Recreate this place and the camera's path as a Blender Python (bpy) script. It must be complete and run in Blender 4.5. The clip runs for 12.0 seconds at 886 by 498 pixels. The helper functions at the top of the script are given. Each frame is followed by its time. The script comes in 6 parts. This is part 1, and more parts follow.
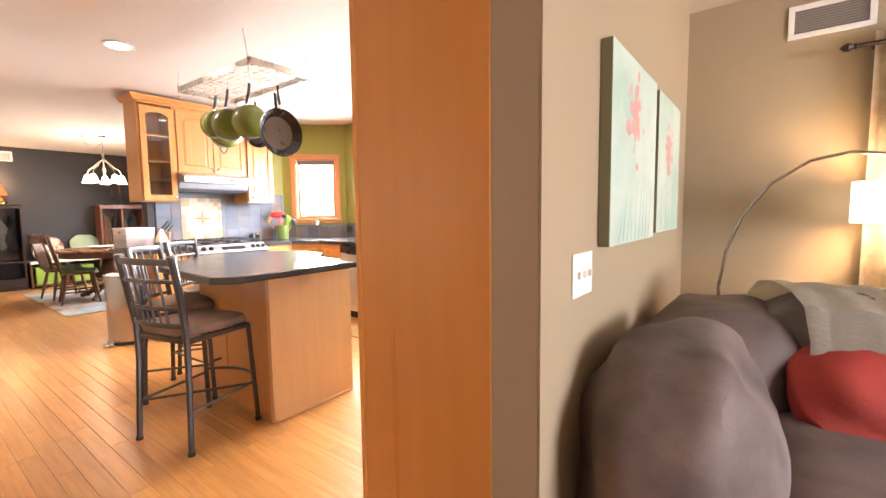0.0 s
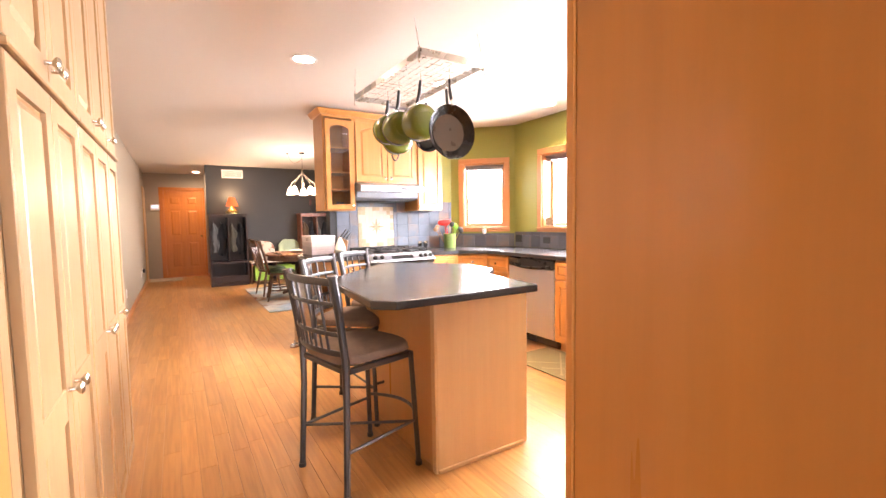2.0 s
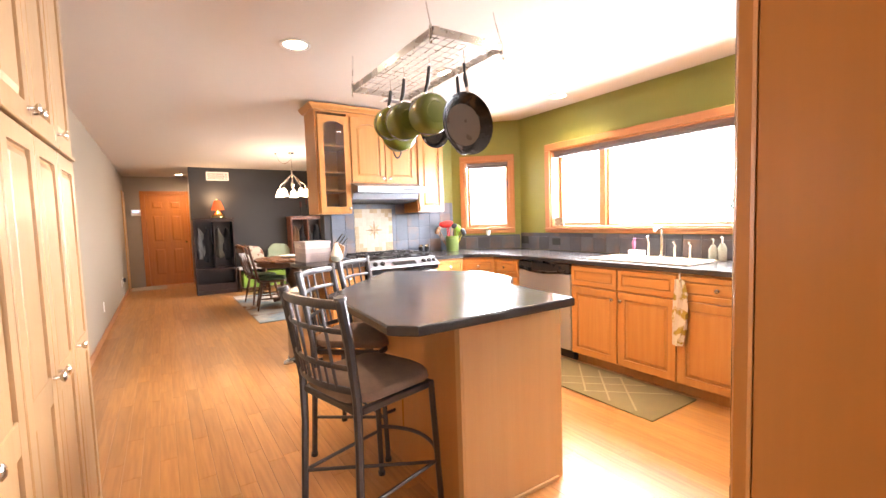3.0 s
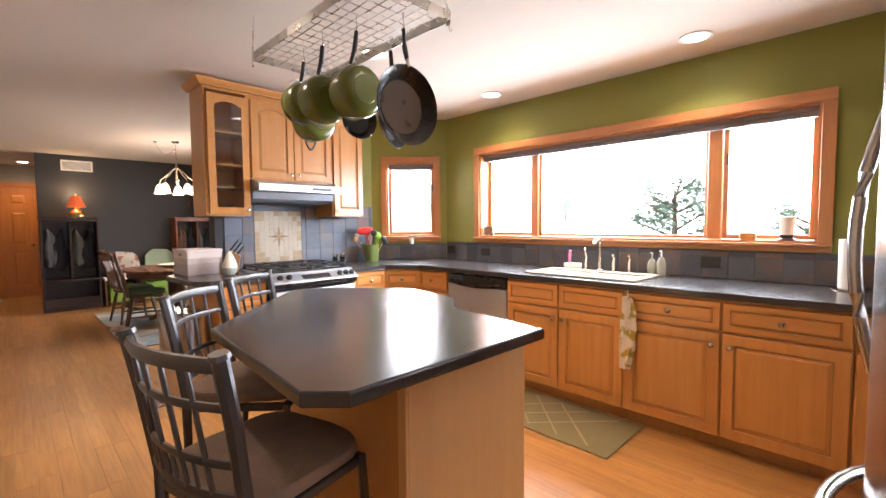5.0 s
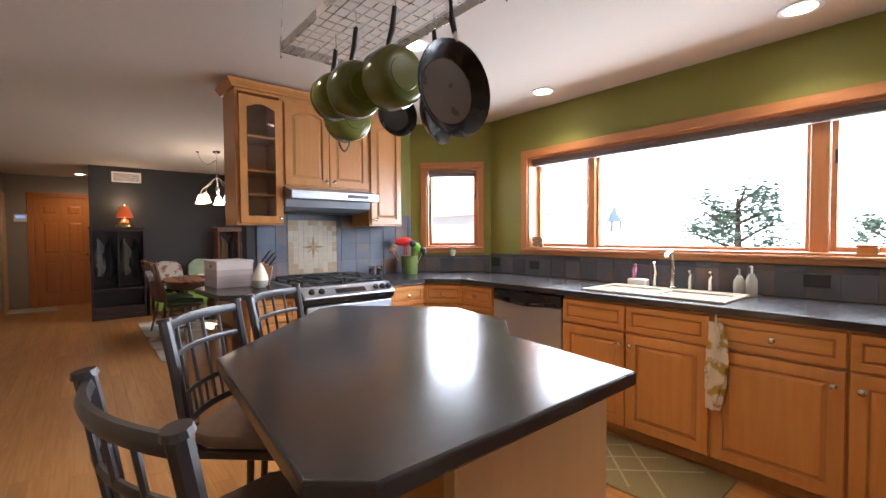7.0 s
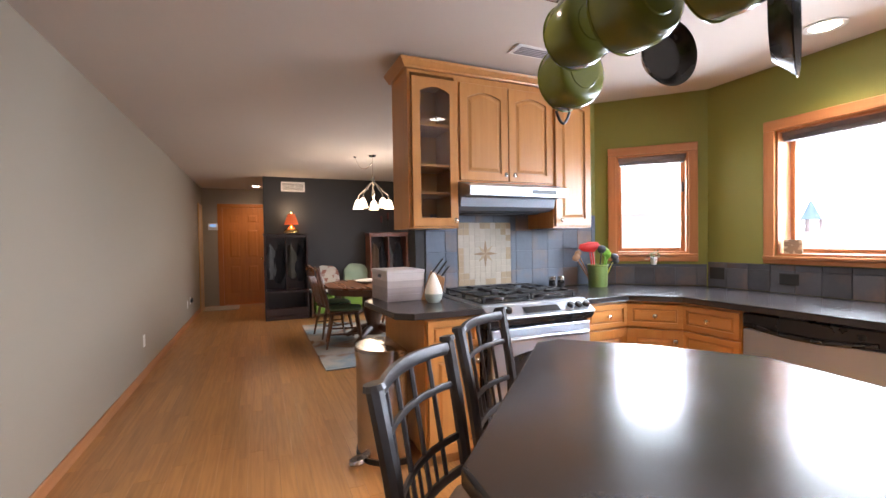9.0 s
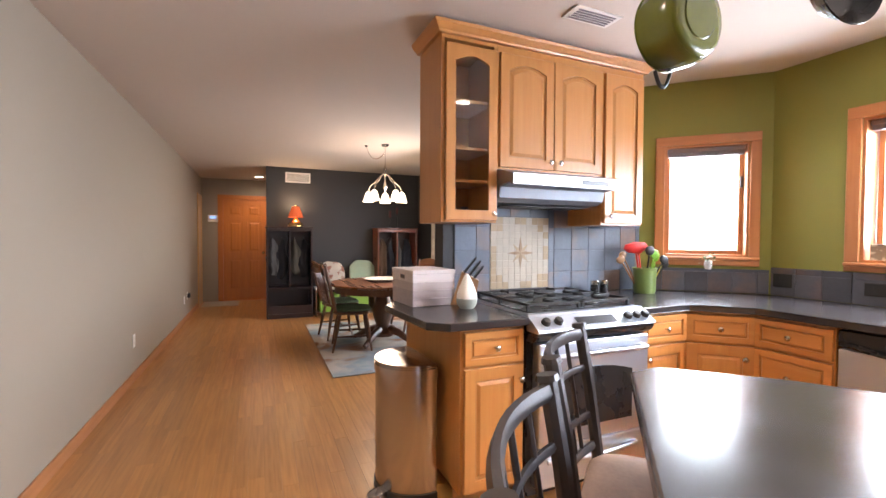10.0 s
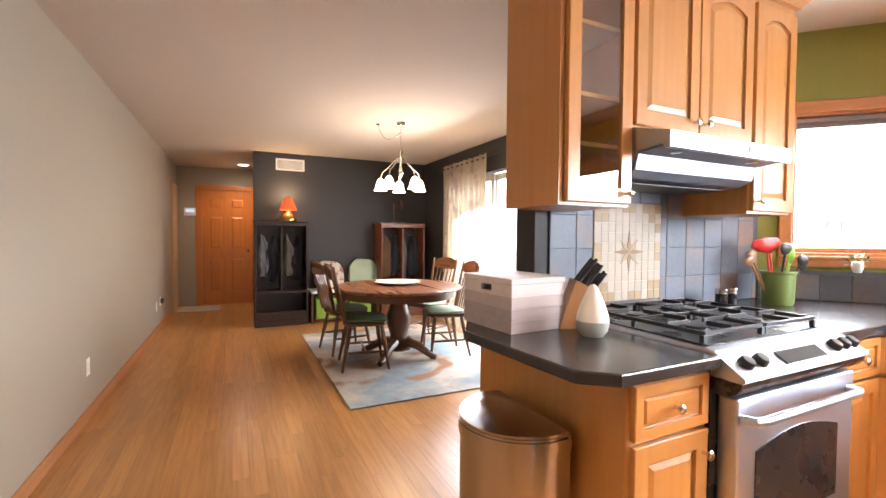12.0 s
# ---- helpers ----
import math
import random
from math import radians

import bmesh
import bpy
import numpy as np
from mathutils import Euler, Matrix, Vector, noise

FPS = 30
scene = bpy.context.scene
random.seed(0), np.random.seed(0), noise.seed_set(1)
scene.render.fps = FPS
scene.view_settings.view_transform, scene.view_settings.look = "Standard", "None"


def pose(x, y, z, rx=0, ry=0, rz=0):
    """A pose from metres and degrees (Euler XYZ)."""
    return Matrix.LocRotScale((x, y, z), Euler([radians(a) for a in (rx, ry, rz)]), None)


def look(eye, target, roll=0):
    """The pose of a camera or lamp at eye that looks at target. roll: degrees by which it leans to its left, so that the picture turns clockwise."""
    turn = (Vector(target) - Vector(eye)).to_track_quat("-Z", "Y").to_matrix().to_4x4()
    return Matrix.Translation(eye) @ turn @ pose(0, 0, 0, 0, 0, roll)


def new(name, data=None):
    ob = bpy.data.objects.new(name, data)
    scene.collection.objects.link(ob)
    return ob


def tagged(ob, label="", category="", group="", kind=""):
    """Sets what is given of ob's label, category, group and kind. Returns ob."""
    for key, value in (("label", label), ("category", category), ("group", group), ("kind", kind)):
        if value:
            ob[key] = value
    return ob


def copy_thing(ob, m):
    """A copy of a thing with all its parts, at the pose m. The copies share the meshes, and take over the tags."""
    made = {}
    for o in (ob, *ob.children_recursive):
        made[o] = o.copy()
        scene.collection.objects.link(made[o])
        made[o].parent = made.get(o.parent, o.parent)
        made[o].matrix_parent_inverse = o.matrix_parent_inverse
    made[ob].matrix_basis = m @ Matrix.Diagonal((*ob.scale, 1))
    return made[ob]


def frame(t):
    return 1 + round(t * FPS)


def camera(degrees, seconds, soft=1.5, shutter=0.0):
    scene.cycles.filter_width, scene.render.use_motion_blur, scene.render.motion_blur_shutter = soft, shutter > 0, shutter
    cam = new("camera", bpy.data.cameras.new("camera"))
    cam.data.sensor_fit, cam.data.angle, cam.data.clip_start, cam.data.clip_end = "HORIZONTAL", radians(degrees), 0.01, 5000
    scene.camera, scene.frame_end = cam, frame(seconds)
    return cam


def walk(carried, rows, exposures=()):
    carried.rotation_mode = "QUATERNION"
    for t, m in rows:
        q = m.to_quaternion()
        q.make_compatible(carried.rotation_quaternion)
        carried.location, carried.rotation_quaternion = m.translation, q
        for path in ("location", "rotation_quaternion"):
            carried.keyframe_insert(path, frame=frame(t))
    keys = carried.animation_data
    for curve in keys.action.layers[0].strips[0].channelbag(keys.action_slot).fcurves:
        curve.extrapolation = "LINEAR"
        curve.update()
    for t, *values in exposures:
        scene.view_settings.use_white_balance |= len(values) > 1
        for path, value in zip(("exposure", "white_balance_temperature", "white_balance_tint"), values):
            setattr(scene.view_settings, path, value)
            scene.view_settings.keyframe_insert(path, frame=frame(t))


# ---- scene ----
cam = camera(91.6, 12.0)
PATH = [
    (0, (0.2, 0.249, 1.234), (-1.003, 1.838, 1.066), -0.7),
    (0.5, (0.113, 0.305, 1.229), (-1.234, 1.775, 1.072), -0.6),
    (1, (-0.031, 0.442, 1.248), (-1.56, 1.723, 1.1), -0.9),
    (1.5, (-0.147, 0.513, 1.262), (-1.798, 1.634, 1.126), -0.6),
    (2, (-0.303, 0.557, 1.267), (-2.001, 1.605, 1.133), -0.9),
    (2.5, (-0.491, 0.568, 1.282), (-2.183, 1.625, 1.147), -1.6),
    (4.5, (-1.053, 0.801, 1.312), (-2.563, 2.106, 1.184), -0.5),
    (5, (-1.144, 0.818, 1.306), (-2.558, 2.228, 1.189), -0.5),
    (5.5, (-1.207, 0.83, 1.308), (-2.553, 2.306, 1.201), -0.5),
    (6, (-1.264, 0.866, 1.305), (-2.594, 2.356, 1.221), -0.7),
    (6.5, (-1.331, 0.924, 1.3), (-2.723, 2.358, 1.227), -0.7),
    (7, (-1.429, 1.022, 1.299), (-2.963, 2.303, 1.234), -0.4),
    (9, (-2.248, 1.017, 1.31), (-4.086, 1.804, 1.268), -0.9),
    (9.5, (-2.481, 1.025, 1.313), (-4.336, 1.77, 1.271), -0.1),
    (10, (-2.688, 0.994, 1.299), (-4.527, 1.78, 1.247), 0.3),
    (10.5, (-2.91, 0.949, 1.285), (-4.722, 1.791, 1.219), 0.1),
    (11, (-3.151, 0.946, 1.27), (-4.964, 1.786, 1.191), 0.3),
    (11.5, (-3.396, 0.934, 1.267), (-5.21, 1.773, 1.183), 0.7),
    (12, (-3.634, 0.874, 1.273), (-5.435, 1.741, 1.211), 0.4),
]
EXPOSURES = [(0.0, 2.12, 6820, 19), (1.5, 2.20, 7000, 23), (2.6, 2.06, 6980, 21), (4.4, 1.26, 6550, 17), (5.5, 0.80, 6420, 17), (7.0, 0.36, 6150, 15), (9.0, 0.68, 6080, 16), (10.0, 1.05, 6200, 18), (12.0, 1.38, 6600, 18)]
walk(cam, [(t, look(eye, target, roll)) for t, eye, target, roll in PATH], EXPOSURES)

# ---- world, sun and lights ----
CEIL = 2.46
world = bpy.data.worlds.new("world")
scene.world = world
world.use_nodes = True
wn = world.node_tree.nodes
sky = wn.new("ShaderNodeTexSky")
sky.sky_type, sky.sun_disc = "NISHITA", False
sky.dust_density, sky.air_density = 1.0, 1.0
sky.sun_elevation, sky.sun_rotation = radians(44), radians(160)
wn["Background"].inputs["Strength"].default_value = 0.15
world.node_tree.links.new(sky.outputs["Color"], wn["Background"].inputs["Color"])

sun_data = bpy.data.lights.new("sun", "SUN")
sun_data.energy, sun_data.angle, sun_data.color = 4.5, radians(1.5), (1.0, 0.96, 0.9)
sun = new("sun", sun_data)
sun.matrix_world = look((8, -20, 24), (0, 0, 0))


def lamp(name, kind, place, energy, color, size=0.05, target=None, spot=120, blend=0.8):
    data = bpy.data.lights.new(name, kind)
    data.energy, data.color = energy, color
    if kind == "AREA":
        data.shape, data.size, data.size_y = "RECTANGLE", size[0], size[1]
    else:
        data.shadow_soft_size = size
    if kind == "SPOT":
        data.spot_size, data.spot_blend = radians(spot), blend
    ob = new(name, data)
    ob.matrix_world = look(place, target) if target else Matrix.Translation(place)
    return ob


WARM = (1.0, 0.79, 0.57)
CANS = [(-3.58, 1.41), (-3.58, 2.6), (-3.62, 3.92), (-1.98, 3.9), (-1.98, 2.6)]
for cx, cy in CANS:
    lamp("can_lamp", "SPOT", (cx, cy, CEIL - 0.02), 36, WARM, 0.05, (cx, cy, 0), 128, 0.9)
lamp("hall_lamp", "SPOT", (-11.8, 1.0, CEIL - 0.08), 20, WARM, 0.08, (-11.8, 1.0, 0), 160, 0.9)
# Added fill light, set in an assumed opening of an unseen living room wall.
lamp("living_fill_lamp", "AREA", (5.0, 1.0, 1.4), 78, (0.90, 0.95, 1.0), (2.4, 1.3), (-0.3, 1.2, 1.0))
lamp("patio_daylight", "AREA", (-8.1, 3.93, 1.25), 85, (0.9, 0.95, 1.0), (1.8, 1.7), (-7.9, 2.3, 0.0))
lamp("window_daylight", "AREA", (-2.73, 4.56, 1.62), 115, (0.86, 0.93, 1.0), (2.6, 0.75), (-2.73, 2.4, 0.5))
lamp("corner_window_daylight", "AREA", (-5.02, 4.14, 1.60), 24, (0.86, 0.93, 1.0), (0.46, 0.72), (-3.7, 2.82, 0.75))


# ---- materials ----
def mat(name, color, rough=0.5, metal=0.0, vary=0.06, scale=8.0, bump=0.0, fine=90.0, second=None, mix_scale=3.0, rand=0.0, stretch=None, coat=0.0, sharp=(0.35, 0.65)):
    m = bpy.data.materials.new(name)
    m.use_nodes = True
    nt = m.node_tree
    n, ln = nt.nodes, nt.links
    b = n["Principled BSDF"]
    b.inputs["Roughness"].default_value, b.inputs["Metallic"].default_value = rough, metal
    b.inputs["Coat Weight"].default_value = coat
    b.inputs["Coat Roughness"].default_value = 0.25
    tc = n.new("ShaderNodeTexCoord")
    mp = n.new("ShaderNodeMapping")
    mp.inputs["Scale"].default_value = stretch or (1, 1, 1)
    ln.new(tc.outputs["Object"], mp.inputs["Vector"])
    info = n.new("ShaderNodeObjectInfo")
    off = n.new("ShaderNodeVectorMath")
    off.operation = "MULTIPLY_ADD"
    off.inputs[1].default_value = (37.0, 17.0, 29.0)
    ln.new(info.outputs["Random"], off.inputs[0])
    ln.new(mp.outputs["Vector"], off.inputs[2])
    big = n.new("ShaderNodeTexNoise")
    big.inputs["Scale"].default_value, big.inputs["Detail"].default_value = scale, 4
    ln.new(off.outputs["Vector"], big.inputs["Vector"])
    tiny = n.new("ShaderNodeTexNoise")
    tiny.inputs["Scale"].default_value, tiny.inputs["Detail"].default_value = fine, 3
    ln.new(off.outputs["Vector"], tiny.inputs["Vector"])
    base = n.new("ShaderNodeRGB")
    base.outputs[0].default_value = (*color, 1)
    out = base.outputs[0]
    if second:
        ramp = n.new("ShaderNodeMapRange")
        ramp.inputs["From Min"].default_value, ramp.inputs["From Max"].default_value = sharp
        mx = n.new("ShaderNodeTexNoise")
        mx.inputs["Scale"].default_value, mx.inputs["Detail"].default_value = mix_scale, 5
        ln.new(off.outputs["Vector"], mx.inputs["Vector"])
        ln.new(mx.outputs["Fac"], ramp.inputs["Value"])
        mixc = n.new("ShaderNodeMix")
        mixc.data_type = "RGBA"
        ln.new(ramp.outputs["Result"], mixc.inputs["Factor"])
        ln.new(out, mixc.inputs["A"])
        mixc.inputs["B"].default_value = (*second, 1)
        out = mixc.outputs["Result"]
    hsv = n.new("ShaderNodeHueSaturation")
    ln.new(out, hsv.inputs["Color"])
    m1 = n.new("ShaderNodeMath")
    m1.operation = "MULTIPLY_ADD"
    m1.inputs[1].default_value, m1.inputs[2].default_value = 2 * vary, 1 - vary
    ln.new(big.outputs["Fac"], m1.inputs[0])
    m2 = n.new("ShaderNodeMath")
    m2.operation = "MULTIPLY_ADD"
    m2.inputs[1].default_value = vary
    ln.new(tiny.outputs["Fac"], m2.inputs[0])
    ln.new(m1.outputs[0], m2.inputs[2])
    m3 = n.new("ShaderNodeMath")
    m3.operation = "MULTIPLY_ADD"
    m3.inputs[1].default_value = rand
    ln.new(info.outputs["Random"], m3.inputs[0])
    ln.new(m2.outputs[0], m3.inputs[2])
    m4 = n.new("ShaderNodeMath")
    m4.operation = "SUBTRACT"
    m4.inputs[1].default_value = (rand + vary) / 2
    ln.new(m3.outputs[0], m4.inputs[0])
    ln.new(m4.outputs[0], hsv.inputs["Value"])
    ln.new(hsv.outputs["Color"], b.inputs["Base Color"])
    rr = n.new("ShaderNodeMath")
    rr.operation = "MULTIPLY_ADD"
    rr.inputs[1].default_value, rr.inputs[2].default_value = 0.16, rough - 0.08
    ln.new(big.outputs["Fac"], rr.inputs[0])
    ln.new(rr.outputs[0], b.inputs["Roughness"])
    if bump:
        bp = n.new("ShaderNodeBump")
        bp.inputs["Strength"].default_value, bp.inputs["Distance"].default_value = bump, 0.004
        ln.new(tiny.outputs["Fac"], bp.inputs["Height"])
        ln.new(bp.outputs["Normal"], b.inputs["Normal"])
    return m


def wood(name, light, dark, axis="z", rough=0.35, grain=1.0, rand=0.12, coat=0.25, contrast=(0.22, 0.88), vary=0.05):
    s = {"x": (1.2, 22, 22), "y": (22, 1.2, 22), "z": (22, 22, 1.2)}[axis]
    return mat(name, light, rough, 0, vary, 0.35, 0.08, 6, dark, 1.6 * grain, rand, s, coat, contrast)


def glow(name, color, strength):
    m = bpy.data.materials.new(name)
    m.use_nodes = True
    b = m.node_tree.nodes["Principled BSDF"]
    b.inputs["Base Color"].default_value = (*color, 1)
    b.inputs["Emission Color"].default_value, b.inputs["Emission Strength"].default_value = (*color, 1), strength
    return m


def glass(name, color=(0.95, 0.97, 0.96), rough=0.0, thin=0.12):
    m = bpy.data.materials.new(name)
    m.use_nodes = True
    n, ln = m.node_tree.nodes, m.node_tree.links
    tr, gl, mx, fr = (n.new("ShaderNode" + k) for k in ("BsdfTransparent", "BsdfGlossy", "MixShader", "LayerWeight"))
    tr.inputs["Color"].default_value = (*color, 1)
    gl.inputs["Roughness"].default_value = rough
    fr.inputs["Blend"].default_value = 0.12
    pw = n.new("ShaderNodeMath")
    pw.operation = "MULTIPLY_ADD"
    pw.inputs[1].default_value, pw.inputs[2].default_value = 0.5, 0.03
    ln.new(fr.outputs["Facing"], pw.inputs[0])
    ln.new(pw.outputs[0], mx.inputs["Fac"])
    ln.new(tr.outputs["BSDF"], mx.inputs[1])
    ln.new(gl.outputs["BSDF"], mx.inputs[2])
    ln.new(mx.outputs["Shader"], n["Material Output"].inputs["Surface"])
    return m


M_CEIL = mat("ceiling_paint", (0.57, 0.505, 0.44), 0.9, vary=0.02, bump=0.25, fine=160)
M_BEIGE = mat("beige_paint", (0.34, 0.293, 0.228), 0.75, vary=0.03, scale=1.5, bump=0.12, fine=140)
M_LIVING = mat("tan_paint", (0.34, 0.27, 0.18), 0.7, vary=0.03, scale=1.5, bump=0.12, fine=140)
M_GREEN = mat("olive_green_paint", (0.22, 0.225, 0.045), 0.6, vary=0.04, scale=1.2, bump=0.1, fine=140)
M_DARK = mat("charcoal_paint", (0.034, 0.034, 0.036), 0.65, vary=0.05, scale=1.2, bump=0.1, fine=140)
M_WHITE = mat("white_paint", (0.72, 0.70, 0.66), 0.45, vary=0.03, bump=0.05)
M_MAPLE = wood("maple_cabinet", (0.53, 0.248, 0.070), (0.44, 0.180, 0.045), "z", 0.32)
M_MAPLE_X = wood("maple_drawer", (0.53, 0.248, 0.070), (0.44, 0.180, 0.045), "x", 0.32)
M_GROOVE = wood("maple_groove", (0.42, 0.20, 0.065), (0.32, 0.15, 0.045), "z", 0.4)
M_PALE = wood("pale_maple", (0.66, 0.41, 0.19), (0.58, 0.34, 0.145), "z", 0.34, 0.6, 0.06, 0.2, (0.1, 1.0))
M_PANEL = wood("maple_panel", (0.55, 0.255, 0.07), (0.46, 0.20, 0.05), "z", 0.30, 0.5, 0.06, 0.25, (0.1, 1.0))
M_TRIM = wood("fir_trim", (0.50, 0.22, 0.085), (0.38, 0.15, 0.05), "x", 0.4)
M_TRIM_Z = wood("fir_trim_upright", (0.50, 0.22, 0.085), (0.38, 0.15, 0.05), "z", 0.4)
M_DOOR = wood("orange_fir_door", (0.52, 0.165, 0.014), (0.40, 0.115, 0.009), "z", 0.45, coat=0.0)
M_FLOOR = wood("oak_plank", (0.48, 0.230, 0.070), (0.385, 0.175, 0.051), "x", 0.33, 1.5, 0.22, 0.2, (0.38, 0.64), 0.05)
M_SUB = mat("floor_gap", (0.27, 0.13, 0.045), 0.8)
M_TOP = mat("charcoal_laminate", (0.033, 0.030, 0.031), 0.22, vary=0.35, scale=5, fine=300)
M_STEEL = mat("brushed_steel", (0.46, 0.44, 0.43), 0.20, 1.0, vary=0.03, scale=3, fine=6)
# The window light's blue cast is put into this steel's base colour.
M_STEEL_DAYLIT = mat("brushed_steel_daylit", (0.58, 0.63, 0.71), 0.38, 1.0, vary=0.03, scale=3, fine=6)
M_CHROME = mat("satin_nickel", (0.66, 0.62, 0.56), 0.2, 1.0, vary=0.03)
M_BRONZE = mat("pewter_painted_metal", (0.075, 0.072, 0.075), 0.38, 0.7, vary=0.15, scale=20, bump=0.06)
M_SUEDE = mat("brown_suede", (0.125, 0.085, 0.065), 0.85, vary=0.3, scale=9, bump=0.2, second=(0.21, 0.14, 0.10), mix_scale=4)
M_BLACK = mat("black_enamel", (0.012, 0.012, 0.013), 0.28, vary=0.1)
M_PANBODY = mat("black_pan", (0.006, 0.005, 0.005), 0.26, 0.0, vary=0.2, scale=14)
M_IRON = mat("cast_iron", (0.010, 0.010, 0.011), 0.36, 0.0, vary=0.2, bump=0.3)
M_NONSTICK = mat("nonstick_coating", (0.075, 0.052, 0.038), 0.30, 0.0, vary=0.15, scale=14)
M_POTGREEN = mat("green_enamel", (0.135, 0.15, 0.016), 0.2, vary=0.12, scale=10, coat=0.5, second=(0.095, 0.11, 0.012))
M_PLASTIC = mat("black_plastic", (0.018, 0.018, 0.018), 0.4, vary=0.1)
M_SLATE = mat("slate_tile", (0.075, 0.08, 0.095), 0.42, vary=0.22, scale=6, fine=40, bump=0.35, second=(0.15, 0.09, 0.065), mix_scale=2.5, rand=0.55, sharp=(0.48, 0.68))
M_SLATE_B = mat("blue_slate_tile", (0.115, 0.14, 0.185), 0.52, vary=0.18, scale=6, fine=40, bump=0.3, second=(0.22, 0.15, 0.12), mix_scale=2.6, rand=0.35, sharp=(0.50, 0.66))
M_GROUT = mat("grout", (0.085, 0.10, 0.125), 0.9, bump=0.3)
M_PANTRY = wood("pantry_maple", (0.44, 0.285, 0.145), (0.38, 0.235, 0.11), "z", 0.36, 0.8, 0.08, 0.15)
M_RACK = mat("rack_steel", (0.50, 0.47, 0.43), 0.28, 1.0, vary=0.05)
M_CREAM = mat("cream_tile", (0.46, 0.41, 0.33), 0.6, vary=0.10, scale=20, rand=0.10, bump=0.1)
M_TAN = mat("tan_tile", (0.38, 0.29, 0.18), 0.65, vary=0.12, scale=20, rand=0.15, bump=0.1)
M_BROWN = mat("brown_tile", (0.27, 0.175, 0.095), 0.65, vary=0.12, scale=20, rand=0.2, bump=0.1)
M_SINK = mat("bisque_sink", (0.50, 0.43, 0.33), 0.2, vary=0.03)
M_DKWOOD = wood("dark_cherry", (0.024, 0.007, 0.005), (0.013, 0.005, 0.003), "z", 0.42, coat=0.0)
M_REDWOOD = wood("red_cherry", (0.20, 0.055, 0.022), (0.11, 0.03, 0.012), "z", 0.3)
M_OAKDK = wood("aged_oak", (0.14, 0.058, 0.025), (0.08, 0.032, 0.013), "z", 0.32)
M_OAKDK_X = wood("aged_oak_top", (0.19, 0.078, 0.034), (0.15, 0.060, 0.026), "x", 0.28, contrast=(0.38, 0.64))
M_GLASS = glass("window_glass")
M_GLASS2 = glass("cabinet_glass", (0.90, 0.93, 0.92))
M_BULB = glow("lit_can_lens", (1.0, 0.88, 0.70), 14)
M_SHADE_GLASS = glow("lit_frosted_shade", (1.0, 0.84, 0.62), 1.6)
M_RUG = mat("abstract_rug", (0.54, 0.48, 0.40), 0.95, vary=0.2, scale=6, bump=0.5, fine=220, second=(0.25, 0.31, 0.34), mix_scale=2.2, sharp=(0.42, 0.62))
M_FABRIC_BROWN = mat("brown_microfibre", (0.10, 0.073, 0.068), 0.8, vary=0.35, scale=5, bump=0.25, fine=200, second=(0.20, 0.155, 0.145), mix_scale=4)


# ---- geometry helpers ----
def thing(name, label, category, place=(0, 0, 0), turn=0.0, group=""):
    ob = new(name)
    ob.empty_display_size = 0.1
    ob.matrix_world = pose(*place, 0, 0, turn)
    return tagged(ob, label, category, group)


def finish(name, bm, material, smooth=False):
    me = bpy.data.meshes.new(name)
    bmesh.ops.recalc_face_normals(bm, faces=bm.faces)
    bm.to_mesh(me)
    bm.free()
    me.materials.append(material)
    if smooth:
        me.shade_smooth()
        me.set_sharp_from_angle(angle=radians(40))
    return me


def part(name, bm, material, parent=None, label="", smooth=False, kind=""):
    ob = new(name, finish(name, bm, material, smooth))
    if parent:
        ob.parent = parent
    return tagged(ob, label, kind=kind)


def box(bm, lo, hi, bevel=0.0, seg=1):
    lo, hi = [min(a, b) for a, b in zip(lo, hi)], [max(a, b) for a, b in zip(lo, hi)]
    c = [(a + b) / 2 for a, b in zip(lo, hi)]
    s = [b - a for a, b in zip(lo, hi)]
    r = bmesh.ops.create_cube(bm, size=1, matrix=Matrix.Translation(c) @ Matrix.Diagonal((*s, 1)))
    if bevel:
        edges = list({e for v in r["verts"] for e in v.link_edges})
        bmesh.ops.bevel(bm, geom=edges, offset=min(bevel, min(s) * 0.45), segments=seg, affect="EDGES", profile=0.5)
    return bm


def bx(lo, hi, bevel=0.0, seg=1):
    return box(bmesh.new(), lo, hi, bevel, seg)


def cyl(bm, a, b, r1, r2=None, n=12):
    a, b = Vector(a), Vector(b)
    r2 = r1 if r2 is None else r2
    d = b - a
    m = Matrix.Translation((a + b) / 2) @ d.to_track_quat("Z", "Y").to_matrix().to_4x4()
    bmesh.ops.create_cone(bm, cap_ends=True, cap_tris=False, segments=n, radius1=r1, radius2=r2, depth=d.length, matrix=m)
    return bm


def lathe(bm, profile, n=20, m=None):
    """Turns a list of (radius, height) round z."""
    m = m or Matrix()
    rings = []
    for r, z in profile:
        if r < 1e-5:
            rings.append([bm.verts.new(m @ Vector((0, 0, z)))])
        else:
            rings.append([bm.verts.new(m @ Vector((r * math.cos(a), r * math.sin(a), z))) for a in (2 * math.pi * k / n for k in range(n))])
    for p, q in zip(rings, rings[1:]):
        for k in range(n):
            j = (k + 1) % n
            if len(p) == 1 and len(q) > 1:
                bm.faces.new((p[0], q[k], q[j]))
            elif len(q) == 1 and len(p) > 1:
                bm.faces.new((p[k], p[j], q[0]))
            elif len(p) > 1:
                bm.faces.new((p[k], p[j], q[j], q[k]))
    return bm


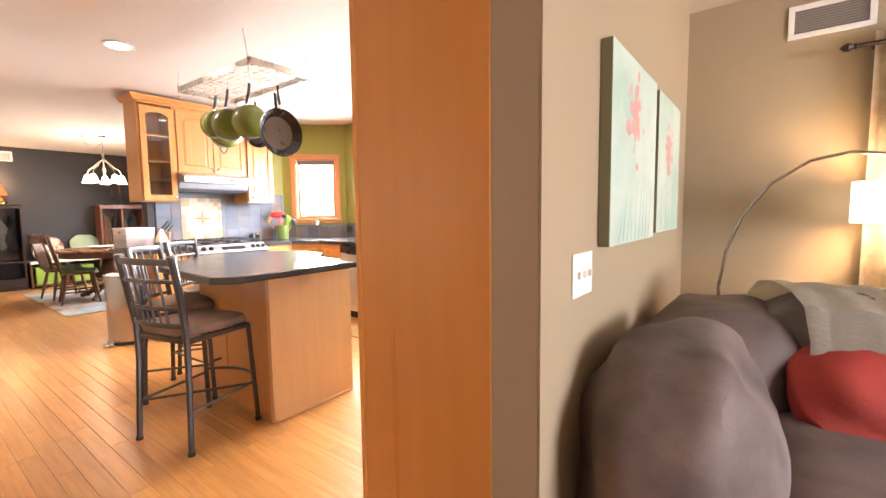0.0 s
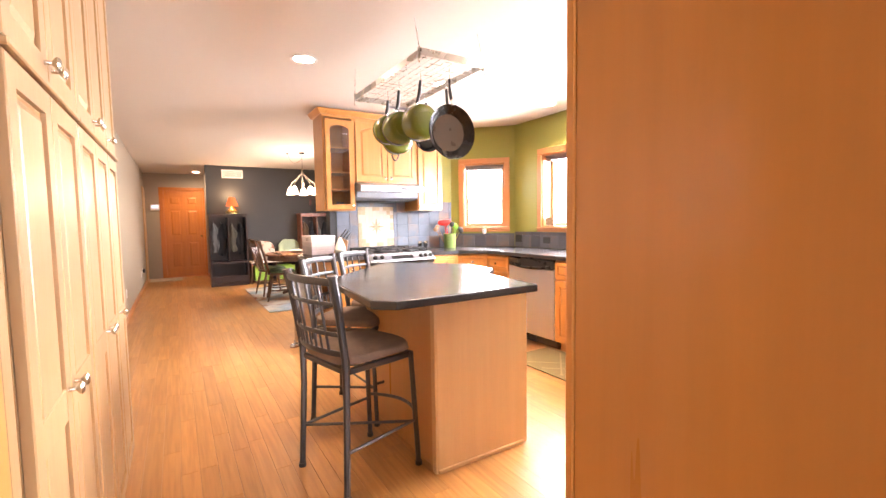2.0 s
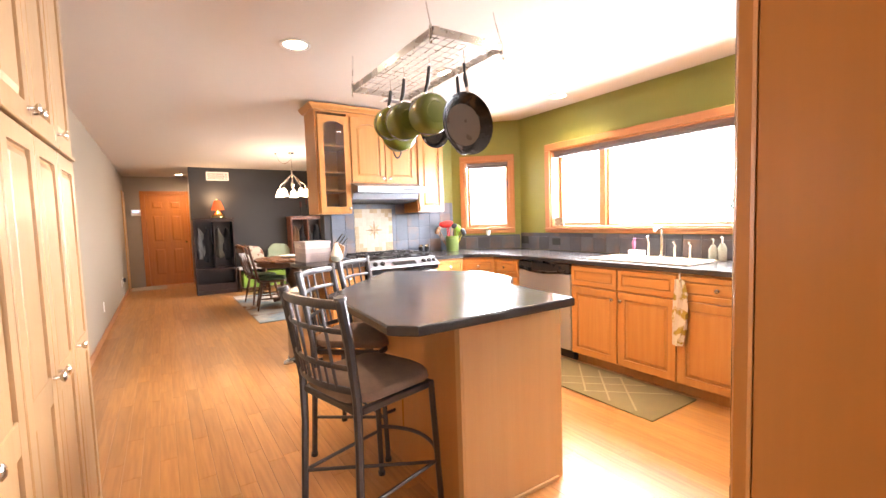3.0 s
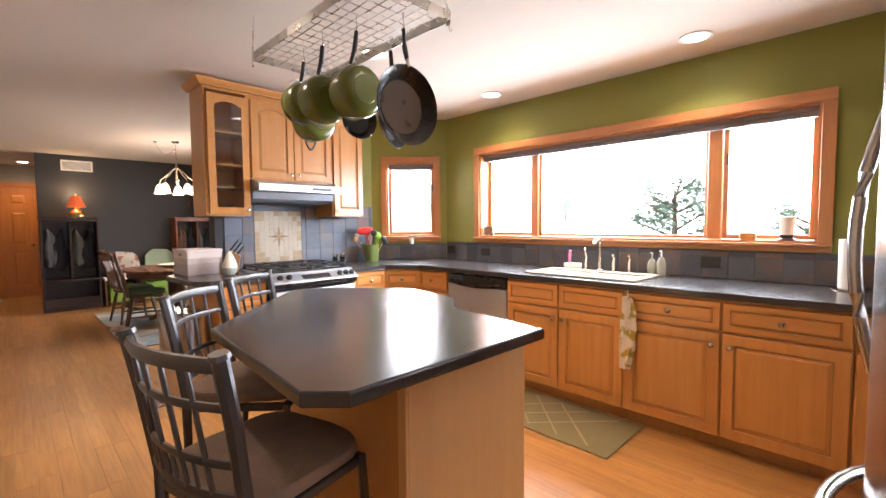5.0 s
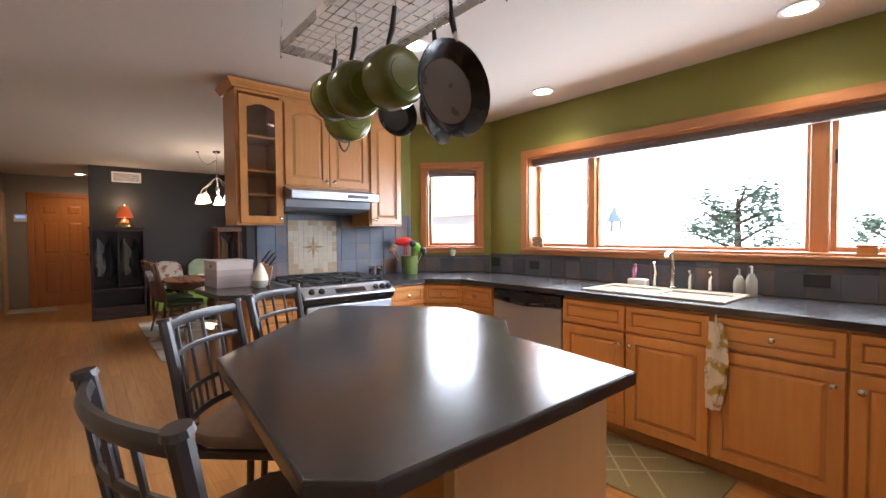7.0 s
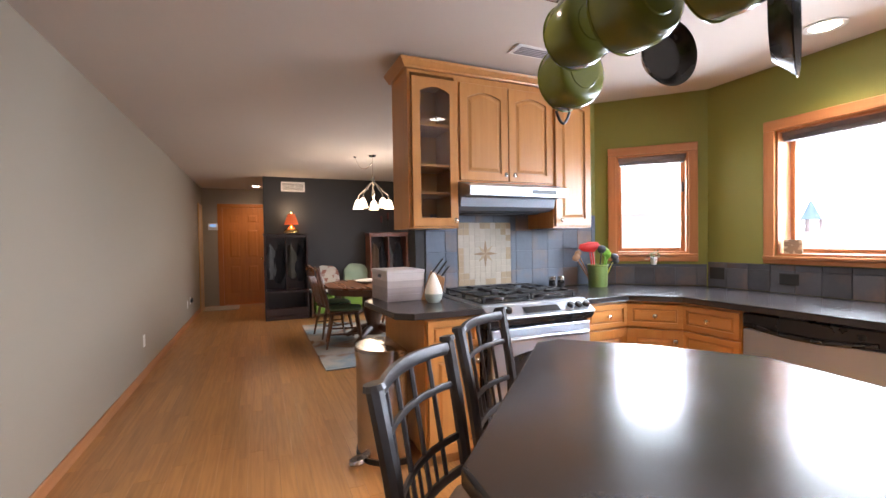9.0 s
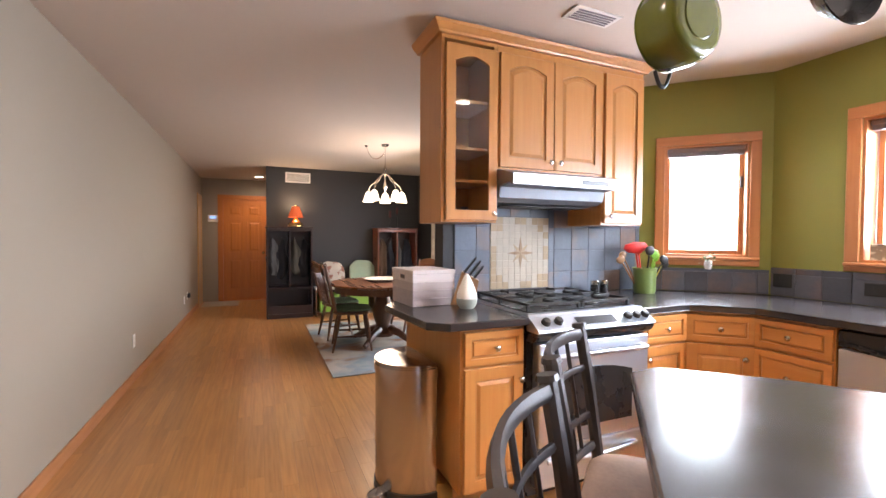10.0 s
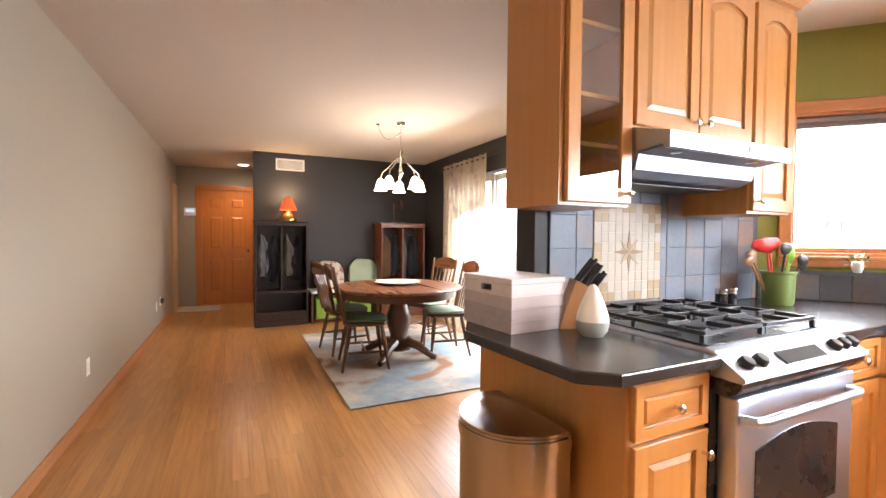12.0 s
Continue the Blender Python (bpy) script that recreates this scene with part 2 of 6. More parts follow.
def tube(bm, pts, r, n=8, flat=1.0):
    pts = [Vector(p) for p in pts]
    rings, up = [], Vector((0, 0, 1))
    for i, p in enumerate(pts):
        d = (pts[min(i + 1, len(pts) - 1)] - pts[max(i - 1, 0)]).normalized()
        side = d.cross(up)
        if side.length < 0.15:
            side = d.cross(Vector((0, 1, 0)))
        side.normalize()
        top = side.cross(d).normalized()
        rr = r[i] if isinstance(r, (list, tuple)) else r
        rings.append([bm.verts.new(p + side * (rr * math.cos(a)) + top * (rr * flat * math.sin(a))) for a in (2 * math.pi * k / n for k in range(n))])
    for p, q in zip(rings, rings[1:]):
        for k in range(n):
            bm.faces.new((p[k], p[(k + 1) % n], q[(k + 1) % n], q[k]))
    bm.faces.new(rings[0][::-1])
    bm.faces.new(rings[-1])
    return bm


def curve(a, b, c, n=10):
    """Points on a bow from a through b to c."""
    a, b, c = Vector(a), Vector(b), Vector(c)
    k = 2 * b - (a + c) / 2
    return [a * (1 - t) ** 2 + k * 2 * t * (1 - t) + c * t * t for t in (i / n for i in range(n + 1))]


def prism(bm, poly, z0, z1, bevel=0.0, seg=2):
    lo = [bm.verts.new((x, y, z0)) for x, y in poly]
    hi = [bm.verts.new((x, y, z1)) for x, y in poly]
    fs = [bm.faces.new(lo[::-1]), bm.faces.new(hi)]
    for k in range(len(poly)):
        j = (k + 1) % len(poly)
        fs.append(bm.faces.new((lo[k], lo[j], hi[j], hi[k])))
    if bevel:
        edges = [e for e in bm.edges if abs(e.verts[0].co.z - e.verts[1].co.z) < 1e-6 and e.verts[0] in hi + lo]
        bmesh.ops.bevel(bm, geom=edges, offset=bevel, segments=seg, affect="EDGES", profile=0.5)
    return bm


def extrude_x(bm, prof, x0, x1):
    """Sweeps a closed outline of (y, z) along x."""
    a = [bm.verts.new((x0, y, z)) for y, z in prof]
    b = [bm.verts.new((x1, y, z)) for y, z in prof]
    bm.faces.new(a)
    bm.faces.new(b[::-1])
    for k in range(len(prof)):
        j = (k + 1) % len(prof)
        bm.faces.new((a[k], b[k], b[j], a[j]))
    return bm


def cushion(bm, lo, hi, puff=0.03, n=8):
    """A soft box with bulging faces."""
    lo, hi = Vector(lo), Vector(hi)
    c, h = (lo + hi) / 2, (hi - lo) / 2
    r = bmesh.ops.create_cube(bm, size=2)
    vs = r["verts"]
    bmesh.ops.subdivide_edges(bm, edges=list({e for v in vs for e in v.link_edges}), cuts=n, use_grid_fill=True)
    for v in bm.verts:
        if max(abs(q) for q in v.co) > 1.0001 or v.tag:
            continue
        p = Vector(v.co)
        w = [(1 - abs(q) ** 4) for q in p]
        q = Vector([math.copysign(abs(p[i]) ** 0.9, p[i]) for i in range(3)])
        soft = Vector([q[i] * (1 - 0.10 * (abs(p[(i + 1) % 3]) ** 6 + abs(p[(i + 2) % 3]) ** 6)) for i in range(3)])
        bulge = [puff * w[(i + 1) % 3] * w[(i + 2) % 3] * p[i] for i in range(3)]
        wob = noise.noise(p * 1.3 + c * 3) * puff * 0.5
        v.co = Vector([c[i] + soft[i] * h[i] + bulge[i] + wob * p[i] for i in range(3)])
        v.tag = True
    return bm


def structure(name, bm, material, label="", category="", smooth=False):
    return tagged(part(name, bm, material, smooth=smooth), label, category, kind="structure")


# ---- large structure ----
YS, YN = -0.045, 4.285
RX = -5.15
XE = -0.395
WT = 0.15
DIAG_A, DIAG_B = (RX, 3.69), (-4.555, YN)

structure("subfloor", bx((-12.7, -3.2, -0.06), (5.2, 4.6, -0.012)), M_SUB, "dark gaps below the oak planks", "floor")
ceiling = structure("ceiling", bx((-12.7, -3.2, CEIL), (5.2, 4.6, CEIL + 0.12)), M_CEIL, "off-white lightly textured painted ceiling", "ceiling")

structure("wall_south", bx((-12.6, YS - WT, 0), (-1.0, YS, CEIL)), M_BEIGE, "long beige painted wall along the passage", "wall")
bm = bmesh.new()
box(bm, (-12.55, YS, 0), (-12.4, 0.29, CEIL))
box(bm, (-12.55, 1.18, 0), (-12.4, 1.32, CEIL))
box(bm, (-12.55, 0.29, 2.09), (-12.4, 1.18, CEIL))
structure("wall_entry", bm, M_BEIGE, "beige wall round the entry door", "wall")
structure("wall_hall_side", bx((-12.4, 1.18, 0), (-10.5, 1.32, CEIL)), M_BEIGE, "beige side wall of the entry hall", "wall")
structure("wall_dining_end", bx((-10.5, 1.12, 0), (-10.35, 3.9, CEIL)), M_DARK, "charcoal painted end wall of the dining room", "wall")
bm = bmesh.new()
box(bm, (-10.35, 3.75, 0), (-9.3, 3.9, CEIL))
box(bm, (-9.3, 3.75, 2.08), (-7.3, 3.9, CEIL))
box(bm, (-7.3, 3.75, 0), (-5.27, 3.9, CEIL))
structure("wall_dining_side", bm, M_DARK, "charcoal painted wall with a patio door opening", "wall")
structure("wall_range", bx((RX - 0.12, 2.06, 0), (RX, 3.69, CEIL)), M_GREEN, "short olive green wall behind the range", "wall")
structure("wall_range_end", bx((RX - 0.12, 2.045, 0), (RX, 2.057, CEIL)), M_DARK, "charcoal painted end of the range wall", "wall")
structure("wall_range_back", bx((RX - 0.135, 2.045, 0), (RX - 0.123, 3.75, CEIL)), M_DARK, "charcoal painted back of the range wall", "wall")


def holed_wall(bm, length, holes, thick, top=CEIL):
    """A wall along x from 0, its room face at y = 0 and its body behind, with openings (x0, x1, z0, z1)."""
    x = 0
    for x0, x1, z0, z1 in sorted(holes):
        box(bm, (x, 0, 0), (x0, thick, top))
        box(bm, (x0, 0, 0), (x1, thick, z0))
        box(bm, (x0, 0, z1), (x1, thick, top))
        x = x1
    box(bm, (x, 0, 0), (length, thick, top))
    return bm


wall_n = structure("wall_north", holed_wall(bmesh.new(), 4.295, [(0.485, 3.165, 1.165, 2.02)], 0.2), M_GREEN, "olive green painted wall with the long sink window", "wall")
wall_n.location = (-4.555, YN, 0)
dlen = math.hypot(DIAG_B[0] - DIAG_A[0], DIAG_B[1] - DIAG_A[1])
SWL, SWR, SWB, SWT = 0.170, 0.707, 1.172, 1.992
wall_d = structure("wall_diagonal", holed_wall(bmesh.new(), dlen, [(SWL, SWR, SWB, SWT)], 0.16), M_GREEN, "olive green diagonal corner wall with a small window", "wall")
wall_d.matrix_world = pose(*DIAG_A, 0, 0, 0, 45)
structure("wall_partition", bx((XE, 1.252, 0), (-0.26, YN, CEIL)), M_BEIGE, "beige partition wall between kitchen and living room", "wall")
structure("wall_partition_face", bx((-0.258, 1.252, 0), (-0.252, 3.45, CEIL)), M_LIVING, "tan painted living room wall", "wall")
structure("wall_living_back", bx((-0.252, 3.45, 0), (5.049, 3.6, CEIL)), M_LIVING, "tan painted back wall of the living room", "wall")
# Unseen wall; its opening is added to let in the fill light.
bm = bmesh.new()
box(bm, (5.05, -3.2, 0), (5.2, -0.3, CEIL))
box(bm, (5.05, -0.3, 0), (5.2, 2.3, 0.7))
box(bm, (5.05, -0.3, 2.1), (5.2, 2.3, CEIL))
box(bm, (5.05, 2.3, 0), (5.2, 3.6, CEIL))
structure("wall_living_east", bm, M_LIVING, "tan painted unseen wall with an opening added for fill light", "wall")
structure("wall_living_south", bx((-1.15, -3.2, 0), (5.05, -3.05, CEIL)), M_LIVING, "tan painted wall", "wall")
structure("wall_living_west", bx((-1.15, -3.05, 0), (-1.0, YS, CEIL)), M_LIVING, "tan painted wall", "wall")

structure("wall_range_edge", bx((RX, 2.045, 0.916), (RX + 0.003, 2.118, 1.384)), M_DARK, "charcoal painted strip beside the tiles", "wall")

# baseboards
for nm, lo, hi in [
    ("baseboard", (-11.75, YS, 0), (-3.04, YS + 0.014, 0.085)),
    ("baseboard", (-12.4, 1.166, 0), (-10.5, 1.18, 0.085)),
    ("baseboard", (-10.35, 1.12, 0), (-10.336, 3.75, 0.085)),
    ("baseboard", (-10.336, 3.736, 0), (-9.4, 3.75, 0.085)),
    ("baseboard", (-7.2, 3.736, 0), (-5.3, 3.75, 0.085)),
]:
    structure(nm, bx(lo, hi, 0.004), M_TRIM, "narrow reddish wood baseboard", "baseboard")
structure("trim", bx((-10.51, 1.108, 0), (-10.33, 1.119, CEIL)), M_DARK, "charcoal painted wall end", "trim")


# ---- windows ----
def trim_frame(parent, x0, x1, z0, z1, w, d, wb=None, y=0.0):
    """Casing boards round an opening, in a frame where x runs along the wall and -y faces the room."""
    wb = wb or w
    part("casing", bx((x0 - w, y - d, z1), (x1 + w, y - 0.001, z1 + w), 0.004), M_TRIM, parent)
    part("casing", bx((x0 - w, y - d, z0), (x0, y - 0.001, z1 - 0.001), 0.004), M_TRIM_Z, parent)
    part("casing", bx((x1, y - d, z0), (x1 + w, y - 0.001, z1 - 0.001), 0.004), M_TRIM_Z, parent)
    part("window_sill", bx((x0 - w, y - d - 0.012, z0 - 0.024), (x1 + w, y - 0.001, z0 - 0.001), 0.005), M_TRIM, parent)
    part("apron", bx((x0 - w, y - d, z0 - wb), (x1 + w, y - 0.001, z0 - 0.025), 0.003), M_TRIM, parent)


def lining(parent, x0, x1, z0, z1, depth, t=0.015):
    part("jamb", bx((x0, 0.001, z0), (x0 + t, depth, z1)), M_TRIM_Z, parent)
    part("jamb", bx((x1 - t, 0.001, z0), (x1, depth, z1)), M_TRIM_Z, parent)
    part("head_jamb", bx((x0 + t, 0.001, z1 - t), (x1 - t, depth, z1)), M_TRIM, parent)
    part("stool_board", bx((x0 + t, 0.001, z0), (x1 - t, depth, z0 + t)), M_TRIM, parent)


def sash(parent, x0, x1, z0, z1, y, w=0.03, lock=None):
    fr = bmesh.new()
    box(fr, (x0, y, z0), (x0 + w, y + 0.03, z1), 0.003)
    box(fr, (x1 - w, y, z0), (x1, y + 0.03, z1), 0.003)
    box(fr, (x0 + w, y, z0), (x1 - w, y + 0.03, z0 + w), 0.003)
    box(fr, (x0 + w, y, z1 - w), (x1 - w, y + 0.03, z1), 0.003)
    s = part("window_frame", fr, M_TRIM_Z, parent)
    g = part("pane", bx((x0 + w - 0.004, y + 0.012, z0 + w - 0.004), (x1 - w + 0.004, y + 0.016, z1 - w + 0.004)), M_GLASS, s, "clear glass pane")
    g.visible_shadow = False
    if lock:
        lk = bmesh.new()
        box(lk, (lock - 0.008, y - 0.018, z1 - 0.30), (lock + 0.008, y - 0.001, z1 - 0.22), 0.003)
        part("latch", lk, M_BRONZE, s, "small grey metal latch")
    return s


def blind(parent, x0, x1, z1, y):
    b = bmesh.new()
    box(b, (x0, y, z1 - 0.032), (x1, y + 0.045, z1), 0.003)
    for k in range(5):
        box(b, (x0 + 0.006, y + 0.002, z1 - 0.038 - k * 0.006), (x1 - 0.006, y + 0.040, z1 - 0.0345 - k * 0.006))
    part("raised_blind", b, M_BLIND, parent, "grey slatted blind pulled right up")


M_BLIND = mat("grey_blind", (0.20, 0.18, 0.19), 0.6, vary=0.05)
win = tagged(new("window_1"), "long sink window with reddish wood trim and three panes", "window", kind="structure")
win.location = (0, YN, 0)
WX0, WX1, WZ0, WZ1 = -4.07, -1.39, 1.165, 2.02
trim_frame(win, WX0, WX1, WZ0, WZ1, 0.07, 0.02, 0.055)
lining(win, WX0, WX1, WZ0, WZ1, 0.2)
sash(win, WX0 + 0.02, -3.50, WZ0 + 0.018, WZ1 - 0.017, 0.13, 0.03)
sash(win, -3.43, -2.012, WZ0 + 0.018, WZ1 - 0.017, 0.13, 0.022)
sash(win, -1.918, WX1 - 0.02, WZ0 + 0.018, WZ1 - 0.017, 0.13, 0.03, -1.893)
part("mullion", bx((-3.498, 0.10, WZ0 + 0.016), (-3.432, 0.19, WZ1 - 0.016), 0.004), M_TRIM_Z, win)
part("mullion", bx((-2.01, 0.10, WZ0 + 0.016), (-1.92, 0.19, WZ1 - 0.016), 0.004), M_TRIM_Z, win)
blind(win, WX0 + 0.016, WX1 - 0.016, WZ1 - 0.015, 0.04)
win2 = tagged(new("window_2"), "small square window with reddish wood trim in the diagonal wall", "window", kind="structure")
win2.matrix_world = pose(*DIAG_A, 0, 0, 0, 45)
trim_frame(win2, SWL, SWR, SWB, SWT, 0.065, 0.02, 0.065)
lining(win2, SWL, SWR, SWB, SWT, 0.16)
sash(win2, SWL + 0.015, SWR - 0.015, SWB + 0.015, SWT - 0.015, 0.09, 0.03, SWR - 0.03)
blind(win2, SWL + 0.02, SWR - 0.02, SWT - 0.018, 0.03)
# patio door
M_PVC = mat("white_vinyl", (0.78, 0.77, 0.74), 0.4, vary=0.02)
patio = tagged(new("door_2"), "white sliding glass patio door", "patio door", kind="structure")
patio.location = (-9.3, 3.75, 0)
for x0, x1, y in ((0.02, 1.03, 0.06), (0.97, 1.98, 0.10)):
    fr = bmesh.new()
    box(fr, (x0, y, 0.02), (x0 + 0.07, y + 0.035, 2.06), 0.004)
    box(fr, (x1 - 0.07, y, 0.02), (x1, y + 0.035, 2.06), 0.004)
    box(fr, (x0 + 0.07, y, 0.02), (x1 - 0.07, y + 0.035, 0.11), 0.004)
    box(fr, (x0 + 0.07, y, 1.98), (x1 - 0.07, y + 0.035, 2.06), 0.004)
    s = part("door_frame", fr, M_PVC, patio)
    g = part("pane", bx((x0 + 0.065, y + 0.015, 0.105), (x1 - 0.065, y + 0.02, 1.985)), M_GLASS, s, "clear glass pane")
    g.visible_shadow = False
hb = bmesh.new()
box(hb, (1.915, 0.03, 0.95), (1.945, 0.06, 1.25), 0.006)
part("door_handle", hb, M_PLASTIC, patio, "black pull handle")
part("threshold", bx((0.0, 0.002, 0.0), (2.0, 0.148, 0.018), 0.003), M_PVC, patio)

# entry door
M_BRASS = mat("brass", (0.60, 0.42, 0.16), 0.25, 1.0, vary=0.05)
door = tagged(new("door_1"), "closed orange stained six-panel fir entry door", "door", kind="structure")
door.location = (-12.4, 0, 0)
bm = bx((-0.06, 0.335, 0.012), (-0.022, 1.135, 2.055), 0.003)
slab = part("door_leaf", bm, M_DOOR, door)
for (y0, y1) in ((0.43, 0.69), (0.78, 1.04)):
    for z0, z1 in ((0.22, 0.86), (0.98, 1.62), (1.72, 1.94)):
        p = bmesh.new()
        lo = [p.verts.new((-0.020, y, z)) for y, z in ((y0, z0), (y1, z0), (y1, z1), (y0, z1))]
        mid = [p.verts.new((-0.031, y, z)) for y, z in ((y0 + 0.02, z0 + 0.02), (y1 - 0.02, z0 + 0.02), (y1 - 0.02, z1 - 0.02), (y0 + 0.02, z1 - 0.02))]
        inn = [p.verts.new((-0.012, y, z)) for y, z in ((y0 + 0.06, z0 + 0.06), (y1 - 0.06, z0 + 0.06), (y1 - 0.06, z1 - 0.06), (y0 + 0.06, z1 - 0.06))]
        for a, b in ((lo, mid), (mid, inn)):
            for k in range(4):
                p.faces.new((a[k], a[(k + 1) % 4], b[(k + 1) % 4], b[k]))
        p.faces.new(inn)
        part("door_panel", p, M_DOOR, slab)
b = bmesh.new()
box(b, (-0.10, 0.291, 0), (-0.0025, 0.333, 2.089))
box(b, (-0.10, 1.137, 0), (-0.0025, 1.179, 2.089))
box(b, (-0.10, 0.333, 2.057), (-0.0025, 1.137, 2.089))
box(b, (-0.10, 0.333, 0), (-0.0025, 1.137, 0.011))
part("door_jamb", b, M_DOOR, door)
# Unseen board added behind the leaf to stop outside light leaking in.
part("weather_board", bx((-0.14, 0.291, 0), (-0.101, 1.179, 2.089)), M_DARK, door)
kb = bmesh.new()
cyl(kb, (-0.022, 1.075, 0.97), (0.02, 1.075, 0.97), 0.012)
lathe(kb, [(0, 0), (0.02, 0.004), (0.028, 0.018), (0.024, 0.034), (0, 0.042)], 14, Matrix.Translation((0.012, 1.075, 0.97)) @ Matrix.Rotation(radians(90), 4, "Y"))
part("door_handle", kb, M_BRASS, slab, "round brass knob", True)
for lo, hi in (((-0.02, 0.24, 0), (0.015, 0.325, 2.07)), ((-0.02, 1.145, 0), (0.015, 1.178, 2.07)), ((-0.02, 0.24, 2.071), (0.015, 1.178, 2.14))):
    part("door_casing", bx((max(lo[0], 0.001), lo[1], lo[2]), hi, 0.004), M_DOOR, door)
# side door on the passage wall
side = tagged(new("door_3"), "closed pale wood door with pale casing on the passage wall", "door", kind="structure")
side.location = (-12.3, YS, 0)
part("door_leaf", bx((0.07, 0.001, 0.01), (0.50, 0.012, 2.03), 0.002), M_PALE, side)
part("door_casing", bx((0.0, 0.001, 0), (0.068, 0.02, 2.10), 0.004), M_PALE, side)
part("door_casing", bx((0.502, 0.001, 0), (0.57, 0.02, 2.10), 0.004), M_PALE, side)
part("door_casing", bx((0.069, 0.001, 2.032), (0.501, 0.02, 2.10), 0.004), M_PALE, side)

# tall wood panel beside the refrigerator
fp = thing("fridge_side_panel", "tall honey maple end panel enclosing the refrigerator", "cabinet panel", (XE, 1.25, 0))
part("panel", bx((-0.515, 0, 0), (-0.002, 0.02, CEIL - 0.003), 0.002), M_PANEL, fp)
part("stile", bx((-0.54, -0.003, 0), (-0.516, 0.035, CEIL - 0.003), 0.004), M_PANEL, fp)


# ---- cabinets ----
def knob(parent, x, y, z):
    b = bmesh.new()
    m = Matrix.Translation((x, y, z)) @ Matrix.Rotation(radians(90), 4, "X")
    lathe(b, [(0, 0), (0.006, 0), (0.005, 0.014), (0.013, 0.02), (0.016, 0.026), (0.010, 0.031), (0, 0.032)], 12, m)
    part("knob", b, M_CHROME, parent, "satin nickel knob", True)


def raised(parent, name, x0, x1, z0, z1, y, material, arch=0.0, stile=0.055, t=0.02, field=0.028, pane=None):
    """A frame-and-panel front: its face at y - t, towards -y. arch: the rise of the panel's top."""
    n = 9 if arch else 1
    a0, a1 = x0 + stile, x1 - stile
    us = [k / n for k in range(n + 1)]

    def top(u):
        return z1 - stile - arch * (1 - math.sin(math.pi * u)) if arch else z1 - stile

    f = bmesh.new()
    c = 0.003

    def outer(i, depth):
        pts = [(x0 + i, z0 + i), (x1 - i, z0 + i)] + [(x0 + i + (x1 - x0 - 2 * i) * u, z1 - i) for u in reversed(us)]
        return [f.verts.new((q[0], depth, q[1])) for q in pts]

    def inner(depth):
        pts = [(a0, z0 + stile), (a1, z0 + stile)] + [(a0 + (a1 - a0) * u, top(u)) for u in reversed(us)]
        return [f.verts.new((q[0], depth, q[1])) for q in pts]

    loops = [outer(0, y), outer(0, y - t + c), outer(c, y - t), inner(y - t), inner(y)]
    loops.append(loops[0])
    for p, q in zip(loops, loops[1:]):
        for k in range(len(p)):
            f.faces.new((p[k], p[(k + 1) % len(p)], q[(k + 1) % len(p)], q[k]))
    ob = part(name, f, material, parent)
    if pane:
        g = part("pane", bx((a0 - 0.004, y - 0.012, z0 + stile - 0.004), (a1 + 0.004, y - 0.009, z1 - stile)), M_GLASS2, ob, "clear glass pane")
        g.visible_shadow = False
        return ob
    p = bmesh.new()

    def ring(inset, depth):
        pts = [(a0 + inset, z0 + stile + inset), (a1 - inset, z0 + stile + inset)]
        pts += [(a0 + inset + (a1 - a0 - 2 * inset) * u, top(u) - inset) for u in reversed(us)]
        return [p.verts.new((q[0], depth, q[1])) for q in pts]

    r = [ring(-0.002, y - t + 0.010), ring(0.006, y - t + 0.011), ring(0.009, y - t + 0.011), ring(field, y - t + 0.003)]
    for a, b in zip(r, r[1:]):
        for k in range(len(a)):
            p.faces.new((a[k], a[(k + 1) % len(a)], b[(k + 1) % len(a)], b[k]))
    p.faces.new(r[-1])
    part("panel", p, material, ob)
    # A darker line runs in the groove round the raised panel.
    g = bmesh.new()
    ga = [(a0 + 0.004, z0 + stile + 0.004), (a1 - 0.004, z0 + stile + 0.004)] + [(a0 + 0.004 + (a1 - a0 - 0.008) * u, top(u) - 0.004) for u in reversed(us)]
    gb = [(a0 + 0.011, z0 + stile + 0.011), (a1 - 0.011, z0 + stile + 0.011)] + [(a0 + 0.011 + (a1 - a0 - 0.022) * u, top(u) - 0.011) for u in reversed(us)]
    va, vb = [g.verts.new((q[0], y - t + 0.0098, q[1])) for q in ga], [g.verts.new((q[0], y - t + 0.0098, q[1])) for q in gb]
    for k in range(len(va)):
        g.faces.new((va[k], va[(k + 1) % len(va)], vb[(k + 1) % len(va)], vb[k]))
    part("glaze_line", g, M_GROOVE, ob, "darker line in the groove")
    return ob


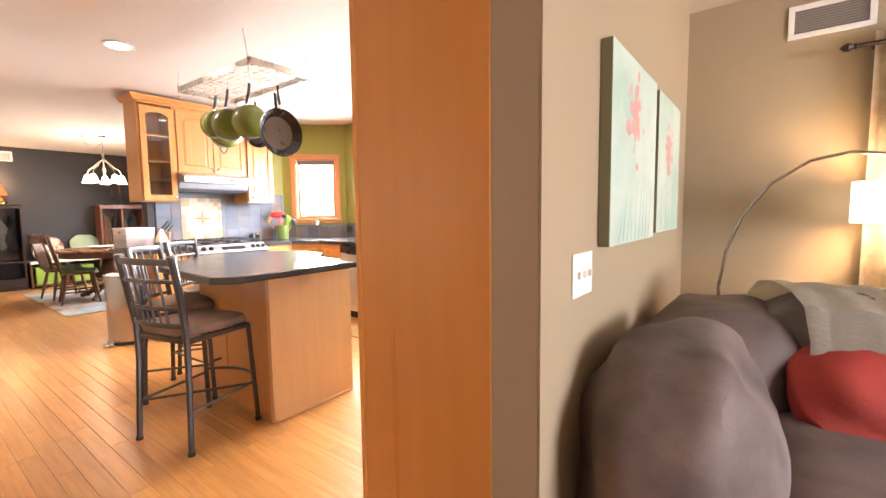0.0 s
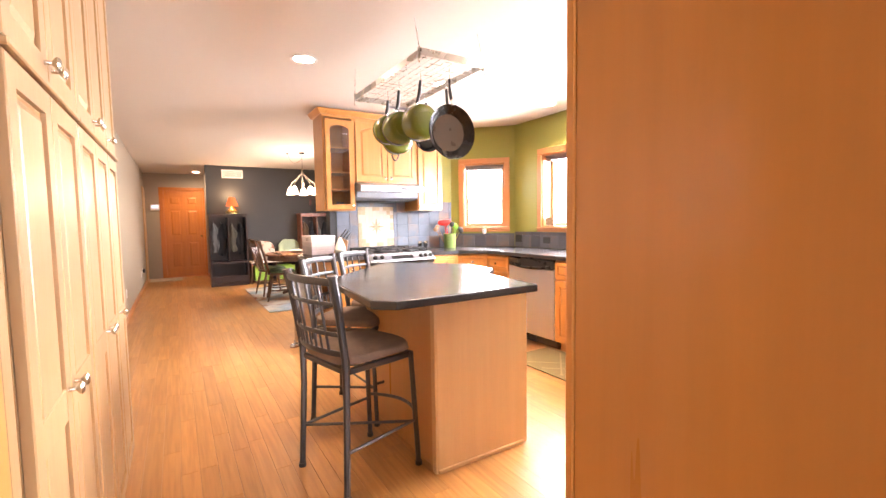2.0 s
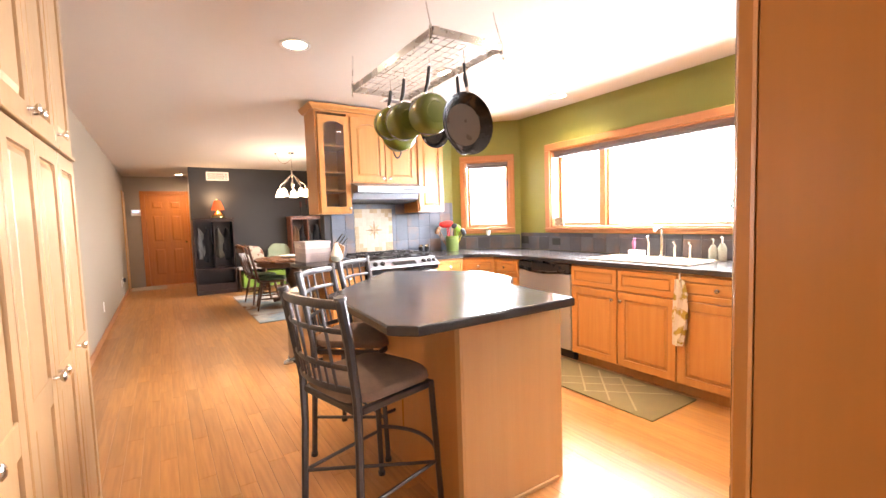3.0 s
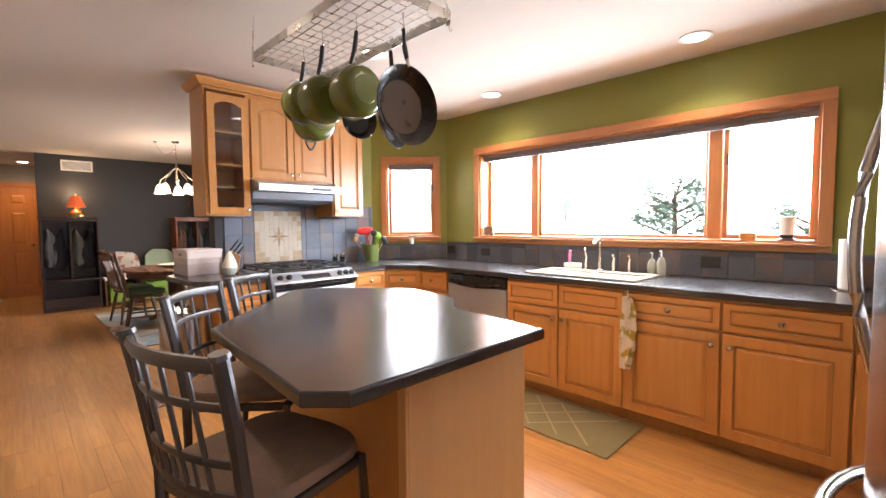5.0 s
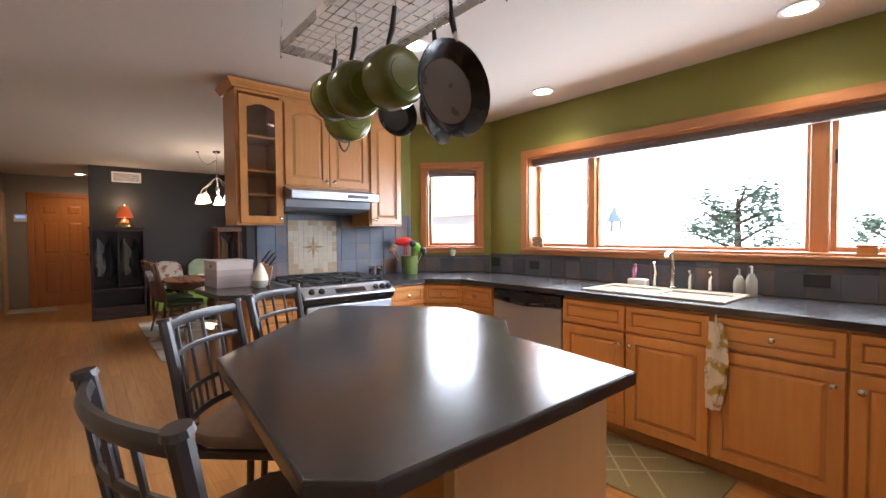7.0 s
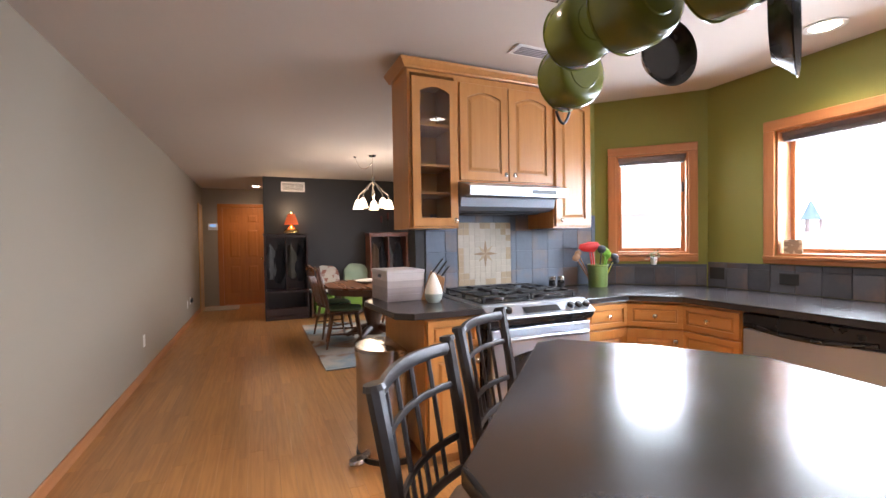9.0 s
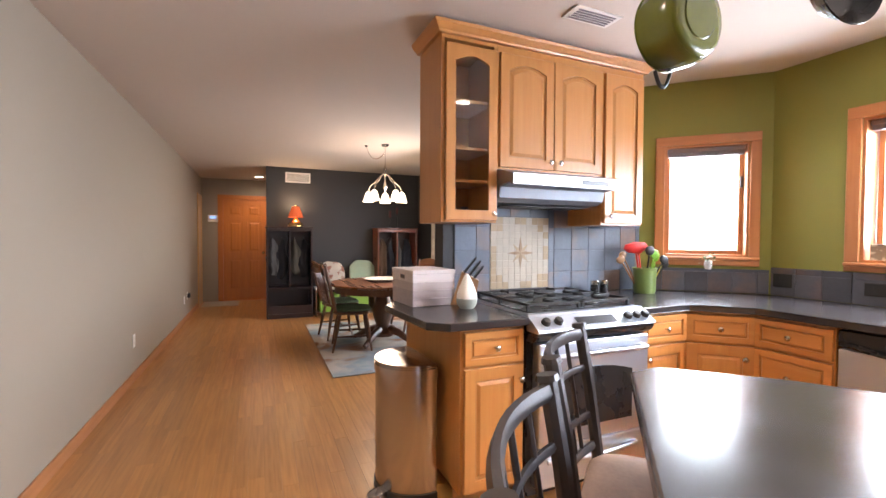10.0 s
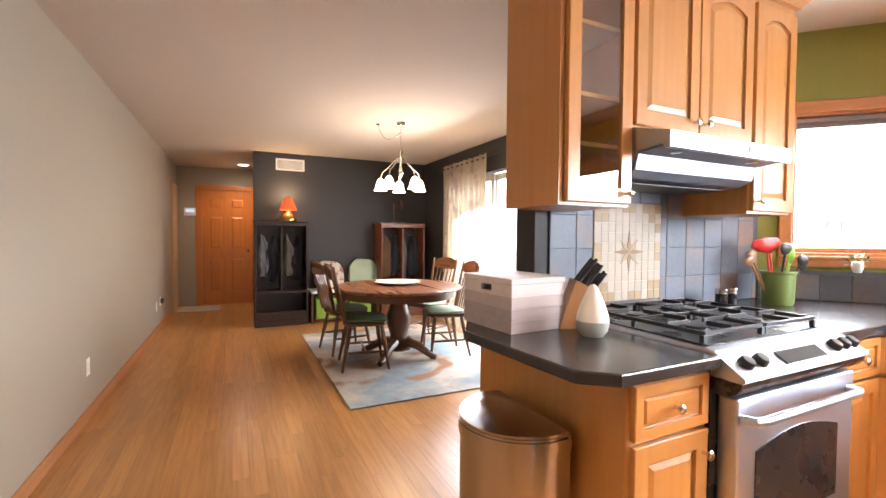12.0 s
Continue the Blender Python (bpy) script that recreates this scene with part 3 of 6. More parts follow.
def base_cabinet(place, turn, w, fronts, depth=0.60, label="honey maple base cabinet with raised panels and nickel knobs", kick=True):
    """fronts: rows of (kind, x0, x1, z0, z1, knob_x). The front face is local y = 0, facing -y."""
    c = thing("base_cabinet", label, "cabinet", place, turn, "kitchen base cabinets")
    b = bmesh.new()
    box(b, (0, 0.0, 0.09), (w, depth, 0.872))
    part("body", b, M_MAPLE, c)
    part("toe_kick", bx((0.0, 0.07, 0), (w, 0.085, 0.089)), M_GROOVE, c)
    for kind, x0, x1, z0, z1, kx in fronts:
        if kind == "drawer":
            d = raised(c, "drawer", x0, x1, z0, z1, -0.001, M_MAPLE_X, 0, 0.032, 0.02, 0.016)
            knob(d, (x0 + x1) / 2 if kx is None else kx, -0.021, (z0 + z1) / 2)
        elif kind == "panel":
            raised(c, "false_drawer", x0, x1, z0, z1, -0.001, M_MAPLE_X, 0, 0.032, 0.02, 0.016)
        else:
            d = raised(c, "door", x0, x1, z0, z1, -0.001, M_MAPLE)
            knob(d, kx, -0.021, z1 - 0.07)
    return c


FY = 3.59
DZ = (0.70, 0.858)
g = 0.006
for x0, x1, kind, kx in ((-3.19, -2.735, "panel", 0.42), (-2.735, -2.265, "panel", 0.04), (-2.265, -1.725, "drawer", 0.495), (-1.725, -1.19, "drawer", 0.045), (-1.19, -0.40, "drawer", 0.05)):
    w = x1 - x0 - 0.002
    base_cabinet((x0, FY, 0), 0, w, [(kind, g, w - g, *DZ, None), ("door", g, w - g, 0.10, 0.685, kx)], 0.68)
base_cabinet((-4.235, FY, 0), 0, 0.378, [("drawer", g, 0.372, *DZ, None), ("drawer", g, 0.372, 0.44, 0.685, None), ("drawer", g, 0.372, 0.10, 0.425, None)], 0.68)
base_cabinet((-4.48, 3.34, 0), 45, 0.352, [("drawer", g, 0.346, *DZ, None), ("door", g, 0.346, 0.10, 0.685, 0.30)], 0.35)
base_cabinet((-4.48, 2.968, 0), 90, 0.369, [("drawer", g, 0.363, *DZ, None), ("door", g, 0.363, 0.10, 0.685, 0.04)], 0.655)
base_cabinet((-4.48, 1.85, 0), 90, 0.346, [("drawer", 0.015, 0.335, *DZ, None), ("door", 0.015, 0.335, 0.10, 0.685, 0.31)], 0.79, "honey maple base cabinet beside the range, plain side panel")

# countertops
ct = bmesh.new()
prism(ct, [(XE, 3.555), (XE, YN - 0.004), (-4.558, YN - 0.004), (RX + 0.004, 3.688), (RX + 0.004, 2.968), (-4.445, 2.968), (-4.445, 3.33), (-4.215, 3.555)], 0.876, 0.914, 0.006)
structure_top = thing("countertop", "charcoal speckled laminate countertop along sink and corner", "countertop", (-2.0, 3.9, 0.876))
o = part("slab", ct, M_TOP, structure_top)
o.matrix_world = Matrix()
pen = thing("countertop", "charcoal speckled laminate countertop with clipped corner beside the range", "countertop", (-4.9, 1.95, 0.876))
ct = prism(bmesh.new(), [(-4.433, 2.198), (-4.433, 1.78), (-4.51, 1.69), (-5.06, 1.65), (-5.30, 1.80), (-5.30, 2.04), (RX + 0.004, 2.04), (RX + 0.004, 2.198)], 0.876, 0.914, 0.006)
o = part("slab", ct, M_TOP, pen)
o.matrix_world = Matrix()

# island
ISL = [(-2.0, 2.20), (-2.53, 2.26), (-2.73, 2.48), (-3.12, 2.53), (-3.39, 2.33), (-3.625, 2.095), (-3.615, 1.985), (-2.925, 1.335), (-2.085, 1.275), (-2.0, 1.36)]
isl = thing("kitchen_island", "honey maple kitchen island with plain end panel", "kitchen island", (-2.7, 1.95, 0))
o = part("body", prism(bmesh.new(), [(-2.112, 1.622), (-2.112, 2.19), (-2.52, 2.20), (-2.72, 2.40), (-3.10, 2.46), (-3.32, 2.27), (-3.50, 2.07), (-3.02, 1.622)], 0.0, 0.872), M_PANEL, isl)
o.matrix_world = Matrix()
o = part("end_panel", bx((-2.11, 1.612, 0.0), (-2.09, 2.205, 0.872), 0.002), M_PALE, isl, "plain maple end panel")
o.matrix_world = Matrix()
o = part("corner_stile", bx((-2.125, 1.599, 0.0), (-2.088, 1.6115, 0.872), 0.002), M_PALE, isl)
o.matrix_world = Matrix()
o = part("base_shoe", bx((-2.089, 1.612, 0.0), (-2.078, 2.17, 0.022), 0.004), M_PALE, isl)
o.matrix_world = Matrix()
dr = raised(isl, "door", 0.01, 0.38, 0.10, 0.69, 0, M_PALE)
dr.matrix_world = pose(-2.115, 2.215, 0, 0, 0, 180)
dr2 = raised(isl, "drawer", 0.01, 0.38, 0.705, 0.86, 0, M_PALE, 0, 0.032, 0.02, 0.016)
dr2.matrix_world = pose(-2.115, 2.215, 0, 0, 0, 180)
knob(dr, 0.34, -0.021, 0.62)
it = thing("island_top", "large angular charcoal laminate island top with worn glossy finish", "countertop", (-2.7, 1.9, 0.873))
o = part("slab", prism(bmesh.new(), ISL, 0.873, 0.914, 0.008, 3), M_TOP, it)
o.matrix_world = Matrix()

# upper cabinets on the range wall (local x runs along the wall)
UX = -4.82
UD = 0.325


def upper(y0, y1, z0, z1, doors, label, hollow=False):
    c = thing("wall_cabinet", label, "cabinet", (UX, y0, z0), 90, "kitchen wall cabinets")
    w, h = y1 - y0 - 0.002, z1 - z0
    b = bmesh.new()
    if hollow:
        b.free()
        part("side_panel", bx((0, 0, 0), (0.018, UD, h)), M_MAPLE, c)
        part("side_panel", bx((w - 0.018, 0, 0), (w, UD, h)), M_MAPLE, c)
        part("bottom_panel", bx((0.018, 0, 0), (w - 0.018, UD, 0.018)), M_MAPLE_X, c)
        part("top_panel", bx((0.018, 0, h - 0.018), (w - 0.018, UD, h)), M_MAPLE_X, c)
        part("back_panel", bx((0.018, UD - 0.008, 0.018), (w - 0.018, UD, h - 0.018)), M_MAPLE, c)
        for k, zz in enumerate((0.22, 0.40, 0.66)):
            part("shelf", bx((0.019, 0.02, zz), (w - 0.019, UD - 0.01, zz + 0.018), 0.002), M_MAPLE_X, c)
    else:
        part("body", box(b, (0, 0, 0), (w, UD, h)), M_MAPLE, c)
    for x0, x1, kx, kz, pane in doors:
        d = raised(c, "door", x0, x1, 0.012, h - 0.045, -0.001, M_MAPLE, 0.035, 0.055, 0.02, 0.03, pane)
        knob(d, kx, -0.021, kz)
    return c


glassy = upper(1.89, 2.232, 1.385, 2.385, [(0.022, 0.336, 0.305, 0.05, True)], "honey maple wall cabinet with arched glass door and shelves", True)
upper(2.232, 2.995, 1.69, 2.385, [(0.012, 0.377, 0.345, 0.055, None), (0.383, 0.75, 0.415, 0.055, None)], "honey maple double-door wall cabinet over the range hood")
upper(2.995, 3.345, 1.385, 2.385, [(0.012, 0.336, 0.045, 0.055, None)], "tall honey maple single-door wall cabinet")
cr = thing("crown_moulding", "stepped maple crown moulding along the wall cabinets", "moulding", (UX, 1.89, 2.386))
b = bmesh.new()
prof = [(-0.02, 2.387), (-0.024, 2.397), (-0.032, 2.404), (-0.05, 2.425), (-0.055, 2.44), (0.0, 2.44), (0.0, 2.387)]
loops = []
for sx, sy, ex, ey in ((RX + 0.002, 1.89, 0, -1), (UX, 1.89, 1, -1), (UX, 3.345, 1, 1), (RX + 0.002, 3.345, 0, 1)):
    loops.append([b.verts.new((sx - q[0] * ex, sy - q[0] * ey, q[1])) for q in prof])
for p, q in zip(loops, loops[1:]):
    for k in range(len(prof)):
        j = (k + 1) % len(prof)
        b.faces.new((p[k], p[j], q[j], q[k]))
b.faces.new(loops[0])
b.faces.new(loops[-1])
box(b, (RX + 0.002, 1.89, 2.387), (UX, 3.345, 2.44))
o = part("crown", b, M_MAPLE_X, cr)
o.matrix_world = Matrix()

# pantry wall of tall cabinets (front faces the passage)
PY = 0.295
for x0, x1 in ((-2.023, -1.355), (-2.693, -2.025), (-3.03, -2.695)):
    w = x1 - x0 - 0.002
    pc = thing("pantry_cabinet", "floor-to-ceiling pale maple pantry cabinet with closed doors", "cabinet", (x1, PY, 0), 180, "pantry cabinets")
    part("body", bx((0, 0, 0.09), (w, PY - YS - 0.002, CEIL - 0.004)), M_PANTRY, pc)
    part("toe_kick", bx((0, 0.06, 0), (w, 0.075, 0.089)), M_GROOVE, pc)
    part("lip", bx((0, -0.03, 1.585), (w, -0.001, 1.600), 0.003), M_PANTRY, pc)
    h = w / 2
    for x, y, kx in ((g, h - 0.002, h - 0.035), (h + 0.002, w - g, h + 0.035)) if w > 0.5 else ((g, w - g, 0.04),):
        d = raised(pc, "door", x, y, 1.604, 2.43, -0.001, M_PANTRY)
        knob(d, kx, -0.021, 1.645)
        d = raised(pc, "door", x, y, 0.11, 1.58, -0.001, M_PANTRY)
        part("cross_rail", bx((x + 0.05, -0.0205, 0.80), (y - 0.05, -0.004, 0.88), 0.003), M_PANTRY, d)
        knob(d, kx, -0.021, 0.87)
fil = thing("pantry_end_panel", "brown-shaded plain maple filler panel beside the pantry", "cabinet panel", (-1.16, 0.1, 0))
o = part("panel", bx((-1.352, YS - 0.15, 0), (-1.19, PY, CEIL - 0.004), 0.003), M_PANTRY, fil, "pale maple filler")
o.matrix_world = Matrix()
o = part("dark_strip", bx((-1.2, PY + 0.0005, 0), (-1.1895, 0.322, CEIL - 0.004)), M_DKWOOD, fil, "dark edge strip")
o.matrix_world = Matrix()
o = part("end_post", bx((-1.189, YS - 0.15, 0), (-1.0, 0.325, CEIL - 0.004), 0.003), M_PANEL, fil)
o.matrix_world = Matrix()

# over-fridge cabinet and fridge
of = thing("fridge_cabinet", "maple cabinet above the refrigerator", "cabinet", (-0.40, 1.28, 1.83))
part("body", bx((-0.52, 0.0, 0.0), (-0.002, 1.26, CEIL - 1.834)), M_MAPLE, of)
d = raised(of, "door", 0.01, 0.455, 0.01, 0.60, 0, M_MAPLE)
d.matrix_world = pose(-0.921, 2.53, 1.83, 0, 0, -90)
d = raised(of, "door", 0.46, 0.905, 0.01, 0.60, 0, M_MAPLE)
d.matrix_world = pose(-0.921, 2.53, 1.83, 0, 0, -90)

fr = thing("refrigerator", "stainless refrigerator with bowed handles and black sides", "refrigerator", (-0.835, 2.075, 0))
fr_body = part("body", bx((-0.20, -0.445, 0.03), (0.39, 0.445, 1.75), 0.006), M_BLACK, fr, "black cabinet sides")


def bowed_door(z0, z1, name):
    b = bmesh.new()
    n = 10
    front = []
    for k in range(n + 1):
        y = -0.445 + 0.89 * k / n
        x = -0.262 - 0.045 * (1 - (2 * k / n - 1) ** 2)
        front.append((x, y))
    return part(name, prism(b, [(-0.204, -0.445)] + front + [(-0.204, 0.445)], z0, z1, 0.006), M_STEEL, fr, smooth=True)


fd = bowed_door(0.70, 1.745, "door")
fz = bowed_door(0.08, 0.69, "freezer_drawer")
part("grille", bx((-0.21, -0.44, 0.0), (-0.19, 0.44, 0.075)), M_BLACK, fr)
part("handle", tube(bmesh.new(), curve((-0.283, 0.325, 0.86), (-0.345, 0.325, 1.24), (-0.283, 0.325, 1.62), 12), 0.016, 10), M_STEEL, fd, "bowed steel handle", True)
part("handle", tube(bmesh.new(), curve((-0.275, -0.36, 0.64), (-0.375, 0.0, 0.66), (-0.275, 0.36, 0.64), 12), 0.016, 10), M_STEEL, fz, "bowed steel handle", True)

# dishwasher
dw = thing("dishwasher", "stainless dishwasher with black control strip", "dishwasher", (-3.845, FY, 0))
part("door", bx((0.004, -0.022, 0.10), (0.648, 0.02, 0.775), 0.005), M_STEEL_DAYLIT, dw)
part("body", bx((0.004, 0.021, 0.02), (0.648, 0.60, 0.87)), M_BLACK, dw)
part("control_strip", bx((0.004, -0.026, 0.785), (0.648, 0.02, 0.868), 0.006), M_BLACK, dw)
hb = tube(bmesh.new(), curve((0.05, -0.03, 0.80), (0.326, -0.045, 0.775), (0.60, -0.03, 0.80), 10), 0.017, 8, 0.8)
part("handle", hb, M_BLACK, dw, "black curved pocket handle", True)
part("kick_plate", bx((0.004, 0.06, 0.0), (0.648, 0.075, 0.095)), M_BLACK, dw)

# range (front faces +x: local front -y, turned 90)
rg = thing("gas_range", "stainless slide-in gas range with black glass oven window", "range", (-4.44, 2.205, 0), 90)
RW = 0.758
part("body", bx((0, 0.0285, 0.03), (RW, 0.68, 0.90)), M_BLACK, rg, "black enamel sides")
part("cooktop", bx((-0.004, 0.012, 0.903), (RW + 0.004, 0.685, 0.922), 0.006), M_STEEL_DAYLIT, rg)
part("cooktop_well", bx((0.03, 0.06, 0.9225), (RW - 0.03, 0.65, 0.928), 0.003), M_BLACK, rg)
b = extrude_x(bmesh.new(), [(0.028, 0.843), (-0.066, 0.843), (-0.074, 0.850), (-0.072, 0.858), (0.010, 0.912), (0.028, 0.9025)], 0.0, RW)
pnl = part("control_panel", b, M_STEEL_DAYLIT, rg)
b = extrude_x(bmesh.new(), [(0.0, 0.0), (0.0, 0.05), (-0.003, 0.05), (-0.003, 0.0)], 0.255, 0.505)
dsp = part("display", b, M_BLACK, pnl, "black glass display")
dsp.location = (0, -0.0560, 0.8705)
dsp.rotation_euler = (radians(-56.6), 0, 0)
for kx in (0.07, 0.145, 0.60, 0.66, 0.72):
    kb = bmesh.new()
    m = Matrix.Translation((kx, -0.031, 0.886)) @ Matrix.Rotation(radians(33.4), 4, "X")
    lathe(kb, [(0, 0), (0.024, 0), (0.022, 0.016), (0.018, 0.022), (0, 0.024)], 16, m)
    part("dial", kb, M_PLASTIC, pnl, "black burner knob", True)
part("lower_band", extrude_x(bmesh.new(), [(0.028, 0.792), (-0.020, 0.792), (-0.046, 0.806), (-0.062, 0.828), (-0.064, 0.842), (0.028, 0.842)], 0.0, RW), M_BLACK, rg, "curved black band")
ov = part("oven_door", bx((0.034, -0.035, 0.27), (RW - 0.006, 0.028, 0.783), 0.008, 2), M_STEEL_DAYLIT, rg)
wp = [(0.13, 0.345), (0.634, 0.345), (0.634, 0.605)] + [(0.634 - 0.504 * k / 8, 0.605 + 0.04 * math.sin(math.pi * k / 8)) for k in range(1, 8)] + [(0.13, 0.605)]
b = bmesh.new()
va, vb = [b.verts.new((x, -0.0345, z)) for x, z in wp], [b.verts.new((x, -0.0385, z)) for x, z in wp]
b.faces.new(vb)
for k in range(len(wp)):
    b.faces.new((va[k], va[(k + 1) % len(wp)], vb[(k + 1) % len(wp)], vb[k]))
part("oven_window", b, M_BLACK, ov, "black glass window with arched top")
hd = tube(bmesh.new(), [(0.05, -0.037, 0.72), (0.06, -0.075, 0.725)] + curve((0.09, -0.082, 0.725), (0.378, -0.095, 0.735), (0.664, -0.082, 0.725), 8) + [(0.694, -0.075, 0.725), (0.704, -0.037, 0.72)], 0.014, 10)
part("handle", hd, M_STEEL_DAYLIT, ov, "steel bar handle", True)
wd = part("warming_drawer", bx((0.034, -0.03, 0.06), (RW - 0.006, 0.028, 0.262), 0.008, 2), M_STEEL_DAYLIT, rg)
hd = tube(bmesh.new(), curve((0.09, -0.035, 0.195), (0.382, -0.07, 0.20), (0.674, -0.035, 0.195), 8), 0.013, 10)
part("handle", hd, M_STEEL_DAYLIT, wd, "steel bar handle", True)
part("foot_rail", bx((0.02, 0.04, 0.0), (RW - 0.02, 0.06, 0.055)), M_BLACK, rg)
for gx0, gx1 in ((0.045, 0.37), (0.394, 0.72)):
    gb = bmesh.new()
    for y in (0.085, 0.355, 0.625):
        box(gb, (gx0, y - 0.006, 0.952), (gx1, y + 0.006, 0.966), 0.002)
    for x in (gx0, gx1):
        box(gb, (x - 0.006, 0.085, 0.952), (x + 0.006, 0.625, 0.966), 0.002)
    mx = (gx0 + gx1) / 2
    for yc in (0.22, 0.49):
        for dx, dy in ((1, 0), (-1, 0), (0, 1), (0, -1)):
            a, c = (mx + dx * 0.045, yc + dy * 0.045), (mx + dx * 0.155, yc + dy * 0.128)
            box(gb, (min(a[0], c[0]) - 0.005, min(a[1], c[1]) - 0.005, 0.955), (max(a[0], c[0]) + 0.005, max(a[1], c[1]) + 0.005, 0.972), 0.002)
    for x in (gx0, gx1):
        for y in (0.085, 0.355, 0.625):
            box(gb, (x - 0.008, y - 0.008, 0.9285), (x + 0.008, y + 0.008, 0.953))
    part("grate", gb, M_IRON, rg, "black cast iron grate")
    for yc in (0.22, 0.49):
        bb = lathe(bmesh.new(), [(0, 0.9285), (0.055, 0.9285), (0.05, 0.936), (0.036, 0.938), (0.036, 0.947), (0, 0.949)], 18, Matrix.Translation((mx, yc, 0)))
        part("burner", bb, M_IRON, rg, "", True)

# hood
hood = thing("range_hood", "stainless under-cabinet range hood", "range hood", (RX, 2.236, 1.50), 90)
b = extrude_x(bmesh.new(), [(-0.002, 0.0), (-0.002, 0.188), (-0.345, 0.188), (-0.50, 0.148), (-0.50, 0.090), (-0.478, 0.088), (-0.472, 0.106), (-0.36, 0.094), (-0.345, 0.035), (-0.30, 0.012)], 0.0, 0.758)
part("canopy", b, M_STEEL_DAYLIT, hood)
# Sheet added below the canopy; its darker grey stands in for the underside's shade.
M_STEEL_SHADE = mat("shaded_steel", (0.26, 0.28, 0.32), 0.45, 0.6, vary=0.1)
b = extrude_x(bmesh.new(), [(-0.465, 0.103), (-0.362, 0.0915), (-0.348, 0.032), (-0.30, 0.0095), (-0.01, -0.003), (-0.01, -0.006), (-0.301, 0.0055), (-0.352, 0.029), (-0.366, 0.087), (-0.465, 0.099)], 0.004, 0.754)
part("underside", b, M_STEEL_SHADE, hood, "thin sheet below the canopy, underside shade put in its grey")
part("filter", bx((0.08, -0.27, -0.012), (0.68, -0.05, -0.0065), 0.002), M_IRON, hood)
part("switch_strip", bx((0.46, -0.504, 0.106), (0.66, -0.5005, 0.134), 0.0015), M_BLACK, hood, "black switch strip")
for xx in (0.14, 0.62):
    c = cyl(bmesh.new(), (xx, -0.42, 0.102), (xx, -0.421, 0.092), 0.022, n=16)
    part("lens", c, M_CHROME, hood, "frosted lamp lens")


# ---- stools ----
def bar_stool(place, turn):
    """Front of the seat towards +y, back at -y."""
    s = thing("bar_stool", "pewter metal bar stool with lattice back and brown suede seat", "bar stool", place, turn, "stools round the island")
    seat = bmesh.new()
    cushion(seat, (-0.205, -0.19, 0.605), (0.205, 0.215, 0.665), 0.012, 6)
    part("seat", seat, M_SUEDE, s, "padded brown suede seat", True)
    fr = bmesh.new()
    box(fr, (-0.20, -0.19, 0.575), (0.20, -0.165, 0.603), 0.004)
    box(fr, (-0.20, 0.185, 0.575), (0.20, 0.21, 0.603), 0.004)
    box(fr, (-0.205, -0.165, 0.575), (-0.18, 0.185, 0.603), 0.004)
    box(fr, (0.18, -0.165, 0.575), (0.205, 0.185, 0.603), 0.004)
    part("seat_frame", fr, M_BRONZE, s)
    for sx in (-1, 1):
        part("leg", tube(bmesh.new(), [(sx * 0.215, 0.225, 0.0), (sx * 0.195, 0.20, 0.60)], 0.0135, 8), M_BRONZE, s, smooth=True)
        part("foot_cap", cyl(bmesh.new(), (sx * 0.215, 0.225, 0.0), (sx * 0.214, 0.224, 0.02), 0.018, n=10), M_PLASTIC, s)
        post = tube(bmesh.new(), [(sx * 0.212, -0.205, 0.0), (sx * 0.20, -0.185, 0.45), (sx * 0.20, -0.185, 0.64), (sx * 0.208, -0.215, 0.86), (sx * 0.213, -0.245, 1.025)], [0.015, 0.016, 0.018, 0.019, 0.019], 8)
        part("back_post", post, M_BRONZE, s, smooth=True)
        part("finial", cyl(bmesh.new(), (sx * 0.213, -0.245, 1.0255), (sx * 0.2135, -0.247, 1.037), 0.024, 0.021, 12), M_BRONZE, s)
        part("foot_cap", cyl(bmesh.new(), (sx * 0.212, -0.205, 0.0), (sx * 0.212, -0.204, 0.02), 0.019, n=10), M_PLASTIC, s)

    def yb(z):
        return -0.185 - 0.06 * max(0, (z - 0.64)) / 0.385

    def rail(z, r, name="back_rail", bow=0.045, flat=1.6):
        part(name, tube(bmesh.new(), curve((-0.205, yb(z), z), (0, yb(z) - bow, z + 0.004), (0.205, yb(z), z), 10), r, 6, flat), M_BRONZE, s, smooth=True)

    rail(1.005, 0.012, "top_rail")
    rail(0.905, 0.007)
    rail(0.765, 0.007)
    rail(0.675, 0.009)
    for k in range(4):
        x = -0.123 + 0.082 * k
        d = -0.045 * (1 - (x / 0.205) ** 2)
        part("slat", tube(bmesh.new(), [(x, yb(0.68) + d, 0.68), (x, yb(0.85) + d, 0.85), (x, yb(1.0) + d, 1.0)], 0.0065, 6), M_BRONZE, s, smooth=True)
    for k in range(3):
        x = -0.082 + 0.082 * k
        d = -0.045 * (1 - (x / 0.205) ** 2)
        part("slat", tube(bmesh.new(), [(x, yb(0.68) + d, 0.68), (x, yb(0.765) + d, 0.765)], 0.005, 6), M_BRONZE, s, smooth=True)
    part("foot_ring", tube(bmesh.new(), curve((-0.208, 0.216, 0.26), (0, 0.30, 0.26), (0.208, 0.216, 0.26), 10), 0.009, 6), M_BRONZE, s, smooth=True)
    for sx in (-1, 1):
        part("stretcher", tube(bmesh.new(), [(sx * 0.206, -0.195, 0.22), (sx * 0.206, 0.215, 0.24)], 0.008, 6), M_BRONZE, s, smooth=True)
    part("stretcher", tube(bmesh.new(), [(-0.205, -0.196, 0.22), (0.0, 0.01, 0.225), (0.206, 0.215, 0.232)], 0.0075, 6), M_BRONZE, s, smooth=True)
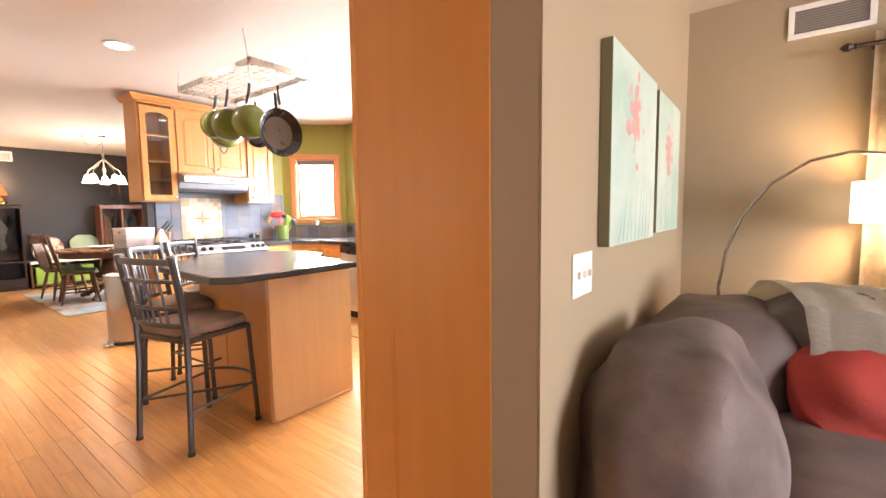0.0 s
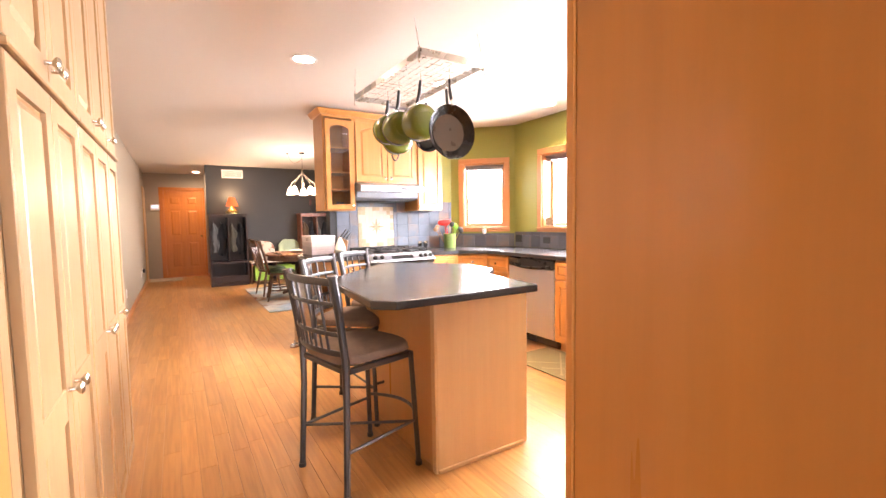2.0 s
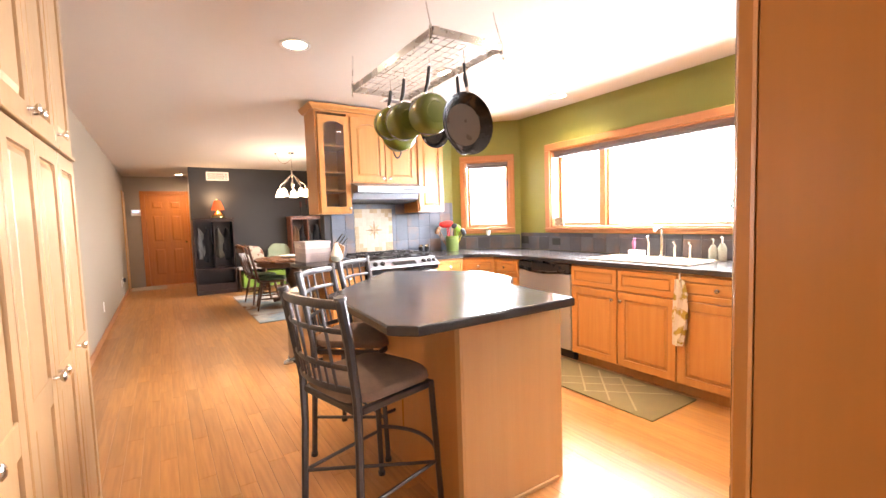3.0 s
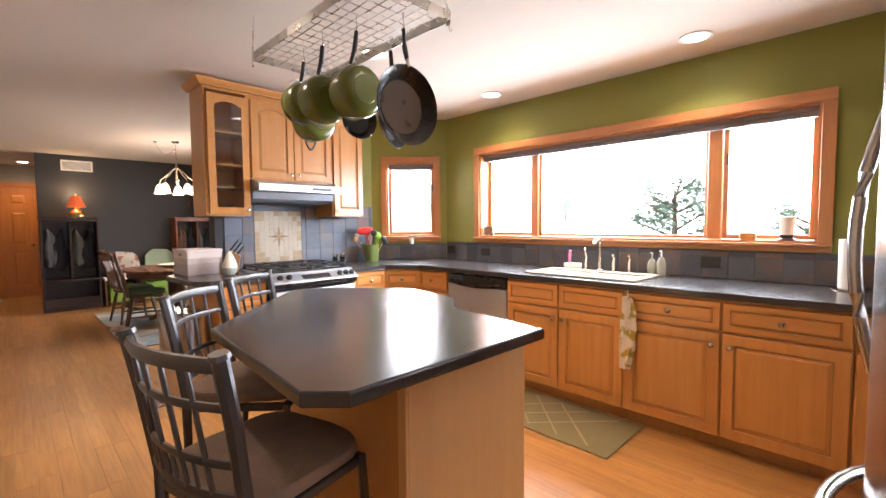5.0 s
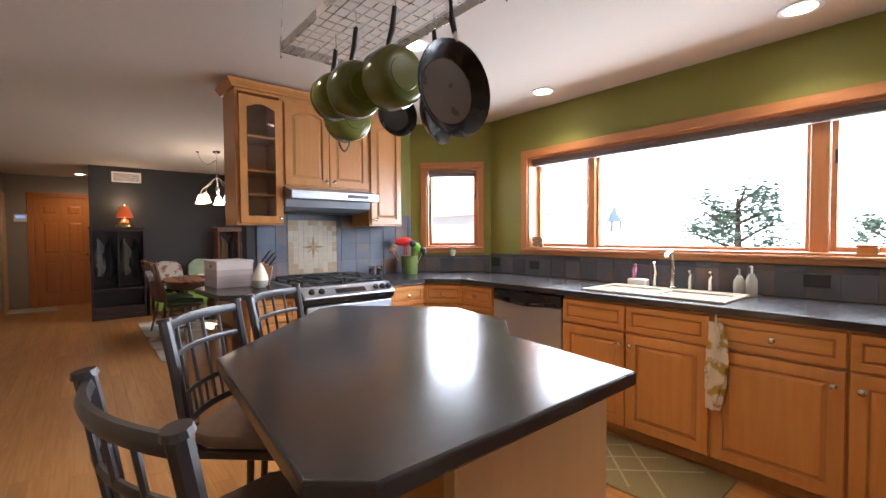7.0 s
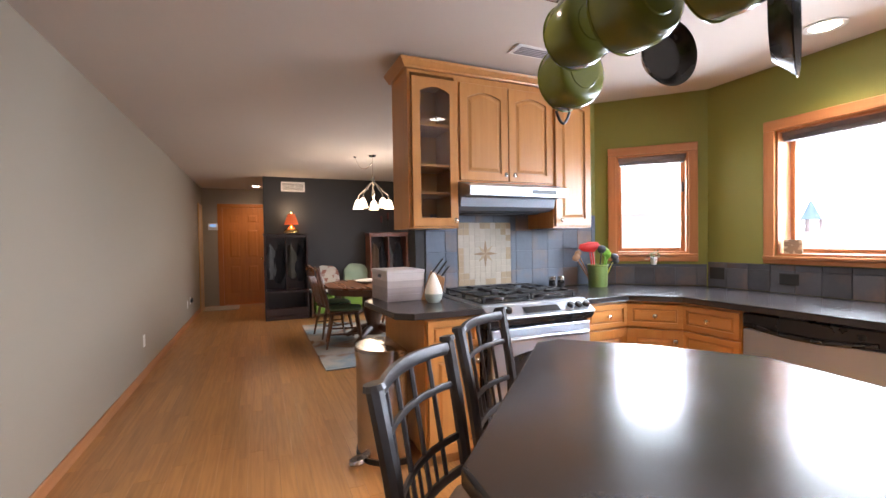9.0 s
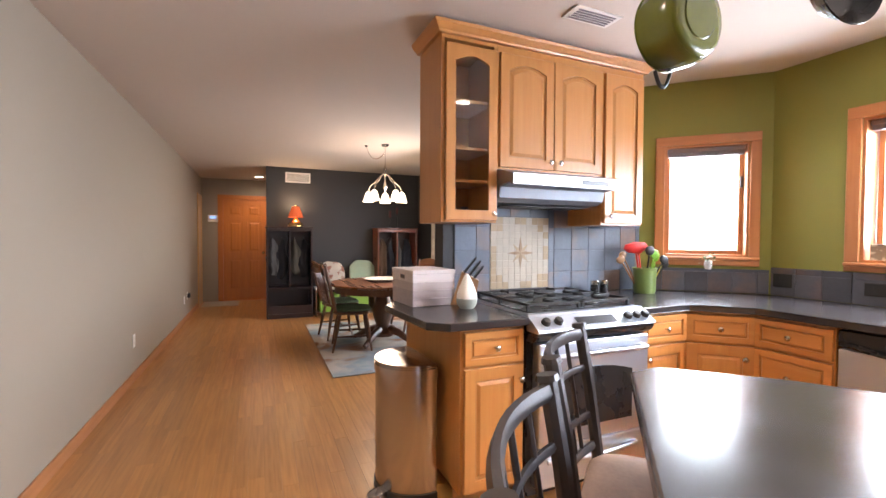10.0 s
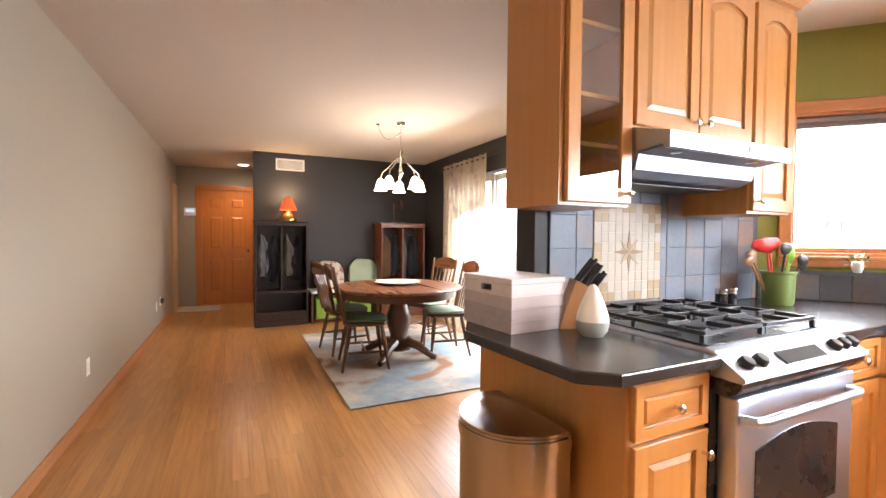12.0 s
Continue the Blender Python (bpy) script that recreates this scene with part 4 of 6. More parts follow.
    return s


def facing(dx, dy):
    return math.degrees(math.atan2(-dx, dy))


st = bar_stool((-2.38, 1.305, 0), facing(-0.23, 0.973))
copy_thing(st, pose(-3.045, 1.54, 0, 0, 0, facing(0.68, 0.73)))
copy_thing(st, pose(-3.42, 1.91, 0, 0, 0, facing(0.75, 0.66)))

# ---- pot rack ----
RZ = 2.215
rack = thing("pot_rack", "hanging stainless pot rack with wire grid and chains", "pot rack", (-3.07, 2.03, RZ))
RXH, RYH = 0.545, 0.228
for lo, hi in (((-RXH, -RYH, 0), (RXH, -RYH + 0.006, 0.045)), ((-RXH, RYH - 0.006, 0), (RXH, RYH, 0.045)), ((-RXH, -RYH + 0.006, 0), (-RXH + 0.006, RYH - 0.006, 0.045)), ((RXH - 0.006, -RYH + 0.006, 0), (RXH, RYH - 0.006, 0.045))):
    part("band", bx(lo, hi, 0.0015), M_RACK, rack)
for k in range(1, 16):
    x = -RXH + 2 * RXH * k / 16
    part("wire", bx((x - 0.0017, -RYH + 0.006, 0.0165), (x + 0.0017, RYH - 0.006, 0.020)), M_RACK, rack)
for k in range(1, 9):
    y = -RYH + 2 * RYH * k / 9
    part("wire", bx((-RXH + 0.006, y - 0.0017, 0.0130), (RXH - 0.006, y + 0.0017, 0.0163)), M_RACK, rack)


def hook(parent, x, y, z, out=0.0):
    h = tube(bmesh.new(), [(x, y, z + 0.05), (x + 0.004, y + out, z + 0.02), (x, y + out, z - 0.012), (x + 0.008, y + out, z - 0.03), (x + 0.018, y + out, z - 0.02)], 0.0028, 6)
    part("hook", h, M_CHROME, parent, "small steel hook", True)


for sx, sy, tx in ((1, -1, 0.46), (1, 1, 0.46), (-1, -1, -0.53), (-1, 1, -0.53)):
    x, y = sx * (RXH - 0.02), sy * (RYH + 0.004)
    part("clip", bx((x - 0.012, y - 0.003, -0.012), (x + 0.012, y + 0.003, 0.055), 0.001), M_RACK, rack)
    hook(rack, x, y + sy * 0.005, -0.01)
    cb = bmesh.new()
    a, c = Vector((x, y, 0.055)), Vector((tx, sy * RYH + 0.01, CEIL - RZ - 0.02))
    n = 12
    for k in range(n):
        p, q = a.lerp(c, k / n), a.lerp(c, (k + 0.96) / n)
        d = Vector((0.004, 0, 0)) if k % 2 else Vector((0, 0.004, 0))
        tube(cb, [p, p.lerp(q, 0.25) + d, p.lerp(q, 0.75) + d, q, p.lerp(q, 0.75) - d, p.lerp(q, 0.25) - d, p], 0.0014, 4)
    part("chain", cb, M_RACK, rack, "thin steel chain")
    cb = tube(bmesh.new(), [tuple(c), (c.x, c.y, CEIL - RZ)], 0.003, 6)
    part("ceiling_hook", cb, M_RACK, rack)


def hanging_pot(name, label, place, r, h, hl, material, turn, inner=None, helper=False):
    """Hangs by its handle. Its base faces local +x for a pot; its mouth does for a pan."""
    p = thing(name, label, "cooking pot" if h > 0.08 else "frying pan", place, turn, "pans on the rack")
    m = Matrix.Translation((0, 0, -hl - r)) @ Matrix.Rotation(radians(90 if h > 0.08 else -90), 4, "Y")
    b = bmesh.new()
    o = r * (0.97 if h > 0.08 else 0.74)
    lathe(b, ([(0, 0), (o * 0.55, 0), (o * 0.58, 0.003), (o * 0.84, 0.003), (o * 0.95, 0.010), (r * 1.01, 0.030), (r * 1.05, h * 0.5), (r * 1.02, h * 0.9), (r, h), (r + 0.004, h + 0.001)] if h > 0.08 else [(0, 0), (o * 0.93, 0), (o, 0.008), (r, h), (r + 0.004, h + 0.001)]) + [(r + 0.003, h + 0.004), (r - 0.004, h), (o - 0.004, 0.012), (0, 0.010)], 32, Matrix.Translation((h / 2 * (1 if h > 0.08 else -1), 0, 0)) @ m @ Matrix.Scale(-1 if h > 0.08 else -1, 4, (0, 0, 1)))
    part("vessel", b, material, p, smooth=True)
    if inner:
        b = lathe(bmesh.new(), [(0, 0.0108), (o - 0.008, 0.0128), (o - 0.008, 0.0118)], 32, Matrix.Translation((-h / 2, 0, 0)) @ m @ Matrix.Scale(-1, 4, (0, 0, 1)))
        part("cooking_surface", b, inner, p, smooth=True)
    ex = -h / 2 if h > 0.08 else h / 2
    part("bracket", tube(bmesh.new(), [(ex, 0, -hl - 0.006), (ex * 0.8, 0, -hl + 0.03)], 0.008, 8), M_CHROME, p, smooth=True)
    part("handle", tube(bmesh.new(), [(ex * 0.8, 0, -hl + 0.025), (ex * 0.3, 0, -hl * 0.55), (0, 0, -0.012)], [0.010, 0.013, 0.010], 10, 0.8), M_PLASTIC, p, "black handle", True)
    part("hanging_hook", tube(bmesh.new(), [(0, 0, -0.016), (0.006, 0, 0.0), (0, 0, 0.03), (0.0, 0, 0.058)], 0.0028, 6), M_CHROME, p, smooth=True)
    if helper:
        part("helper_handle", tube(bmesh.new(), curve((-h / 2, -0.035, -hl - 2 * r - 0.002), (-h / 2, 0, -hl - 2 * r - 0.05), (-h / 2, 0.035, -hl - 2 * r - 0.002), 8), 0.006, 8), M_PLASTIC, p, smooth=True)
    return p


hanging_pot("saucepan", "large green enamel saucepan with black handle, hanging from the rack", (-2.86, 1.98, 2.205), 0.115, 0.125, 0.172, M_POTGREEN, 2)
hanging_pot("saucepan", "green enamel saucepan hanging beside the larger one", (-3.07, 1.925, 2.185), 0.112, 0.12, 0.160, M_POTGREEN, 0)
hanging_pot("saucepan", "small green enamel saucepan hanging between the others", (-3.30, 1.945, 2.175), 0.102, 0.11, 0.125, M_POTGREEN, -4)
hanging_pot("saucepan", "green enamel pot with helper loop, hanging behind the others", (-3.63, 2.185, 2.205), 0.122, 0.125, 0.128, M_POTGREEN, 2, helper=True)
hanging_pot("frying_pan", "large dark nonstick frying pan hanging from the rack", (-2.59, 2.033, 2.145), 0.164, 0.056, 0.172, M_PANBODY, 0, M_NONSTICK)
hanging_pot("frying_pan", "small black frying pan hanging from the rack", (-3.27, 2.255, 2.19), 0.105, 0.045, 0.180, M_PANBODY, -8, M_PANBODY)
hanging_pot("frying_pan", "medium black skillet hanging behind the large pan", (-2.89, 2.20, 2.185), 0.138, 0.045, 0.215, M_PANBODY, 24, M_PANBODY)

# ---- ceiling fixtures ----
for cx, cy in CANS + [(-11.8, 1.0)]:
    cn = thing("recessed_light", "lit round recessed ceiling light with white trim", "ceiling light", (cx, cy, CEIL), 0, "recessed ceiling lights")
    part("trim_ring", lathe(bmesh.new(), [(0.072, -0.001), (0.096, -0.001), (0.098, -0.006), (0.09, -0.010), (0.072, -0.006), (0.072, -0.001)], 28), M_WHITE, cn, smooth=True)
    part("lens", lathe(bmesh.new(), [(0, -0.003), (0.0715, -0.003), (0.0715, -0.001), (0, -0.001)], 28), M_BULB, cn, "glowing warm lens")
vt = thing("ceiling_vent", "white slotted rectangular ceiling vent", "vent", (-4.48, 2.60, CEIL), 90)
part("frame", bx((-0.15, -0.065, -0.008), (0.15, 0.065, -0.001), 0.003), M_WHITE, vt)
for k in range(5):
    part("slat", bx((-0.12, -0.045 + k * 0.02, -0.013), (0.12, -0.038 + k * 0.02, -0.0085)), M_BLIND, vt)


# ---- tiles ----
def mesh_of(bm, material, name):
    return finish(name, bm, material)


def tile_grid(parent, m, x0, x1, z0, z1, size, material, gap=0.004, t=0.008, skip=None, name="tile"):
    """Tiles on a wall: x along it, -y towards the room."""
    full = None
    z = z0
    while z < z1 - 0.02:
        zb = min(z + size, z1)
        x = x0
        while x < x1 - 0.015:
            xb = min(x + size, x1)
            if not (skip and xb > skip[0] + 0.01 and x < skip[1] - 0.01 and zb > skip[2] + 0.01 and z < skip[3] - 0.01):
                w, h = xb - x - gap, zb - z - gap
                if abs(w - size + gap) < 1e-6 and abs(h - size + gap) < 1e-6:
                    full = full or mesh_of(bx((0, -t, 0), (w, 0, h), 0.0015), material, name)
                    me = full
                else:
                    me = mesh_of(bx((0, -t, 0), (w, 0, h), 0.0015), material, name)
                ob = new(name, me)
                ob.parent = parent
                ob.matrix_parent_inverse = Matrix()
                ob.matrix_basis = m @ Matrix.Translation((x, 0, z))
            x += size
        z += size


bs = tagged(new("backsplash_range"), "blue-grey slate tile backsplash behind the range", "backsplash", kind="structure")
bs.matrix_world = pose(RX + 0.006, 2.06, 0, 0, 0, 90)
part("grout", bx((0.06, 0.0, 0.916), (1.62, 0.0055, 1.50)), M_GROUT, bs)
M0, M1 = 2.375 - 2.06, 2.83 - 2.06
tile_grid(bs, pose(0, -0.0005, 0), 0.06, 1.62, 0.916, 1.50, 0.152, M_SLATE_B, 0.0022, 0.0065, skip=(M0, M1, 0.962, 1.438))
for xa, xb, za, zb in ((0.212, M0 - 0.002, 0.916, 1.50), (M1 + 0.002, 0.82, 0.916, 1.50), (M0, M1, 0.916, 0.960), (M0, M1, 1.440, 1.50)):
    tile_grid(bs, pose(0, -0.0005, 0), xa, xb, za, zb, 0.152, M_SLATE_B, 0.0022, 0.0065)
bs2 = tagged(new("backsplash_sink"), "dark slate tile backsplash below the long window", "backsplash", kind="structure")
bs2.matrix_world = pose(-4.545, YN - 0.006, 0)
part("grout", bx((0.0, 0.0, 0.916), (4.145, 0.0055, 1.105)), M_GROUT, bs2)
tile_grid(bs2, pose(0, -0.0005, 0), 0.0, 4.145, 0.916, 1.105, 0.15, M_SLATE, 0.0025)
bs3 = tagged(new("backsplash_corner"), "dark slate tile backsplash on the diagonal wall", "backsplash", kind="structure")
bs3.matrix_world = pose(*DIAG_A, 0, 0, 0, 45) @ pose(0, -0.006, 0)
part("grout", bx((0.01, 0.0, 0.916), (dlen - 0.01, 0.0055, 1.085)), M_GROUT, bs3)
tile_grid(bs3, pose(0, -0.0005, 0), 0.012, dlen - 0.01, 0.916, 1.085, 0.15, M_SLATE)

mural = tagged(new("tile_mural"), "cream mosaic tile mural with tan border and eight-point star", "tile mural", kind="structure")
mural.matrix_world = pose(RX + 0.0125, 2.06 + M0, 0.963, 0, 0, 90)
part("backing", bx((0, -0.001, 0), (M1 - M0, 0.0055, 0.474)), M_CREAM, mural, "cream grout backing")
N = 10
cw, ch = (M1 - M0) / N, 0.474 / N
tm = {k: mesh_of(bx((0.001, -0.0035, 0.001), (cw - 0.001, -0.0012, ch - 0.001), 0.0008), mt, "mosaic_tile") for k, mt in (("c", M_CREAM), ("t", M_TAN), ("b", M_BROWN))}
rnd = random.Random(4)
for i in range(N):
    for j in range(N):
        edge = i in (0, N - 1) or j in (0, N - 1)
        dx, dz = abs(i - 4.5), abs(j - 4.5)
        corner = dx > 2.6 and dz > 2.6 and dx + dz > 6
        k = "t" if (edge and rnd.random() < 0.8) or (corner and rnd.random() < 0.7) else "c"
        ob = new("mosaic_tile", tm[k])
        ob.parent = mural
        ob.matrix_basis = Matrix.Translation((i * cw, 0, j * ch))
for a in range(8):
    b = bmesh.new()
    an = a * math.pi / 4
    cx, cz = (M1 - M0) / 2, 0.237
    L = 0.105 if a % 2 == 0 else 0.085
    vs = [b.verts.new((cx + r * math.cos(q), -0.0062, cz + r * math.sin(q))) for r, q in [(0.0, 0), (0.034, an - 0.36), (L, an), (0.034, an + 0.36)]]
    ws = [b.verts.new((v.co.x, -0.0037, v.co.z)) for v in vs]
    b.faces.new(vs)
    for k in range(4):
        b.faces.new((vs[k], vs[(k + 1) % 4], ws[(k + 1) % 4], ws[k]))
    part("star_point", b, M_TAN if a % 2 else M_BROWN, mural)


# ---- dining room ----
M_SHADE_RED = mat("red_pleated_shade", (0.42, 0.10, 0.03), 0.8, vary=0.1)
M_SHADE_RED.node_tree.nodes["Principled BSDF"].inputs["Emission Color"].default_value = (0.8, 0.12, 0.03, 1)
M_SHADE_RED.node_tree.nodes["Principled BSDF"].inputs["Emission Strength"].default_value = 0.3
M_CUSH_GREEN = mat("green_cushion", (0.11, 0.17, 0.09), 0.9, vary=0.15, bump=0.3)
M_CUSH_PALE = mat("pale_green_cushion", (0.33, 0.42, 0.30), 0.9, vary=0.1, bump=0.3)
M_FLORAL = mat("floral_fabric", (0.55, 0.50, 0.42), 0.9, vary=0.1, second=(0.30, 0.13, 0.09), mix_scale=11, bump=0.2, sharp=(0.54, 0.6))
M_CURTAIN = mat("floral_curtain", (0.62, 0.54, 0.42), 0.9, vary=0.08, second=(0.36, 0.18, 0.13), mix_scale=6, bump=0.2, sharp=(0.52, 0.62))
M_LIME = mat("lime_bin", (0.20, 0.36, 0.05), 0.6, vary=0.08)
M_COAT = mat("navy_coat", (0.012, 0.013, 0.018), 0.9, vary=0.3, bump=0.3)
M_COAT2 = mat("camouflage_coat", (0.07, 0.06, 0.045), 0.9, vary=0.3, second=(0.05, 0.05, 0.04), mix_scale=9, bump=0.3)
M_COAT3 = mat("grey_coat", (0.09, 0.09, 0.09), 0.9, vary=0.3, bump=0.3)
M_COAT4 = mat("brown_coat", (0.10, 0.055, 0.03), 0.9, vary=0.3, bump=0.3)

nt = M_CURTAIN.node_tree
tl, ms = nt.nodes.new("ShaderNodeBsdfTranslucent"), nt.nodes.new("ShaderNodeMixShader")
tl.inputs["Color"].default_value = (0.75, 0.68, 0.56, 1)
ms.inputs["Fac"].default_value = 0.5
nt.links.new(nt.nodes["Principled BSDF"].outputs["BSDF"], ms.inputs[1])
nt.links.new(tl.outputs["BSDF"], ms.inputs[2])
nt.links.new(ms.outputs["Shader"], nt.nodes["Material Output"].inputs["Surface"])

rug = thing("area_rug", "abstract watercolour rug in cream, blue and rust under the table", "rug", (-8.0, 2.55, 0))
o = part("woven_surface", bx((-9.28, 1.615, 0.001), (-6.70, 3.50, 0.011), 0.003), M_RUG, rug)
o.matrix_world = Matrix()
nt = M_RUG.node_tree
mix = [n for n in nt.nodes if n.bl_idname == "ShaderNodeMix"][0]
n3, mx3, mr3 = nt.nodes.new("ShaderNodeTexNoise"), nt.nodes.new("ShaderNodeMix"), nt.nodes.new("ShaderNodeMapRange")
mx3.data_type = "RGBA"
n3.inputs["Scale"].default_value, n3.inputs["Detail"].default_value, n3.inputs["Distortion"].default_value = 1.7, 6, 1.5
mr3.inputs["From Min"].default_value, mr3.inputs["From Max"].default_value = 0.53, 0.66
nt.links.new(nt.nodes["Texture Coordinate"].outputs["Object"], n3.inputs["Vector"])
nt.links.new(n3.outputs["Fac"], mr3.inputs["Value"])
nt.links.new(mr3.outputs["Result"], mx3.inputs["Factor"])
nt.links.new(mix.outputs["Result"], mx3.inputs["A"])
mx3.inputs["B"].default_value = (0.33, 0.17, 0.09, 1)
hs = [n for n in nt.nodes if n.bl_idname == "ShaderNodeHueSaturation"][0]
nt.links.new(mx3.outputs["Result"], hs.inputs["Color"])

tb = thing("dining_table", "round oak pedestal dining table", "dining table", (-7.86, 2.40, 0.011))
part("tabletop", lathe(bmesh.new(), [(0, 0.715), (0.635, 0.715), (0.655, 0.722), (0.66, 0.735), (0.65, 0.744), (0, 0.745)], 48), M_OAKDK_X, tb, smooth=True)
part("apron", lathe(bmesh.new(), [(0.56, 0.635), (0.58, 0.635), (0.58, 0.7145), (0.56, 0.7145), (0.56, 0.635)], 40), M_OAKDK, tb, smooth=True)
part("pedestal", lathe(bmesh.new(), [(0, 0.08), (0.13, 0.08), (0.14, 0.12), (0.10, 0.17), (0.085, 0.22), (0.12, 0.33), (0.13, 0.40), (0.10, 0.50), (0.085, 0.56), (0.12, 0.61), (0.20, 0.66), (0.2, 0.714), (0, 0.714)], 28), M_OAKDK, tb, smooth=True)
for k in range(4):
    a = math.pi / 4 + k * math.pi / 2
    c, s_ = math.cos(a), math.sin(a)
    part("foot", tube(bmesh.new(), [(0.09 * c, 0.09 * s_, 0.16), (0.22 * c, 0.22 * s_, 0.13), (0.34 * c, 0.34 * s_, 0.06), (0.42 * c, 0.42 * s_, 0.028)], [0.05, 0.045, 0.035, 0.028], 8, 1.0), M_OAKDK, tb, smooth=True)
pl = thing("tray", "pale round lazy susan tray on the dining table", "tray", (-7.95, 2.42, 0.756))
part("disc", lathe(bmesh.new(), [(0, 0), (0.10, 0), (0.10, 0.012), (0.20, 0.014), (0.24, 0.03), (0.235, 0.034), (0.19, 0.024), (0, 0.022)], 36), M_CREAM, pl, smooth=True)


def windsor(place, turn, cushion_mat, label):
    """Sitter looks towards +y."""
    c = thing("dining_chair", label, "chair", place, turn, "chairs round the dining table")
    sp = [(-0.21, -0.17), (-0.22, 0.02), (-0.20, 0.17), (-0.10, 0.22), (0.10, 0.22), (0.20, 0.17), (0.22, 0.02), (0.21, -0.17), (0.10, -0.205), (-0.10, -0.205)]
    part("seat", prism(bmesh.new(), sp, 0.415, 0.448, 0.010), M_OAKDK, c)
    b = bmesh.new()
    cushion(b, (-0.20, -0.17, 0.449), (0.20, 0.20, 0.482), 0.012, 5)
    part("cushion", b, cushion_mat, c, "tied seat cushion", True)
    for sx in (-1, 1):
        for y0, y1 in ((0.15, 0.21), (-0.14, -0.22)):
            pts = [(sx * 0.15, y0, 0.414), (sx * 0.17, y0 + (y1 - y0) * 0.35, 0.27), (sx * 0.20, y0 + (y1 - y0) * 0.75, 0.10), (sx * 0.215, y1, 0.0)]
            part("leg", tube(bmesh.new(), pts, [0.017, 0.023, 0.015, 0.012], 8), M_OAKDK, c, smooth=True)
        part("stretcher", tube(bmesh.new(), [(sx * 0.188, -0.175, 0.17), (sx * 0.19, 0.0, 0.17), (sx * 0.188, 0.18, 0.17)], [0.009, 0.014, 0.009], 8), M_OAKDK, c, smooth=True)
        part("back_post", tube(bmesh.new(), [(sx * 0.185, -0.185, 0.448), (sx * 0.195, -0.225, 0.62), (sx * 0.205, -0.27, 0.82), (sx * 0.21, -0.30, 0.975)], [0.017, 0.021, 0.016, 0.012], 8), M_OAKDK, c, smooth=True)
    part("stretcher", tube(bmesh.new(), [(-0.19, 0.0, 0.17), (0.0, 0.0, 0.17), (0.19, 0.0, 0.17)], [0.009, 0.014, 0.009], 8), M_OAKDK, c, smooth=True)
    b = bmesh.new()
    n = 12
    rows = []
    for k in range(n + 1):
        x = -0.205 + 0.41 * k / n
        u = 1 - (x / 0.205) ** 2
        y = -0.285 - 0.03 * u
        top = 0.945 + 0.045 * u
        rows.append([b.verts.new(p) for p in ((x, y, 0.855 - 0.01 * u), (x, y - 0.02, top), (x, y - 0.042, top), (x, y - 0.022, 0.855 - 0.01 * u))])
    for p, q in zip(rows, rows[1:]):
        for k in range(4):
            b.faces.new((p[k], p[(k + 1) % 4], q[(k + 1) % 4], q[k]))
    b.faces.new(rows[0])
    b.faces.new(rows[-1])
    part("crest_rail", b, M_OAKDK_X, c, "pressed crest rail", True)
    for k in range(5):
        x = -0.13 + 0.065 * k
        part("spindle", tube(bmesh.new(), [(x * 0.9, -0.185, 0.448), (x, -0.235, 0.66), (x, -0.30, 0.865)], [0.007, 0.011, 0.007], 6), M_OAKDK, c, smooth=True)
    return c


windsor((-7.72, 1.99, 0.011), -8, M_CUSH_GREEN, "oak spindle-back dining chair with dark green cushion")
windsor((-8.36, 1.96, 0.011), 8, M_CUSH_GREEN, "oak spindle-back dining chair with dark green cushion behind the first")
windsor((-7.80, 2.90, 0.011), 172, M_CUSH_PALE, "oak spindle-back dining chair with pale green cushion")
windsor((-8.42, 2.96, 0.011), 196, M_CUSH_PALE, "oak spindle-back dining chair with pale green cushion by the curtain")


def coat(parent, x, y, z, w, l, material, k):
    b = bmesh.new()
    cushion(b, (x - w / 2, y - 0.05, z - l), (x + w / 2, y + 0.05, z), 0.02, 5)
    for v in b.verts:
        f = (z - v.co.z) / l
        v.co.x = x + (v.co.x - x) * (0.45 + 0.65 * min(1, f * 2.2)) + 0.02 * math.sin(9 * f + k)
        v.co.y += 0.014 * math.sin(60 * v.co.x + k)
    part("coat", b, material, parent, "hanging coat", True)


